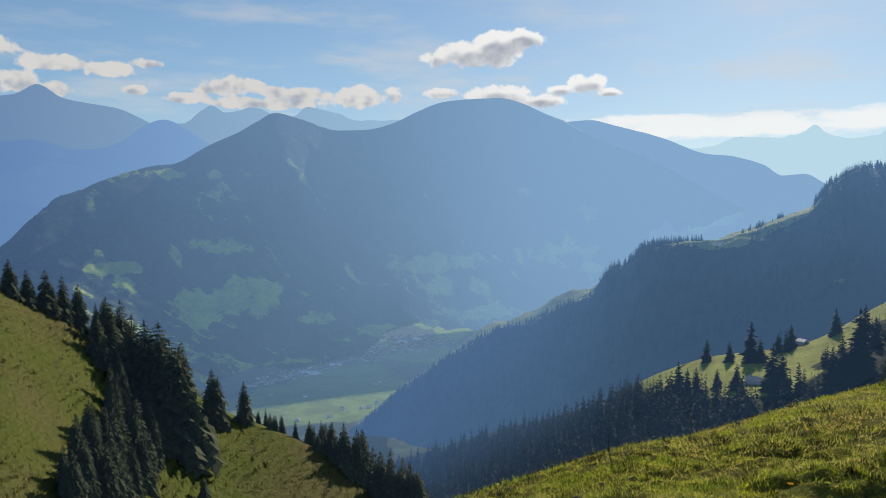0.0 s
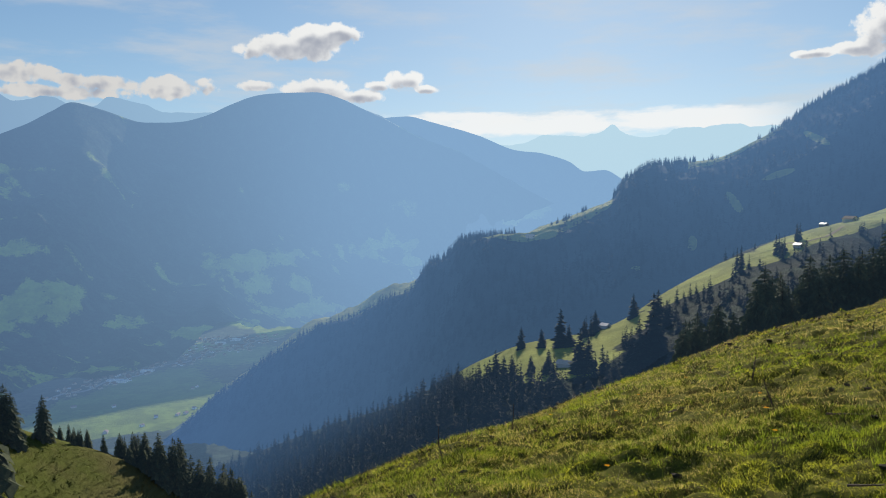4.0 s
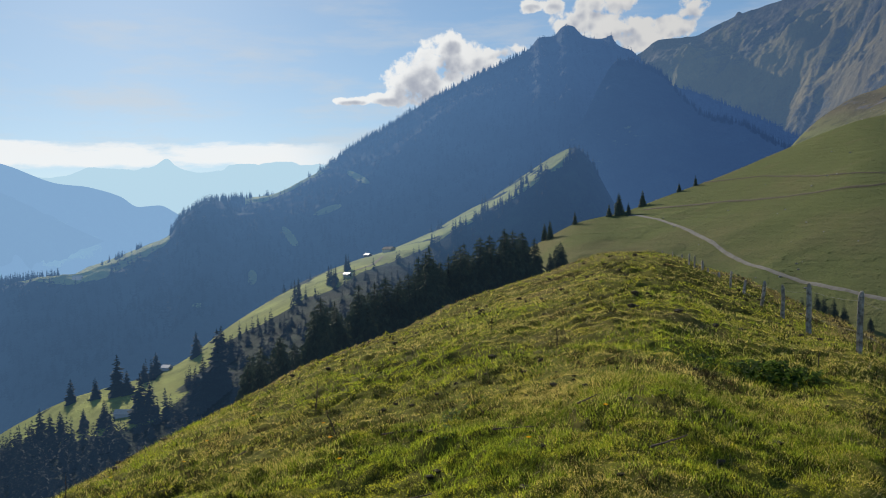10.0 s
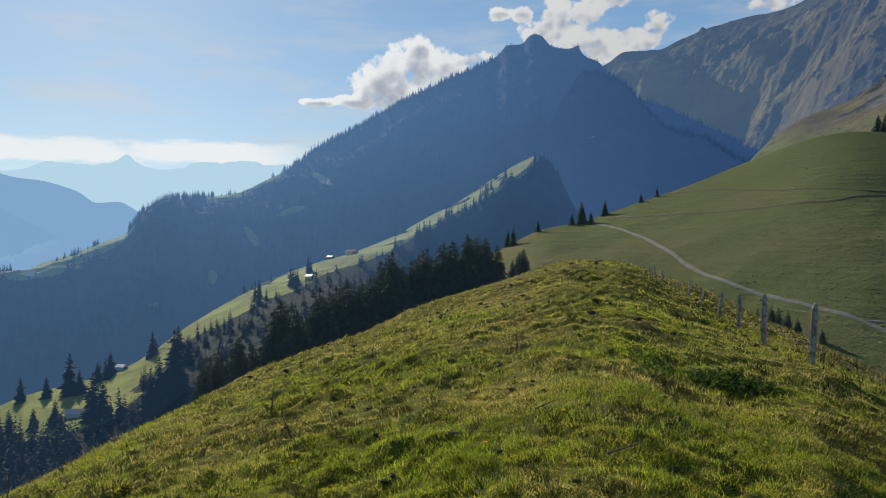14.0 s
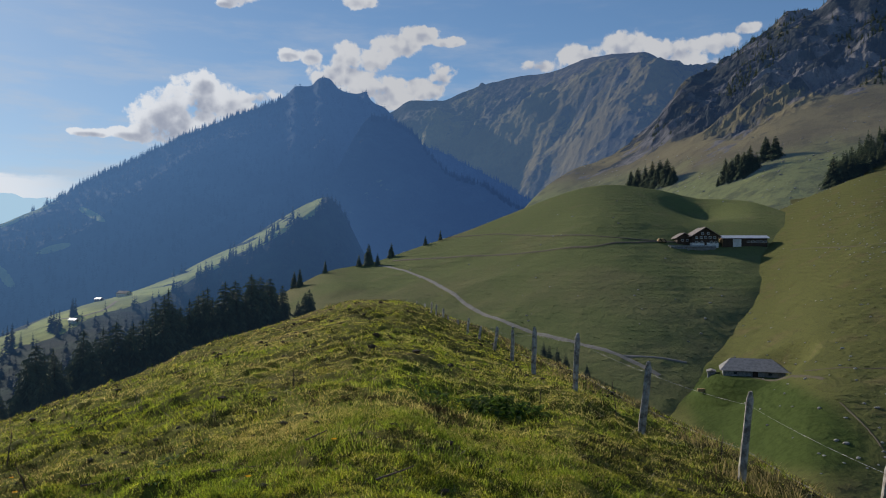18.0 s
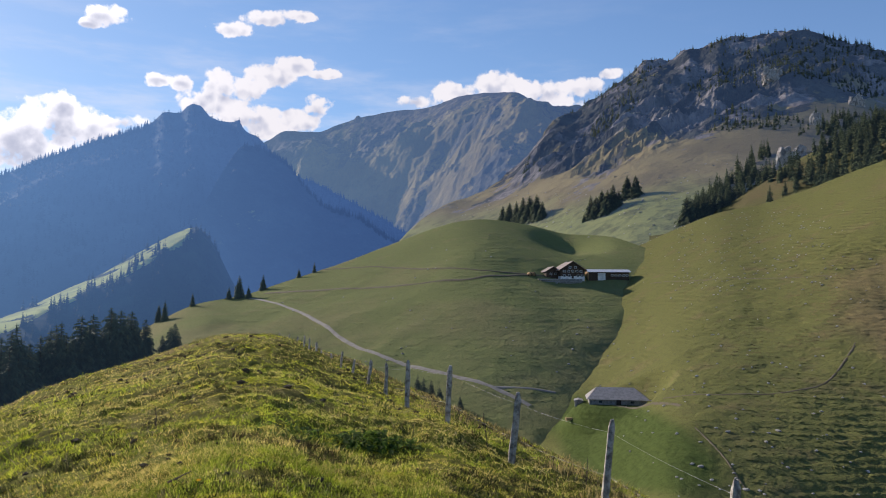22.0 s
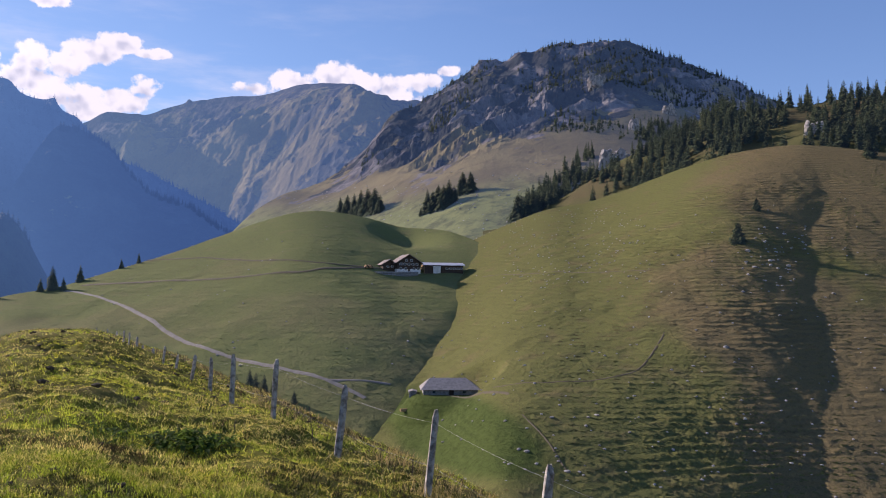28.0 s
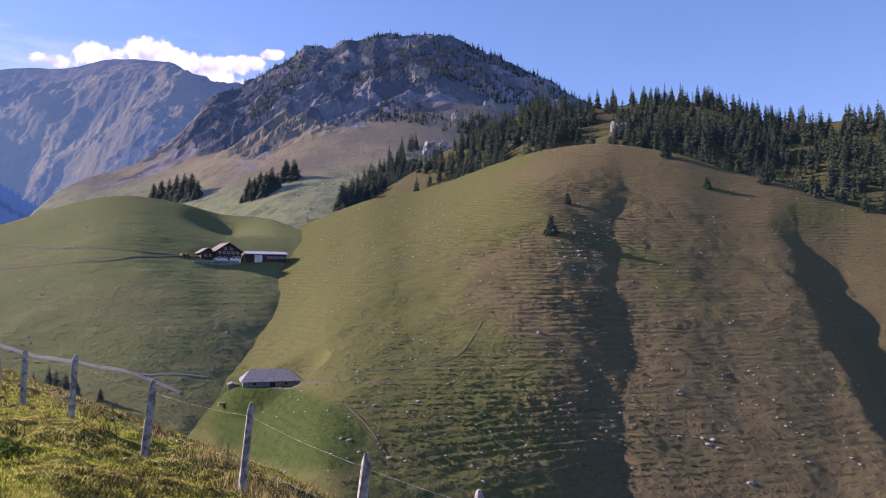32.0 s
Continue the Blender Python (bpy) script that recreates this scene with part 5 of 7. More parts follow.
def make_fence():
    fence = thing("pasture_fence", "weathered split-wood posts with two smooth wires along the crest", "fence")
    rng = random.Random(3)
    heads = {}
    for i, (az, r, el, lean) in enumerate(POSTS):
        top = toward(az, 0) * r + Vector((0, 0, EYE + r * math.tan(radians(el))))
        ground = float(hill_height(np.array(az), np.array(r)))
        high = top.z - ground
        across = Vector((math.cos(radians(az)), -math.sin(radians(az)), 0))
        foot = top - across * math.tan(radians(lean)) * high - Vector((0, 0, high + 0.3))
        bm = bmesh.new()
        sides, wide = 6, 0.062 * rng.uniform(0.85, 1.15)
        rings = []
        for f, w in ((0, 1.05), (0.35, 1.0), (0.7, 0.95), (0.93, 0.9), (1.0, 0.45)):
            mid = foot.lerp(top, f) + Vector((rng.uniform(-1, 1), rng.uniform(-1, 1), 0)) * 0.01
            turn = 0.5 + i
            rings.append([bm.verts.new(mid + Vector((math.cos(turn + 6.283 * k / sides) * wide * w * rng.uniform(0.85, 1.15), math.sin(turn + 6.283 * k / sides) * wide * w * rng.uniform(0.8, 1.1), rng.uniform(-0.012, 0.012) if f == 1 else 0))) for k in range(sides)])
        for a, b in zip(rings, rings[1:]):
            for k in range(sides):
                bm.faces.new((a[k], a[(k + 1) % sides], b[(k + 1) % sides], b[k]))
        bm.faces.new(rings[-1])
        bm.faces.new(rings[0][::-1])
        part("post", bm, M["post"], fence)
        heads[i] = [foot.lerp(top, 0.88), foot.lerp(top, 0.5)]
    order = sorted(range(len(POSTS)), key=lambda i: -POSTS[i][0])
    for level in (0, 1):
        points = []
        for a, b in zip(order, order[1:]):
            p, q = heads[a][level], heads[b][level]
            sag = 0.012 * (q - p).length
            for k in range(8):
                t = k / 8
                points.append(p.lerp(q, t) - Vector((0, 0, 4 * sag * t * (1 - t))))
        cu = bpy.data.curves.new("wire", "CURVE")
        cu.dimensions, cu.bevel_depth, cu.bevel_resolution = "3D", 0.0015, 0
        sp = cu.splines.new("POLY")
        sp.points.add(len(points) - 1)
        for k, v in enumerate(points):
            sp.points[k].co = (*v, 1)
        tmp = bpy.data.objects.new("wire", cu)
        me = bpy.data.meshes.new_from_object(tmp)
        me.materials.clear()
        me.materials.append(M["wire"])
        part("wire", me, None, fence)


make_fence()


# ---------------------------------------------------------------- buildings
def gable_house(name, label, at, turn, size, walls, roof, group="", windows=(), door=True, rise=0.45, eave=0.6, category="house", base=0.0):
    """A house with its gable to -y. size: width, depth, wall height."""
    w, d, h = size
    ob = thing(name, label, category, at, turn, group)
    top = h + rise * w / 2
    part("wall", prism(bmesh.new(), [(-w / 2, -3.0), (w / 2, -3.0), (w / 2, h), (0, top), (-w / 2, h)], -d / 2, d / 2), walls, ob)
    if base:
        part("base", box(bmesh.new(), (-w / 2 - 0.04, -d / 2 - 0.04, -1.5), (w / 2 + 0.04, d / 2 + 0.04, base)), M["plaster"], ob, "white plastered ground floor")
    k = 0.22
    for s in (-1, 1):
        x1 = s * (w / 2 + eave)
        z1 = h - rise * eave
        part("roof", prism(bmesh.new(), [(0, top), (x1, z1), (x1, z1 + k), (0, top + k)], -d / 2 - eave, d / 2 + eave), roof, ob)
    for x, z, ww, hh in windows:
        win = part("window", box(bmesh.new(), (x - ww / 2, -d / 2 - 0.10, z - hh / 2), (x + ww / 2, -d / 2 + 0.02, z + hh / 2)), M["frame"], ob)
        part("pane", box(bmesh.new(), (x - ww / 2 + 0.12, -d / 2 - 0.12, z - hh / 2 + 0.12), (x + ww / 2 - 0.12, -d / 2 - 0.095, z + hh / 2 - 0.12)), M["glass"], win)
    if door:
        part("door", box(bmesh.new(), (-0.5, -d / 2 - 0.06, 0), (0.5, -d / 2 + 0.02, 2.0)), M["timber"], ob)
    return ob


def face(at, extra=0.0):
    """Turn so that -y looks to the viewpoint."""
    return -math.degrees(math.atan2(at[0], at[1])) + extra


def make_farm():
    hill = LAND["farm_hill"]
    at = hill.spot(78.3, 1.95)
    turn = face(at, 18)
    z = at[2] - 0.4
    wins = [(x, 5.2, 1.2, 1.1) for x in (-1.3, 1.3)] + [(x, 3.4, 1.3, 1.1) for x in (-4, -2, 0, 2, 4)] + [(x, 1.3, 1.2, 1.1) for x in (-4, -1.6, 2.6, 4.6)]
    gable_house("farmhouse", "dark timber alpine farmhouse with broad gable roof", (at[0], at[1], z), turn, (11.5, 11, 4.4), M["timber"], M["brown_roof"], windows=wins, rise=0.62, eave=1.1, base=1.1)
    m = pose(at[0], at[1], z, 0, 0, turn)
    p = m @ Vector((-8.2, 2.5, 0))
    gable_house("farm_annex", "small timber annex with pale gable roof beside the farmhouse", tuple(p), turn, (6.5, 8, 3.6), M["timber"], M["brown_roof"], windows=[(-1, 2.2, 1.1, 1.0), (1.2, 2.2, 1.1, 1.0)], rise=0.6, eave=0.9)
    # terrace wall and yard
    yard = thing("terrace", "pale gravel yard held by a rough stone wall below the farmhouse", "terrace", (at[0], at[1], z), turn)
    bm = bmesh.new()
    rng = random.Random(5)
    for i in range(50):
        x = -16.5 + 0.4 * i
        for j in range(4):
            box(bm, (x, -8.6 + rng.uniform(-0.15, 0.1), -3.4 + 0.75 * j), (x + 0.38, -7.6, -2.75 + 0.75 * j + rng.uniform(-0.1, 0.06)), 0.05)
    part("stone_wall", bm, M["stone_wall"], yard, "rough grey stone wall")
    part("yard", box(bmesh.new(), (-17, -7.7, -3.5), (4, -3.0, -0.25), 0.1), M["gravel"], yard, "gravel yard")
    at2 = hill.spot(81.0, 2.02)
    turn2 = face(at2, 13)
    shed = thing("cow_shed", "long low cattle shed with pale metal roof and timber walls", "shed", (at2[0], at2[1], at2[2] - 0.6), turn2)
    part("wall", box(bmesh.new(), (-9.5, -4, -1.5), (9.5, 4, 3.0)), M["timber"], shed)
    # gable boards paler than the other walls: sunlight put into the colour
    part("gable_wall", prism(bmesh.new(), [(-4.02, -1.0), (4.02, -1.0), (4.02, 2.9), (0, 4.1), (-4.02, 2.9)], -0.06, 0.06), M["pale_timber"], shed, "board gable with sunlight painted in as a pale colour").matrix_basis = pose(-9.56, 0, 0, 0, 0, -90)
    part("white_wall", box(bmesh.new(), (-5.2, -4.1, -1), (-1.6, -3.99, 2.5)), M["plaster"], shed, "white plastered wall panel")
    for s in (-1, 1):
        part("roof", prism(bmesh.new(), [(0, 4.2), (s * 5.0, 2.85), (s * 5.0, 3.03), (0, 4.38)], -10.4, 10.4), M["metal_roof"], shed, "pale metal roof").matrix_basis = pose(0, 0, 0, 0, 0, 90)
    for x in (1.6, 3.4, 5.2, 7.0, 8.6):
        win = part("window", box(bmesh.new(), (x - 0.7, -4.1, 0.9), (x + 0.6, -3.97, 1.9)), M["frame"], shed)
        part("pane", box(bmesh.new(), (x - 0.6, -4.13, 1.0), (x + 0.5, -4.09, 1.8)), M["glass"], win)
    part("door", box(bmesh.new(), (-8.4, -4.08, 0), (-6.2, -3.98, 2.4)), M["timber"], shed)
    # firewood stacked beside the yard
    p = m @ Vector((-18.5, -1.5, 0))
    pile = thing("woodpile", "stack of split firewood logs beside the farmyard", "woodpile", (p.x, p.y, float(hill.height(p.x, p.y))), turn)
    for row in range(3):
        for i in range(7 - row):
            bm = bmesh.new()
            bmesh.ops.create_cone(bm, cap_ends=True, segments=7, radius1=0.3, radius2=0.27, depth=2.6, matrix=Matrix.Translation((-2 + 0.62 * i + 0.31 * row, 0, 0.25 + 0.52 * row)) @ Matrix.Rotation(radians(90), 4, "X"))
            part("log", bm, M["pale_timber"] if (i + row) % 3 else M["timber"], pile)
    # low stone-walled barn with a hipped roof
    at3 = LAND["slope"].pad[:3]
    barn = thing("stone_barn", "low stone barn under a grey hipped shingle roof", "barn", (at3[0], at3[1], at3[2]), face(at3, 4))
    a, b, h = 7.6, 4.6, 1.7
    part("wall", box(bmesh.new(), (-a, -b, -3.0), (a, b, h)), M["stone_wall"], barn)
    bm = bmesh.new()
    e, top = 0.8, 4.3
    lo = [bm.verts.new(v) for v in ((-a - e, -b - e, h - 0.25), (a + e, -b - e, h - 0.25), (a + e, b + e, h - 0.25), (-a - e, b + e, h - 0.25))]
    ri = [bm.verts.new((-a + 2.0, 0, top)), bm.verts.new((a - 3.0, 0, top))]
    for f in ((lo[0], lo[1], ri[1], ri[0]), (lo[1], lo[2], ri[1]), (lo[2], lo[3], ri[0], ri[1]), (lo[3], lo[0], ri[0]), tuple(lo[::-1])):
        bm.faces.new(f)
    part("roof", bm, M["shingle"], barn, "grey weathered shingle roof")
    part("door", box(bmesh.new(), (-0.4, -b - 0.08, -0.1), (0.9, -b + 0.02, 1.5)), M["timber"], barn)
    for x in (-4.6, 3.8):
        part("window", box(bmesh.new(), (x - 0.4, -b - 0.06, 0.5), (x + 0.4, -b + 0.02, 1.1)), M["glass"], barn)
    m3 = pose(at3[0], at3[1], at3[2], 0, 0, face(at3, 4))
    p = m3 @ Vector((-10.4, 1.0, 0))
    gable_house("lean_to", "tiny grey board lean-to beside the barn", (p.x, p.y, float(LAND["slope"].height(p.x, p.y))), face(at3, 4), (2.0, 4, 0.8), M["stone_wall"], M["shingle"], rise=0.3, eave=0.25, door=False, category="shed")
    # water trough and woodpile near the barn
    p = m3 @ Vector((-12.5, -5, 0))
    tr = thing("water_trough", "pale wooden water trough on bare earth", "trough", (p.x, p.y, float(LAND["slope"].height(p.x, p.y))), face(at3, 20))
    part("body", box(bmesh.new(), (-1.5, -0.4, -0.2), (1.5, 0.4, 0.55), 0.06), M["pale_timber"], tr)


def make_huts():
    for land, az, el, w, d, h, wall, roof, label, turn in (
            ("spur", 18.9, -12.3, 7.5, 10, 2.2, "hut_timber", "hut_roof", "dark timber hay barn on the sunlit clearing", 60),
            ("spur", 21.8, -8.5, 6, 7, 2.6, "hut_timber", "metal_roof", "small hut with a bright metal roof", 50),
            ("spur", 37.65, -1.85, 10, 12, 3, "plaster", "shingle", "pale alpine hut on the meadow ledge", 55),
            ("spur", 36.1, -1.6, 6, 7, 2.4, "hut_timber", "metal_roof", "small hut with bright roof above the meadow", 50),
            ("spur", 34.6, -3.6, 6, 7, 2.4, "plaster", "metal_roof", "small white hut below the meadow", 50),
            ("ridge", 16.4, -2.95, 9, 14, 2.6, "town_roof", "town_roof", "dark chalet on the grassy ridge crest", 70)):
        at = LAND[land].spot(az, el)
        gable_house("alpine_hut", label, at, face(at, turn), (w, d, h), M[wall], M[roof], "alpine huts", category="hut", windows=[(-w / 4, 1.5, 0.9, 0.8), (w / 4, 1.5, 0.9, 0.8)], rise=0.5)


def ribbon(name, land, knots, width, mat, label, lift=0.12):
    """A track draped over the land, by bearing and height angle."""
    pts = [LAND[land].spot(az, el) for az, el in knots]
    xy = []
    for (x0, y0, _), (x1, y1, _) in zip(pts, pts[1:]):
        n = max(2, int(math.hypot(x1 - x0, y1 - y0) / 2.5))
        xy += [(x0 + (x1 - x0) * i / n, y0 + (y1 - y0) * i / n) for i in range(n)]
    xy = np.array(xy + [pts[-1][:2]])
    for _ in range(10):
        xy[1:-1] = (xy[:-2] + xy[1:-1] * 2 + xy[2:]) / 4
    t = np.gradient(xy, axis=0)
    t /= np.linalg.norm(t, axis=1)[:, None] + 1e-9
    n = np.stack([-t[:, 1], t[:, 0]], -1)
    rng = np.random.RandomState(2)
    cols = []
    for f in (-0.5, -0.2, 0.2, 0.5):
        p = xy + n * (width * (f + 0.08 * rng.uniform(-1, 1, len(xy))))[:, None]
        cols.append(np.stack([p[:, 0], p[:, 1], LAND[land].height(p[:, 0], p[:, 1]) + lift + (0.1 if abs(f) < 0.4 else -0.05)], -1))
    g = np.stack(cols, 1)
    return tagged(grid_mesh(name, g[..., 0], g[..., 1], g[..., 2], mat), label, "track", kind="structure")


def make_tracks():
    ribbon("gravel_road", "farm_hill", [(55.0, 0.35), (55.8, 0.32), (57.9, -0.29), (60.4, -1.52), (62, -2.75), (64.5, -3.77), (68.7, -4.95), (72.7, -5.9), (74.7, -6.85), (75.5, -7.3)], 1.7, M["gravel"], "pale gravel farm road winding round the hill", 0.12)
    ribbon("barn_track", "farm_hill", [(72.9, -6.0), (73.9, -5.95), (75.5, -6.0), (77.3, -6.3)], 1.3, M["gravel"], "narrow gravel track to the stone barn", 0.08)
    ribbon("upper_path", "farm_hill", [(56.2, 0.7), (60.4, 1.0), (66, 1.35), (71, 1.75), (75.2, 2.2), (77, 2.1)], 2.0, M["dirt"], "dark worn cattle track across the farm hill", 0.15)
    ribbon("crest_path", "farm_hill", [(60.3, 2.6), (64, 2.75), (68.5, 2.6), (72, 2.45), (75.2, 2.25)], 1.5, M["dirt"], "faint earth path towards the farm", 0.15)
    ribbon("barn_yard", "slope", [(79.6, -6.6), (80.5, -7.0), (82, -7.1), (84, -6.8), (86, -6.9)], 1.4, M["dirt"], "bare trodden earth in front of the barn", 0.0)
    ribbon("slope_path", "slope", [(84, 1.55), (88, 1.75), (92, 1.9), (96, 2.0)], 0.6, M["dirt"], "thin cattle path along the pasture", 0.0)
    ribbon("cattle_track", "slope", [(84.8, -6.5), (87.7, -6.25), (91, -5.95), (94.2, -5.7), (95.6, -4.8), (96.4, -3.4), (96.9, -2.4)], 0.7, M["dirt"], "trodden earth cattle track climbing from the barn", 0.0)
    ribbon("lower_track", "slope", [(86.9, -8.35), (88.1, -9.5), (89.3, -10.5), (89.5, -11.7), (90.1, -12.3)], 0.5, M["dirt"], "narrow earth path down the green pasture", 0.0)
    ribbon("spur_road", "spur", [(37.2, -2.2), (36.2, -2.9), (34.9, -3.3), (33.6, -3.4)], 3.5, M["gravel"], "pale track below the alpine huts", 0.3)


# ---------------------------------------------------------------- stones
def stone_mesh(seed, name="stone", mat=None, detail=2, jag=0.35):
    bm = bmesh.new()
    bmesh.ops.create_icosphere(bm, subdivisions=detail, radius=1.0)
    for v in bm.verts:
        n = noise.noise(v.co * 1.3 + Vector((seed * 7.1, 0, 0))) + 0.5 * noise.noise(v.co * 3.1 + Vector((0, seed * 3.3, 0)))
        v.co *= 1 + jag * n
        v.co.z *= 0.7
    me = bpy.data.meshes.new(name)
    bm.to_mesh(me)
    bm.free()
    me.materials.append(mat or M["limestone"])
    return me


def crag_mesh(seed):
    """A craggy cliff one high: several angular blocks leaning together, chipped along their edges."""
    rng = random.Random(seed)
    bm = bmesh.new()
    for b in range(7):
        high, wide = rng.uniform(0.6, 1.0), rng.uniform(0.5, 0.8)
        cx, cy = rng.uniform(-0.6, 0.6), rng.uniform(-0.35, 0.35)
        lean = rng.uniform(-0.2, 0.2)
        verts = []
        for k in range(26):
            z = rng.uniform(-0.25, high)
            taper = 1 - 0.45 * max(z, 0) / high
            verts.append(bm.verts.new((cx + lean * z + rng.uniform(-1, 1) * wide * taper, cy + rng.uniform(-1, 1) * wide * 0.8 * taper, z)))
        made = bmesh.ops.convex_hull(bm, input=verts)
        bmesh.ops.delete(bm, geom=list({v for v in made["geom_interior"] + made["geom_unused"] if isinstance(v, bmesh.types.BMVert)}), context="VERTS")
    bmesh.ops.subdivide_edges(bm, edges=bm.edges[:], cuts=4, use_grid_fill=True)
    bmesh.ops.triangulate(bm, faces=bm.faces[:])
    off = Vector((seed * 5.3, seed * 2.1, 0))
    for v in bm.verts:
        q = v.co * 4.0 + off
        p = v.co * 11.0 + off
        v.co += Vector((noise.noise(q), noise.noise(q + Vector((9, 0, 0))), 0.6 * noise.noise(q + Vector((0, 9, 0))))) * 0.13
        v.co += Vector((noise.noise(p), noise.noise(p + Vector((9, 0, 0))), 0)) * 0.07
    me = bpy.data.meshes.new("crag")
    bm.to_mesh(me)
    bm.free()
    me.materials.append(M["crag"])
    return me


def contour_tufts(name, land, count, lo, hi, spacing, size, mat, label, share, seed):
    """Trodden turf edges in rows along the contour: low wedges, longest along the row. share: how many to keep, by bearing and height angle."""
    rng = np.random.RandomState(seed)
    land = LAND[land]
    s = np.linspace(0.02, 0.98, 320)
    px, py, pz = [], [], []
    for az in rng.uniform(lo, hi, 500):
        _, _, z = land.place(np.full_like(s, az), s)
        z = np.maximum.accumulate(z)
        n = count // 500
        row = np.round(rng.uniform(z[0], z[-1], n) / spacing) * spacing + 0.12 * spacing * rng.randn(n)
        x, y, z = land.place(az + rng.uniform(-0.1, 0.1, n), np.interp(row, z, s))
        px.append(x), py.append(y), pz.append(z)
    x, y, z = np.concatenate(px), np.concatenate(py), np.concatenate(pz)
    az, el = np.degrees(np.arctan2(x, y)), np.degrees(np.arctan2(z - EYE, np.hypot(x, y)))
    keep = share(az, el) * np.clip(0.6 + 1.2 * fbm(x, y, 25, 3, seed), 0, 1.2) > rng.rand(len(x))
    x, y, z = x[keep], y[keep], z[keep]
    gx, gy = land.height(x + 0.6, y) - z, land.height(x, y + 0.6) - z
    g = np.hypot(gx, gy) + 1e-6
    up = np.stack([gx / g, gy / g, np.clip(g / 0.6, 0, 1.2)], -1)
    along = np.stack([-gy / g, gx / g, 0.12 * rng.randn(len(x))], -1)
    k = size * rng.uniform(0.5, 1.5, (len(x), 1))
    p = np.stack([x, y, z], -1) - (0, 0, 0.05)
    top = np.array([0, 0, 1.0])
    co = np.stack([p - along * k * rng.uniform(0.6, 1.6, (len(x), 1)), p - up * k * 0.32 - top * 0.1 * k, p + along * k * rng.uniform(0.6, 1.6, (len(x), 1)), p + up * k * 0.4, p + top * k * rng.uniform(0.2, 0.45, (len(x), 1))], 1)
    tri = np.array([[0, 1, 4], [1, 2, 4], [2, 3, 4], [3, 0, 4]])[None] + np.arange(len(x))[:, None, None] * 5
    tagged(new(name, mesh_of(name, co.reshape(-1, 3), tri.reshape(-1, 3), mat)), label, "grass", kind="stuff")


def make_tufts():
    band = lambda az, a, b, soft: np.clip((az - a) / soft, 0, 1) * np.clip((b - az) / soft, 0, 1)
    contour_tufts("slope_tufts", "slope", 64000, 82, 126, 0.85, 0.48, M["slope"], "trodden turf edges in rows across the steep pasture",
                  lambda az, el: (0.4 + 0.6 * band(az, 88, 113, 6) + 0.15 * (az > 106)) * np.clip((el + 15) / 2, 0, 1) * (blob(az, el, [(82.5, -9.7, 6.5, 3.2, -0.25)]) < 0), 51)
    contour_tufts("farm_hill_tufts", "farm_hill", 20000, 54, 85, 1.1, 0.42, M["farm_hill"], "low turf ridges trodden along the farm hill",
                  lambda az, el: 0.5 + 0 * az, 52)
    contour_tufts("terrace_tufts", "left_slope", 26000, -36, -9, 2.4, 0.8, M["left_slope"], "turf steps trodden by cattle across the steep pasture",
                  lambda az, el: 0.8 + 0 * az, 53)


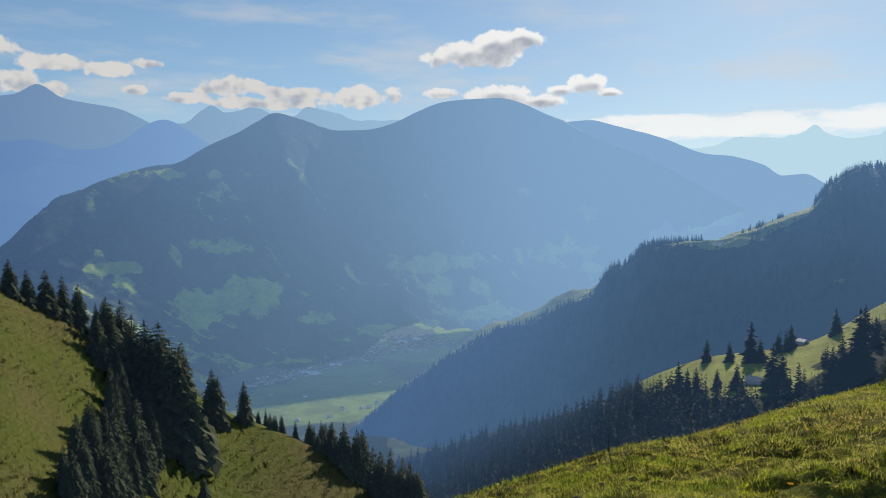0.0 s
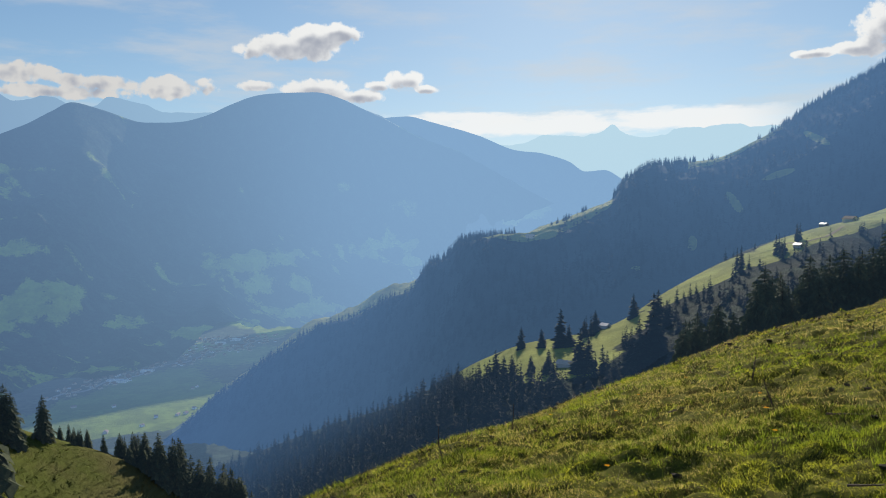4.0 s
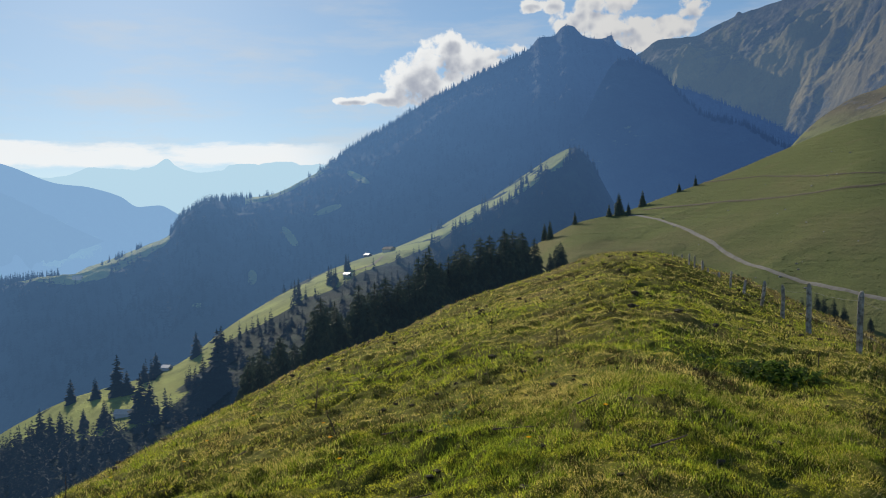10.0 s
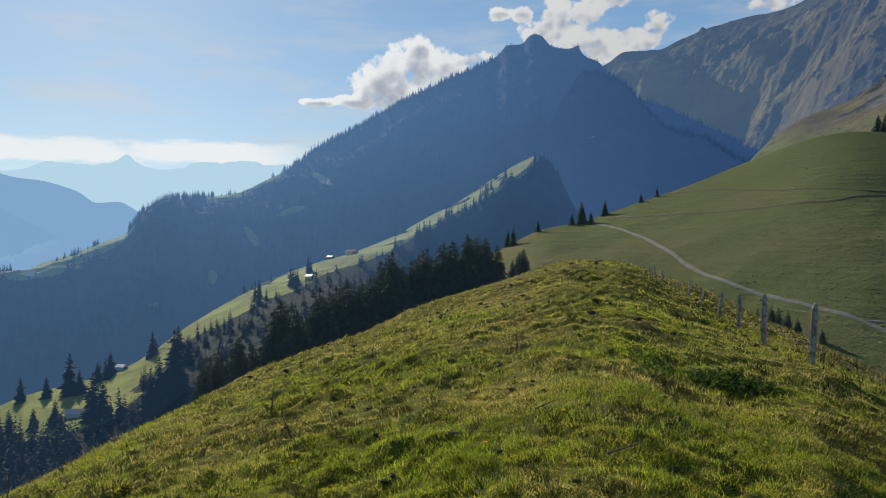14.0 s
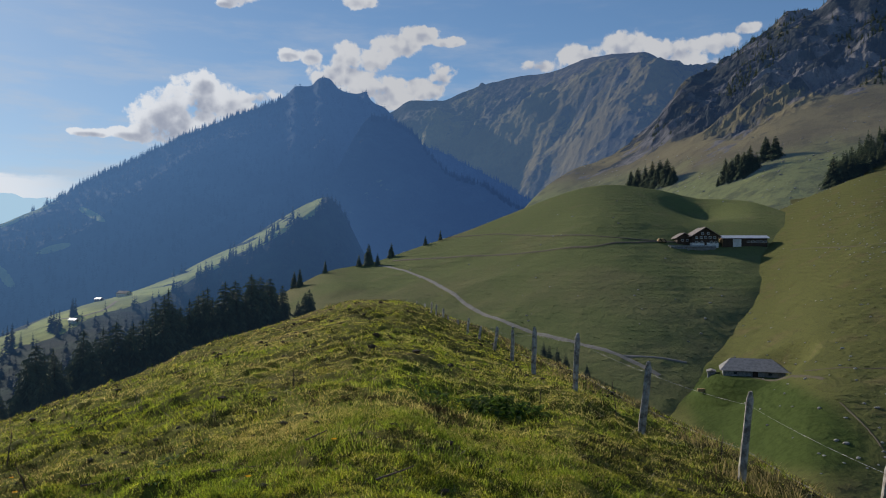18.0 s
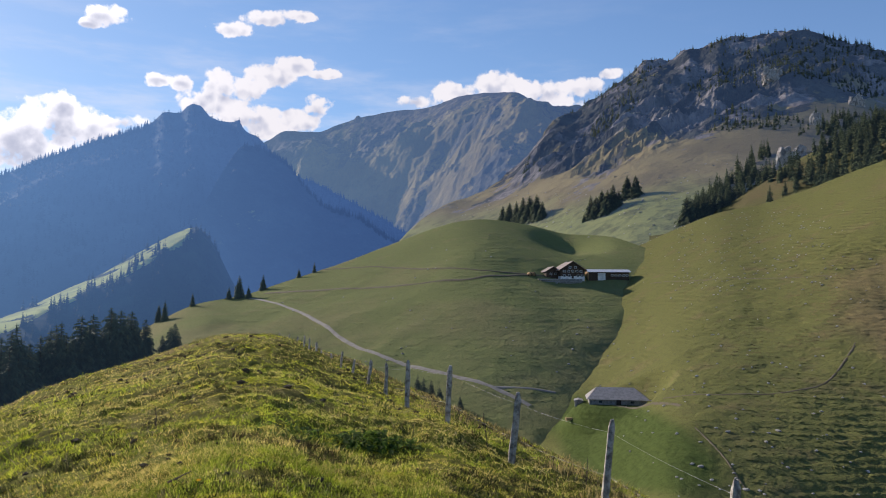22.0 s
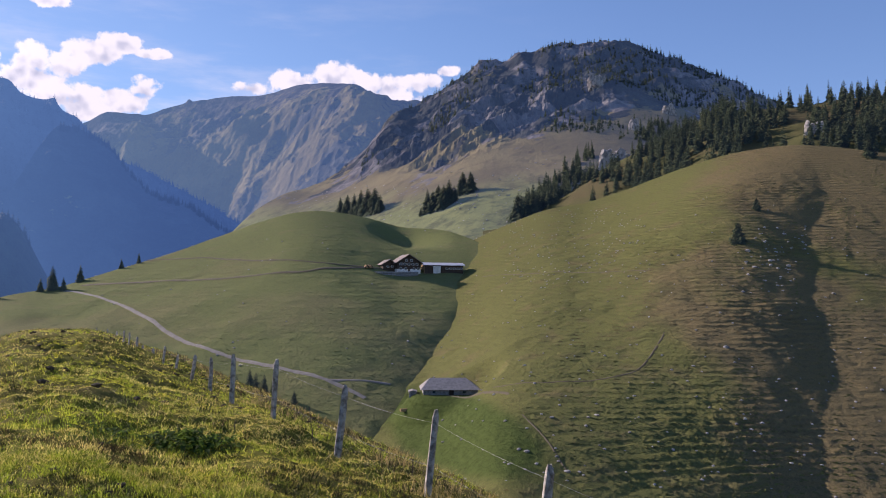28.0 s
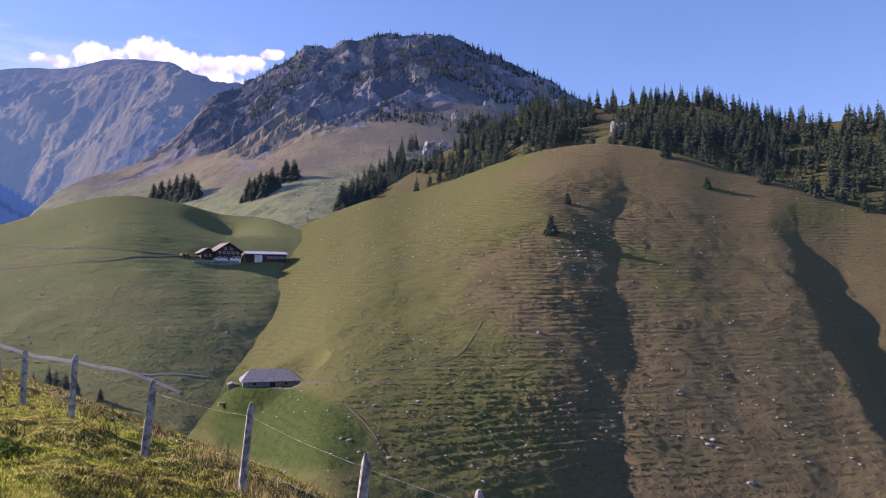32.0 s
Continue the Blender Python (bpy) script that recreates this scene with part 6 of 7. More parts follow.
def make_stones():
    rng = random.Random(21)
    shapes = [stone_mesh(i) for i in range(5)]
    listed = [(112.6, -10.8, 1.1), (112.9, -10.5, 0.9), (112.2, -10.4, 0.7), (115.3, -13.1, 1.0), (110.8, -7.5, 0.8), (110.3, -5.7, 0.7), (107.7, 0.4, 0.9), (101.0, -3.3, 0.9), (103.9, 2.6, 1.0), (102.5, 3.3, 1.3), (87.2, -11.0, 0.75),
              (90.1, -12.3, 0.7), (113.2, -10.9, 0.8), (96.9, -13.9, 0.6), (110.7, -7.2, 0.6), (105.0, 2.2, 0.9), (104.2, 3.4, 0.8), (102.9, 2.2, 1.1), (89.0, -8.6, 0.7), (92.2, -8.3, 0.8), (91.6, -8.5, 0.5), (75.4, -6.6, 0.9)]
    for i in range(60):
        f = rng.random()
        listed.append((101.3 + 3.6 * rng.random() + 2 * (1 - f), 4.8 - 4.5 * f + rng.uniform(-0.4, 0.4), rng.uniform(0.3, 0.85)))
    # small stones strewn over the slope
    strewn = [(rng.uniform(80, 122), rng.uniform(-13, 7.5), rng.uniform(0.2, 0.45)) for i in range(480)]
    strewn += [(87 + rng.uniform(-1.5, 9), 3 + rng.uniform(-2, 3.5), rng.uniform(0.25, 0.5)) for i in range(240)]
    small = stone_mesh(9, detail=1)
    shape = np.array([v.co[:] for v in small.vertices])
    tris = np.array([p.vertices[:] for p in small.polygons])
    co, tri = [], []
    for i, (az, el, size) in enumerate(strewn):
        a = rng.random() * 6.28
        turn = np.array([[math.cos(a), math.sin(a), 0], [-math.sin(a), math.cos(a), 0], [0, 0, 1]])
        co.append(shape * (size * rng.uniform(0.8, 1.5), size, size * rng.uniform(0.7, 1.1)) @ turn + np.array(LAND["slope"].spot(az, el)))
        tri.append(tris + i * len(shape))
    tagged(new("scattered_stones", mesh_of("scattered_stones", np.concatenate(co), np.concatenate(tri), M["limestone"])), "small pale stones strewn over the pasture slope", "stones", kind="stuff")
    for az, el, size in listed:
        x, y, z = LAND["slope"].spot(az, el)
        ob = new("boulder", rng.choice(shapes))
        ob.matrix_basis = Matrix.LocRotScale((x, y, z), Euler((0, 0, rng.random() * 6)), (0.75 * size * rng.uniform(0.8, 1.4), 0.75 * size, 0.75 * size * rng.uniform(0.7, 1.2)))
        tagged(ob, "pale grey limestone boulder lying on the pasture", "boulder", "boulders on the pasture")
    for i in range(60):
        x, y, z = LAND["farm_hill"].spot(rng.uniform(56, 81), rng.uniform(-5, 5.4))
        size = rng.uniform(0.25, 0.6)
        ob = new("boulder", rng.choice(shapes))
        ob.matrix_basis = Matrix.LocRotScale((x, y, z), Euler((0, 0, rng.random() * 6)), (size, size, size * 0.9))
        tagged(ob, "small pale stone in the farm pasture", "boulder", "stones on the farm hill")
    for i in range(190):
        a = rng.uniform(70, 92)
        x, y, z = LAND["rocky"].spot(a, rng.uniform(5.0, 8.2) if i < 90 else rng.uniform(6.0, 8.6 + 0.12 * (a - 75)))
        size = rng.uniform(0.35, 1.0)
        ob = new("boulder", rng.choice(shapes))
        ob.matrix_basis = Matrix.LocRotScale((x, y, z), Euler((0, 0, rng.random() * 6)), (size * 1.3, size, size * 0.9))
        tagged(ob, "grey stone fallen from the crags onto grass", "boulder", "fallen stones below the crags")
    # the pale crag among the trees, and smaller ones
    for k, (land, az, low, wide, high) in enumerate((("rocky", 93.4, 9.1, 1.0, 2.5), ("rocky", 94.3, 9.0, 0.7, 1.8), ("rocky", 102.2, 13.0, 0.4, 0.8), ("wooded_top", 106.8, 11.0, 0.6, 1.1), ("rocky", 92.4, 15.2, 0.7, 1.3), ("rocky", 97.4, 13.0, 0.45, 1.0), ("rocky", 95.0, 12.0, 0.4, 1.1), ("rocky", 99.5, 12.8, 0.35, 0.7), ("rocky", 89.6, 7.6, 0.2, 0.5))):
        x, y, z = LAND[land].spot(az, low)
        r = math.hypot(x, y)
        ob = new("crag", crag_mesh(40 + k))
        ob.matrix_basis = Matrix.LocRotScale((x, y, z - r * radians(high) * 0.1), Euler((0, 0, radians(-az))), (r * radians(wide), r * radians(wide) * 0.8, r * radians(high)))
        tagged(ob, "pale limestone crag rising among spruces", "crag", "pale crags")


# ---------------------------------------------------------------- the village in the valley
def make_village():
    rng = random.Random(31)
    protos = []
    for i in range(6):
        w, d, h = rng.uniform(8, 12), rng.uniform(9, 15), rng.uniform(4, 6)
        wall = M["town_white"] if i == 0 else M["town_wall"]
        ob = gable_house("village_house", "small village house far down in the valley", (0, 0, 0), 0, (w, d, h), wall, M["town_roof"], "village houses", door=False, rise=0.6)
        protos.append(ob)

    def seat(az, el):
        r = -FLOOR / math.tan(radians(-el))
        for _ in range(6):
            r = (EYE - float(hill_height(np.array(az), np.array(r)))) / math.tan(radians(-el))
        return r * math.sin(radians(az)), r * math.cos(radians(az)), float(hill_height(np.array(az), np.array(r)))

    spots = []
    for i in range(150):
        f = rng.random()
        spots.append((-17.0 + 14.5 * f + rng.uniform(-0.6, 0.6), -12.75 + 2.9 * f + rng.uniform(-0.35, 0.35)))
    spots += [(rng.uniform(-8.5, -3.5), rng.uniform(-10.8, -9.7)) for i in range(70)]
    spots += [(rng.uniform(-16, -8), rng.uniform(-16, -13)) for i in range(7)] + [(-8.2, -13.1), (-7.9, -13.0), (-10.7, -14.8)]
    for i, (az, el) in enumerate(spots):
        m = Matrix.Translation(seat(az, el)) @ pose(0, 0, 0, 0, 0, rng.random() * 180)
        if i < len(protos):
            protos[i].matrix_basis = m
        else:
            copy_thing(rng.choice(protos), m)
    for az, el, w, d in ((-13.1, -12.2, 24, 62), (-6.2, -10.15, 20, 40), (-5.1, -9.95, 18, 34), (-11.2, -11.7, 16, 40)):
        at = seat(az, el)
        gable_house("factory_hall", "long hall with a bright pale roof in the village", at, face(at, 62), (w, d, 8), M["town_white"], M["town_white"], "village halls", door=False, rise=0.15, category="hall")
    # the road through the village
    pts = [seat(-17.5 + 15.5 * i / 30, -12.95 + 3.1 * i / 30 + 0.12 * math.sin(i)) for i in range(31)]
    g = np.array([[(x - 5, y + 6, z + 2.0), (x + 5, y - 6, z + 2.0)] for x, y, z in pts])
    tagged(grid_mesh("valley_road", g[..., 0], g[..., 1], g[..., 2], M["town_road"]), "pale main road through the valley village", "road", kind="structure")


make_farm()
make_huts()
make_tracks()
make_tufts()
make_stones()
make_village()


# ---------------------------------------------------------------- turf on the near hill
def blade_material(name, green, dry, deep, dry_share):
    def build(k):
        p = position(k)
        w = k.add("ShaderNodeNewGeometry", out="Random Per Island")
        patch = k.noise(p, 0.28, 5.0, 0.65)
        c = k.mix(k.ramp(w, 0.25, 0.85), deep, green)
        c = k.mix(k.math("MULTIPLY", k.ramp(k.noise(p, 1.3, 3.0, 0.6), 0.5, 0.66), 0.7), c, deep)
        c = k.mix(k.math("MULTIPLY", k.ramp(k.math("ADD", w, k.math("MULTIPLY", k.math("SUBTRACT", patch, 0.5), 2.6)), 1 - dry_share - 0.12, 1 - dry_share + 0.12), 0.85), c, dry)
        s = bsdf(k, c, 0.7, None, spec=0.12)
        t = k.add("ShaderNodeBsdfTranslucent", {"Color": c})
        return k.add("ShaderNodeMixShader", {0: 0.55, 1: s, 2: t})
    return material(name, build)


M["blade"] = blade_material("grass_blade", (0.74, 0.74, 0.045), (0.76, 0.58, 0.2), (0.12, 0.14, 0.015), 0.28)
M["lush"] = blade_material("lush_grass", (0.48, 0.57, 0.04), (0.66, 0.55, 0.17), (0.11, 0.15, 0.015), 0.15)
M["stalk"] = plain("withered_stalk", (0.62, 0.52, 0.28), 0.7, (0.42, 0.33, 0.15))
M["dry_blade"] = blade_material("dry_grass", (0.22, 0.18, 0.05), (0.42, 0.32, 0.13), (0.1, 0.09, 0.03), 0.5)
M["herb"] = blade_material("herb_leaf", (0.14, 0.22, 0.025), (0.18, 0.22, 0.06), (0.045, 0.08, 0.012), 0.2)
M["tussock"] = blade_material("brown_tussock", (0.045, 0.062, 0.012), (0.11, 0.075, 0.033), (0.014, 0.02, 0.007), 0.25)
M["twig"] = plain("dead_twig", (0.12, 0.085, 0.06), 0.9, (0.05, 0.04, 0.03), 20.0, 0.5)
M["earth"] = plain("dark_earth", (0.06, 0.043, 0.022), 1.0, (0.03, 0.028, 0.012), 30.0, 0.8)
M["petal"] = plain("orange_petal", (0.9, 0.42, 0.005), 0.95, (0.8, 0.3, 0.005), 20.0, 0.0, 0.0, 0.02)


def blades(x, y, z, tall, wide, lean, rng):
    """Bent blades: arrays of foot places, heights, widths and leans. Three faces each."""
    n = len(x)
    a, b = rng.rand(n) * 6.283, rng.rand(n) * 6.283
    dx, dy = np.cos(a), np.sin(a)
    sx, sy = np.cos(b) * wide / 2, np.sin(b) * wide / 2
    l = lean * tall
    co = np.empty((n, 5, 3))
    co[:, 0] = np.stack([x - sx, y - sy, z], -1)
    co[:, 1] = np.stack([x + sx, y + sy, z], -1)
    mx, my, mz = x + dx * l * 0.3, y + dy * l * 0.3, z + tall * 0.55
    co[:, 2] = np.stack([mx - sx * 0.75, my - sy * 0.75, mz], -1)
    co[:, 3] = np.stack([mx + sx * 0.75, my + sy * 0.75, mz], -1)
    co[:, 4] = np.stack([x + dx * l, y + dy * l, z + tall * np.clip(1 - 0.3 * lean, 0.3, 1)], -1)
    k = np.arange(n)[:, None, None] * 5
    tri = np.array([[0, 1, 3], [0, 3, 2], [2, 3, 4]])[None] + k
    return co.reshape(-1, 3), tri.reshape(-1, 3)


def slivers(x, y, z, tall, wide, lean, rng):
    """Far blades: one face each."""
    n = len(x)
    a, b = rng.rand(n) * 6.283, rng.rand(n) * 6.283
    sx, sy = np.cos(b) * wide / 2, np.sin(b) * wide / 2
    l = lean * tall
    co = np.stack([np.stack([x - sx, y - sy, z], -1), np.stack([x + sx, y + sy, z], -1), np.stack([x + np.cos(a) * l, y + np.sin(a) * l, z + tall], -1)], 1)
    return co.reshape(-1, 3), np.arange(3 * n).reshape(-1, 3)


def strew(rng, n, az0, az1, r0, r1, power=1.0):
    az = rng.uniform(az0, az1, n)
    r = (r0 ** 2 + (r1 ** 2 - r0 ** 2) * rng.rand(n) ** power) ** 0.5
    keep = r < hill_r(az) * 1.12 + 1.0
    az, r = az[keep], r[keep]
    return az, r, r * np.sin(np.radians(az)), r * np.cos(np.radians(az))


def make_grass():
    rng = np.random.RandomState(5)
    co, tri, n = [], [], 0
    for count, r0, r1, tall, wide in ((170000, 3.2, 8.2, 0.037, 0.0052), (470000, 3.4, 9, 0.026, 0.0058), (470000, 8, 18, 0.032, 0.0095), (270000, 18, 40, 0.045, 0.020), (110000, 40, 88, 0.06, 0.04)):
        az, r, x, y = strew(rng, count, -8, 122, r0, r1)
        # cropped turf in clumps, with bare dark gaps between
        m = 0.4 * fbm(x, y, 1.3, 3, 71) + 1.0 * fbm(x, y, 0.2 * (1 + r0 / 14), 2, 72)
        keep = m + 0.6 * rng.rand(len(x)) > (0.0 if r0 == 3.2 else -0.25)
        az, r, x, y, m = az[keep], r[keep], x[keep], y[keep], m[keep]
        # thin withered turf outside the fence
        bare = (az > 61) & (r > hill_r(az) * 0.56) & (rng.rand(len(x)) < 0.6)
        az, r, x, y, m = az[~bare], r[~bare], x[~bare], y[~bare], m[~bare]
        z = hill_height(az, r)
        h = tall * (0.5 + 0.7 * rng.rand(len(x)) + 1.2 * np.clip(m, -0.2, 1))
        c, t = (blades if r0 < 3.3 else slivers)(x, y, z - 0.01, h, wide * (0.6 + 0.8 * rng.rand(len(x))), 0.4 + 1.2 * rng.rand(len(x)), rng)
        co.append(c), tri.append(t + n)
        n += len(c)
    tagged(new("meadow_grass", mesh_of("meadow_grass", np.concatenate(co), np.concatenate(tri), M["blade"])), "short yellow-green alpine grass with dry stalks", "grass", kind="stuff")
    # taller clumps, each a fan of blades
    co, tri, n = [], [], 0
    for count, r0, r1, k, wide, tall, blade in ((11000, 3.4, 9, 18, 0.06, 0.085, 0.0055), (15000, 9, 22, 11, 0.09, 0.09, 0.012), (9000, 22, 70, 7, 0.16, 0.12, 0.03)):
        az, r, x, y = strew(rng, count, -8, 120, r0, r1)
        keep = fbm(x, y, 1.7, 3, 73) + 0.5 * rng.rand(len(x)) > 0.22
        x, y = np.repeat(x[keep], k), np.repeat(y[keep], k)
        ang, rad = rng.rand(len(x)) * 6.283, np.repeat(wide * (0.5 + 0.9 * rng.rand(int(keep.sum()))), k) * rng.rand(len(x)) ** 0.5
        x, y = x + np.cos(ang) * rad * 1.2, y + np.sin(ang) * rad
        z = hill_height(np.degrees(np.arctan2(x, y)), np.hypot(x, y))
        c, t = (blades if r0 < 5 else slivers)(x, y, z - 0.015, tall * (0.5 + 0.8 * rng.rand(len(x))), blade * np.ones(len(x)), 0.3 + 0.7 * rng.rand(len(x)), rng)
        co.append(c), tri.append(t + n)
        n += len(c)
    tagged(new("grass_clumps", mesh_of("grass_clumps", np.concatenate(co), np.concatenate(tri), M["lush"])), "lush green grass clumps standing above the cropped turf", "grass", kind="stuff")
    # pale withered stalks lying in the turf
    az, r, x, y = strew(rng, 9000, -8, 120, 3.4, 18)
    keep = fbm(x, y, 2.6, 2, 74) + 0.5 * rng.rand(len(x)) > 0.15
    az, r, x, y = az[keep], r[keep], x[keep], y[keep]
    c, t = slivers(x, y, hill_height(az, r), 0.03 + 0.09 * rng.rand(len(x)), 0.0028 * np.maximum(r / 5, 1), 0.6 + 2.4 * rng.rand(len(x)), rng)
    tagged(new("withered_stalks", mesh_of("withered_stalks", c, t, M["stalk"])), "thin straw-pale stalks lying in the turf", "grass", kind="stuff")
    # tussocks and molehill-like dark clumps
    co, tri, n = [], [], 0
    for count, r0, r1, k, wide, tall, blade in ((1500, 3.6, 13, 64, 0.10, 0.085, 0.010), (2600, 13, 40, 26, 0.14, 0.10, 0.024), (1500, 40, 86, 12, 0.24, 0.13, 0.05)):
        az, r, x, y = strew(rng, count, -6, 118, r0, r1)
        for px, py in zip(x, y):
            if float(fbm(np.array(px), np.array(py), 3.5, 2, 59)) < -0.12:
                continue
            size = rng.uniform(0.5, 1.5)
            ang, rad = rng.rand(k) * 6.283, wide * size * rng.rand(k) ** 0.5
            bx, by = px + np.cos(ang) * rad * 1.3, py + np.sin(ang) * rad
            bz = hill_height(np.degrees(np.arctan2(bx, by)), np.hypot(bx, by))
            dome = 1 - 0.6 * (rad / (wide * size)) ** 2
            c, t = slivers(bx, by, bz - 0.02, (0.4 + 0.7 * rng.rand(k)) * tall * (0.6 + 0.4 * size) * dome * 1.5, blade * np.ones(k), 0.3 + 0.8 * rng.rand(k), rng)
            co.append(c), tri.append(t + n)
            n += len(c)
    tagged(new("grass_tussocks", mesh_of("grass_tussocks", np.concatenate(co), np.concatenate(tri), M["tussock"])), "brown and dark green grass tussocks on the crest", "grass", kind="stuff")
    # tall dry grass along the fence and over the edge
    co, tri, n = [], [], 0
    az = np.concatenate([rng.uniform(60, 104, 1500), rng.uniform(8, 60, 250)])
    r = hill_r(az) * np.where(az > 60, rng.uniform(0.5, 1.08, len(az)), rng.uniform(0.75, 1.08, len(az)))
    for a, d in zip(az, r):
        k = 13
        px, py = d * math.sin(radians(a)), d * math.cos(radians(a))
        if float(fbm(np.array(px), np.array(py), 1.6, 2, 58)) < 0.08:
            continue
        ang, rad = rng.rand(k) * 6.283, 0.16 * rng.rand(k) ** 0.5 * (1 + d / 50)
        bx, by = px + np.cos(ang) * rad, py + np.sin(ang) * rad
        bz = hill_height(np.degrees(np.arctan2(bx, by)), np.hypot(bx, by))
        c, t = blades(bx, by, bz - 0.02, (0.10 + 0.2 * rng.rand(k)) * (1 if a > 60 else 0.5), 0.005 * (1 + d / 9) * np.ones(k), 0.3 + 0.6 * rng.rand(k), rng)
        co.append(c), tri.append(t + n)
        n += len(c)
    tagged(new("dry_grass", mesh_of("dry_grass", np.concatenate(co), np.concatenate(tri), M["dry_blade"])), "tall straw-coloured dry grass along the fence", "grass", kind="stuff")


def make_clods():
    """Dark earth clods and trodden lumps in the turf."""
    rng = np.random.RandomState(15)
    lump = stone_mesh(3, "clod", M["earth"], 1, 0.5)
    shape, tris = np.array([v.co[:] for v in lump.vertices]), np.array([p.vertices[:] for p in lump.polygons])
    bpy.data.meshes.remove(lump)
    co, tri, n = [], [], 0
    for count, r0, r1, size in ((220, 4.5, 12, 0.026), (900, 12, 40, 0.05), (420, 40, 80, 0.09)):
        az, r, x, y = strew(rng, count, -4, 112, r0, r1)
        keep = fbm(x, y, 2.4, 2, 75) + 0.4 * rng.rand(len(x)) + 0.5 * np.clip(r / hill_r(az) - 0.7, 0, 1) > 0.2
        for a, px, py in zip(az[keep], x[keep], y[keep]):
            k = size * rng.uniform(0.5, 1.7)
            c, d = math.cos(a), math.sin(a)
            z = float(hill_height(np.degrees(np.arctan2(px, py)), np.hypot(px, py)))
            co.append(shape @ np.array([[c, d, 0], [-d, c, 0], [0, 0, 1]]) * (k * 1.2, k * 1.2, k * rng.uniform(1.1, 1.7)) + (px, py, z + 0.2 * k))
            tri.append(tris + n)
            n += len(shape)
    tagged(new("earth_clods", mesh_of("earth_clods", np.concatenate(co), np.concatenate(tri), M["earth"])), "dark brown trodden earth clods in the turf", "earth", kind="stuff")


def leaf(co, tri, foot, way, length, wide, droop):
    """A pointed leaf of six faces, folded along its rib."""
    side = way.cross(Vector((0, 0, 1))).normalized()
    k = len(co)
    for t, w, fold in ((0.0, 0.12, 0), (0.3, 0.9, 0.15), (0.65, 0.8, 0.15), (1.0, 0.02, 0)):
        mid = foot + way * length * t - Vector((0, 0, droop * length * t * t))
        co += [mid - side * wide * w * 0.5 + Vector((0, 0, fold * wide)), mid, mid + side * wide * w * 0.5 + Vector((0, 0, fold * wide))]
    for i in range(3):
        a = k + 3 * i
        tri += [(a, a + 1, a + 4, a + 3), (a + 1, a + 2, a + 5, a + 4)]


def hill_spot(az, el):
    """Distance at which the hill is seen under that height angle."""
    r = np.linspace(3.0, float(hill_r(az)), 600)
    e = np.degrees(np.arctan2(hill_height(np.full_like(r, az), r) - EYE, r))
    return float(r[min(int(np.searchsorted(np.maximum.accumulate(e), el)), 599)])


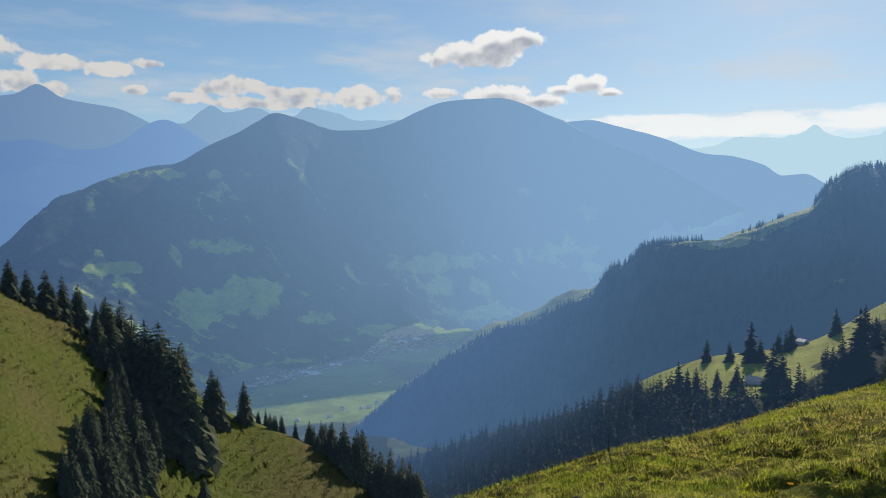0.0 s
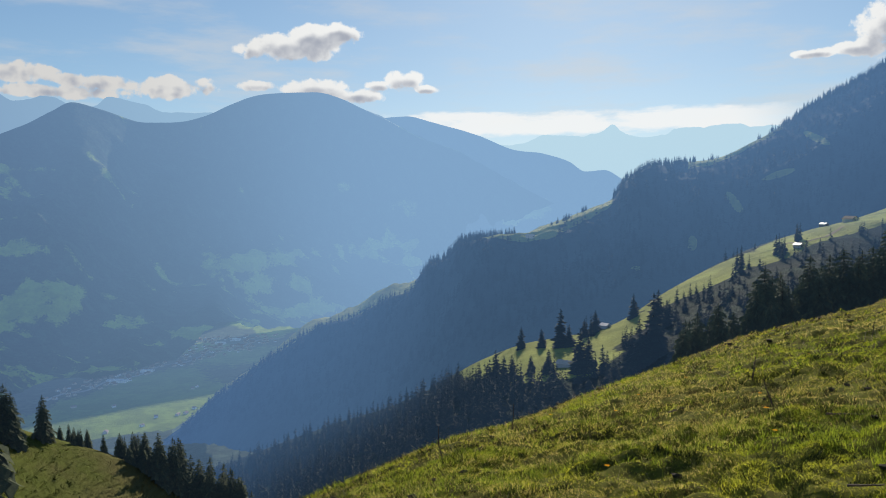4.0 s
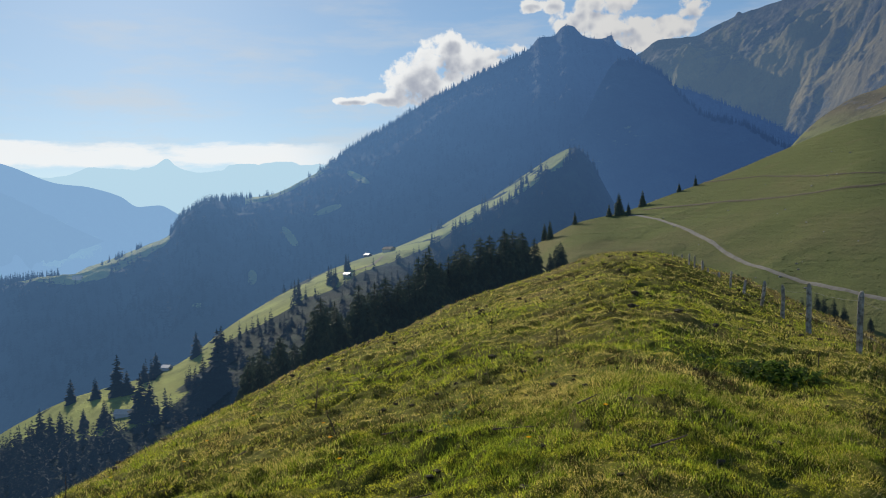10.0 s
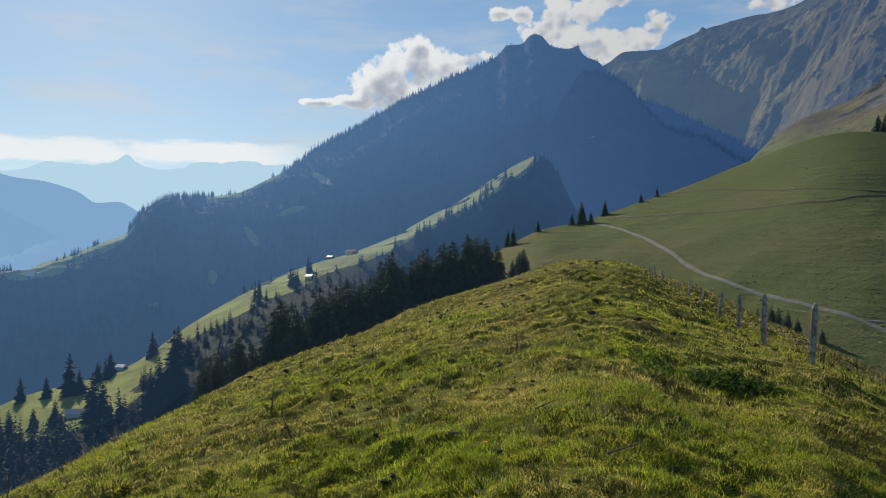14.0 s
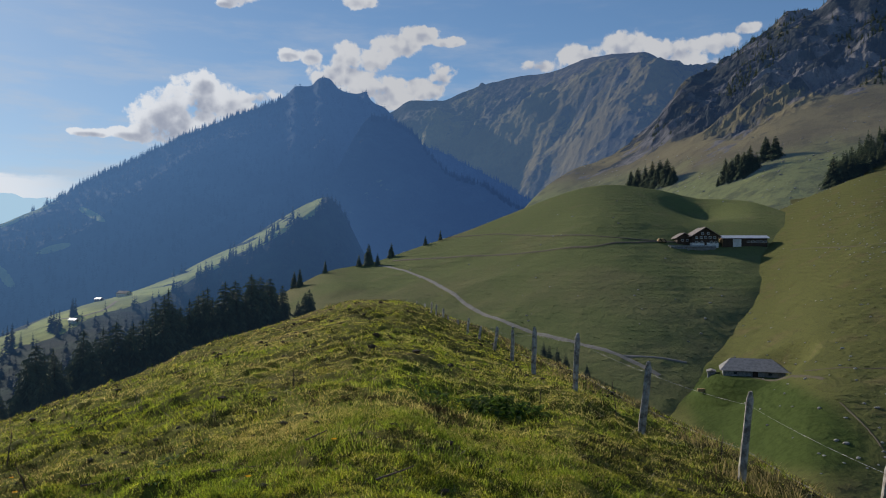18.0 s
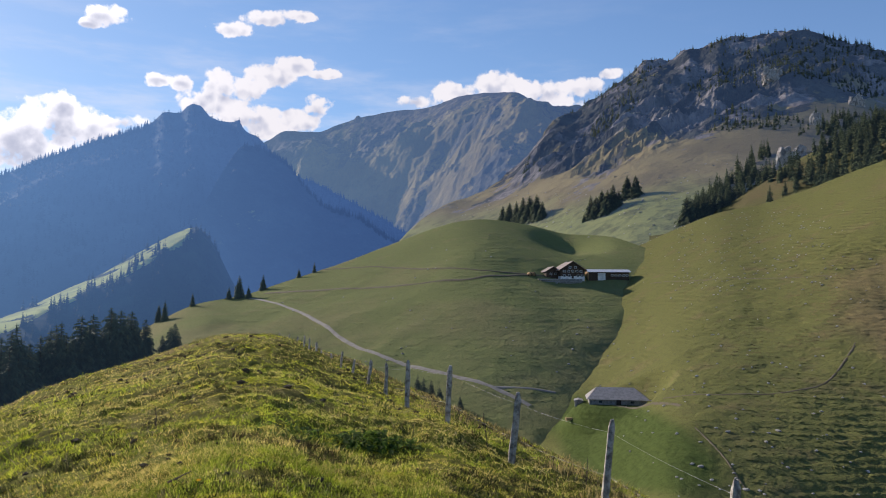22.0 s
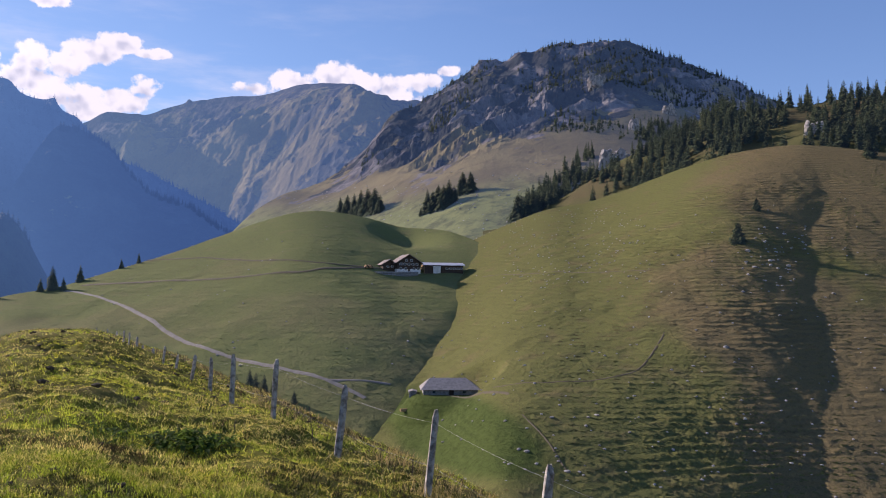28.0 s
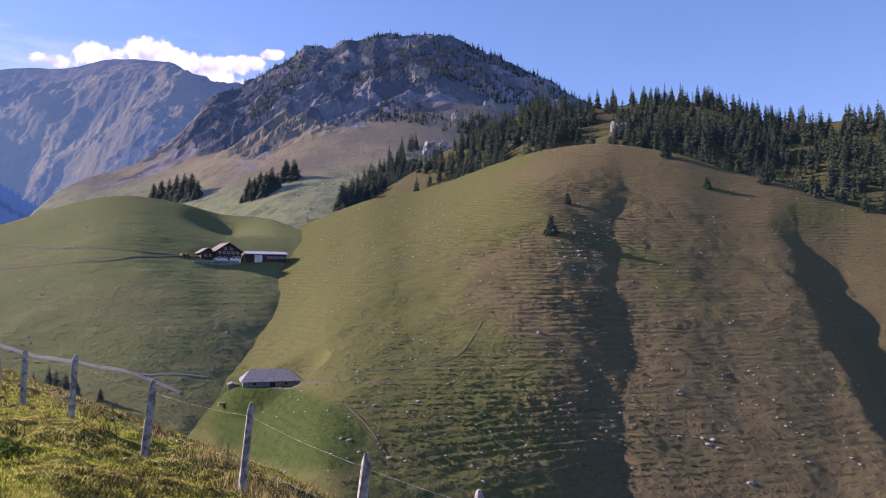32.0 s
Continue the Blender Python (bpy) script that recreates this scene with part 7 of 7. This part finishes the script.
def make_herbs():
    rng = random.Random(8)

    def ground_at(x, y):
        return float(hill_height(np.degrees(np.arctan2(np.array(x), np.array(y))), np.hypot(x, y)))

    # the leafy dock plant by the fence, and low bright herbs round it
    for name, label, az, r, spread, count, size in (("dock_plant", "bushy dark green dock with broad drooping leaves", 64.4, hill_spot(64.4, -10.3), 0.55, 330, 0.2), ("dock_plant", "low clump of broad green leaves", 59.5, hill_spot(59.5, -9.6), 0.8, 200, 0.12)):
        x0, y0 = r * math.sin(radians(az)), r * math.cos(radians(az))
        co, tri = [], []
        for i in range(count):
            a, d = rng.random() * 6.283, spread * rng.random() ** 0.6
            x, y = x0 + math.cos(a) * d * 1.3, y0 + math.sin(a) * d
            foot = Vector((x, y, ground_at(x, y) + rng.random() * 0.34 * size / 0.26 * (1 - d / spread * 0.7)))
            b = rng.random() * 6.283
            way = Vector((math.cos(b), math.sin(b), 0.2 + 0.9 * rng.random())).normalized()
            leaf(co, tri, foot, way, size * rng.uniform(0.6, 1.2), size * rng.uniform(0.25, 0.42), 0.5 + 0.5 * rng.random())
        ob = thing(name, label, "plant", (x0, y0, ground_at(x0, y0)), 0, "leafy plants")
        base = Vector((x0, y0, ground_at(x0, y0)))
        part("leaves", mesh_of("leaves", [v - base for v in co], tri, M["herb"], True), None, ob)
    co, tri = [], []
    for i in range(9000):
        az, r = rng.uniform(40, 84), rng.uniform(4.5, 9.5)
        x, y = r * math.sin(radians(az)), r * math.cos(radians(az))
        if float(fbm(np.array(x), np.array(y), 2.2, 2, 55)) < 0.12:
            continue
        b = rng.random() * 6.283
        leaf(co, tri, Vector((x, y, ground_at(x, y) + rng.uniform(0.0, 0.05))), Vector((math.cos(b), math.sin(b), 0.5)).normalized(), rng.uniform(0.04, 0.10), rng.uniform(0.03, 0.06), 0.6)
    tagged(new("low_herbs", mesh_of("low_herbs", [tuple(v) for v in co], tri, M["herb"], True)), "bright green low herb leaves in the turf", "herbs", kind="stuff")

    # dead stalks and twigs
    def stick(label, az, r, high, lean, lying=0.0, turn=0.0):
        x, y = r * math.sin(radians(az)), r * math.cos(radians(az))
        z = ground_at(x, y)
        ob = thing("dead_twig", label, "twig", (x, y, z), turn, "dead twigs")
        pts, p = [], Vector((0, 0, -0.03 if not lying else 0.04))
        d = Vector((lean, 0, 1)).normalized() if not lying else Vector((1, 0, lying)).normalized()
        for i in range(7):
            pts.append(p.copy())
            p = p + (d + Vector((rng.uniform(-0.22, 0.22), rng.uniform(-0.2, 0.2), 0.03 * rng.uniform(-1, 1)))) * high / 6
        bm = bmesh.new()
        rings = []
        for i, q in enumerate(pts):
            w = 0.011 * (1 - 0.1 * i)
            u = d.orthogonal().normalized()
            v = d.cross(u)
            rings.append([bm.verts.new(q + (u * math.cos(t) + v * math.sin(t)) * w) for t in (0, 1.57, 3.14, 4.71)])
        for a, b in zip(rings, rings[1:]):
            for k in range(4):
                bm.faces.new((a[k], a[(k + 1) % 4], b[(k + 1) % 4], b[k]))
        part("stem", bm, M["twig"], ob)
        bm = bmesh.new()
        for i in (3, 4):
            e = pts[i] + Vector((rng.uniform(-0.5, 0.5), rng.uniform(-0.5, 0.5), 0.6)) * high * 0.22
            s = Vector((0.004, 0.004, 0))
            f = [bm.verts.new(pts[i] - s), bm.verts.new(pts[i] + s), bm.verts.new(e)]
            bm.faces.new(f)
        part("side_twig", bm, M["twig"], ob)

    up = "thin dead brown stalk standing in the turf"
    for az, el, high, lean in ((30.9, -12.4, 0.5, 0.05), (32.1, -14.0, 0.36, -0.3), (49.1, -8.45, 0.34, -0.12), (13.9, -16.6, 0.45, 0.0), (72.4, -10.5, 0.72, 0.1), (79.5, -12.6, 0.5, 0.4), (38.5, -9.0, 0.3, 0.1), (44.3, -7.6, 0.3, 0.3), (8, -18.6, 0.45, -0.1), (67, -9.5, 0.3, 0.2)):
        stick(up, az, hill_spot(az, el), high, lean)
    for az, el, high, turn in ((35.2, -14.4, 0.55, -35), (43.5, -14.3, 0.4, -60), (36, -19.0, 0.25, -30), (55, -15.5, 0.4, -20), (25, -15.2, 0.4, 10), (50, -12.5, 0.3, 0)):
        stick("bent dead twig lying in the grass", az, hill_spot(az, el), high, 0, 0.12, turn)
    # orange hawkbits
    for az, el in ((52.0, -13.1), (31.4, -14.9), (34.6, -10.9), (19.8, -19.7), (31.2, -13.9), (31.8, -16.5), (23.1, -14.4), (21.4, -15.6), (16.7, -16.0), (26.5, -13.0), (46, -15.5)):
        r = hill_spot(az, el)
        x, y = r * math.sin(radians(az)), r * math.cos(radians(az))
        ob = thing("hawkbit_flower", "small orange-yellow hawkbit flower in the turf", "flower", (x, y, ground_at(x, y)), 0, "hawkbit flowers")
        bm = bmesh.new()
        bmesh.ops.create_cone(bm, segments=5, radius1=0.003, radius2=0.002, depth=0.12, matrix=Matrix.Translation((0, 0, 0.06)))
        part("stem", bm, M["herb"], ob)
        bm = bmesh.new()
        for i in range(10):
            a = 0.628 * i
            c = Vector((math.cos(a), math.sin(a), 0.25))
            s = Vector((-math.sin(a), math.cos(a), 0)) * 0.006
            p = Vector((0, 0, 0.12))
            f = [bm.verts.new(p), bm.verts.new(p + c * 0.02 + s), bm.verts.new(p + c * 0.026), bm.verts.new(p + c * 0.02 - s)]
            bm.faces.new(f)
        part("petals", bm, M["petal"], ob)


make_grass()
make_clods()
make_herbs()
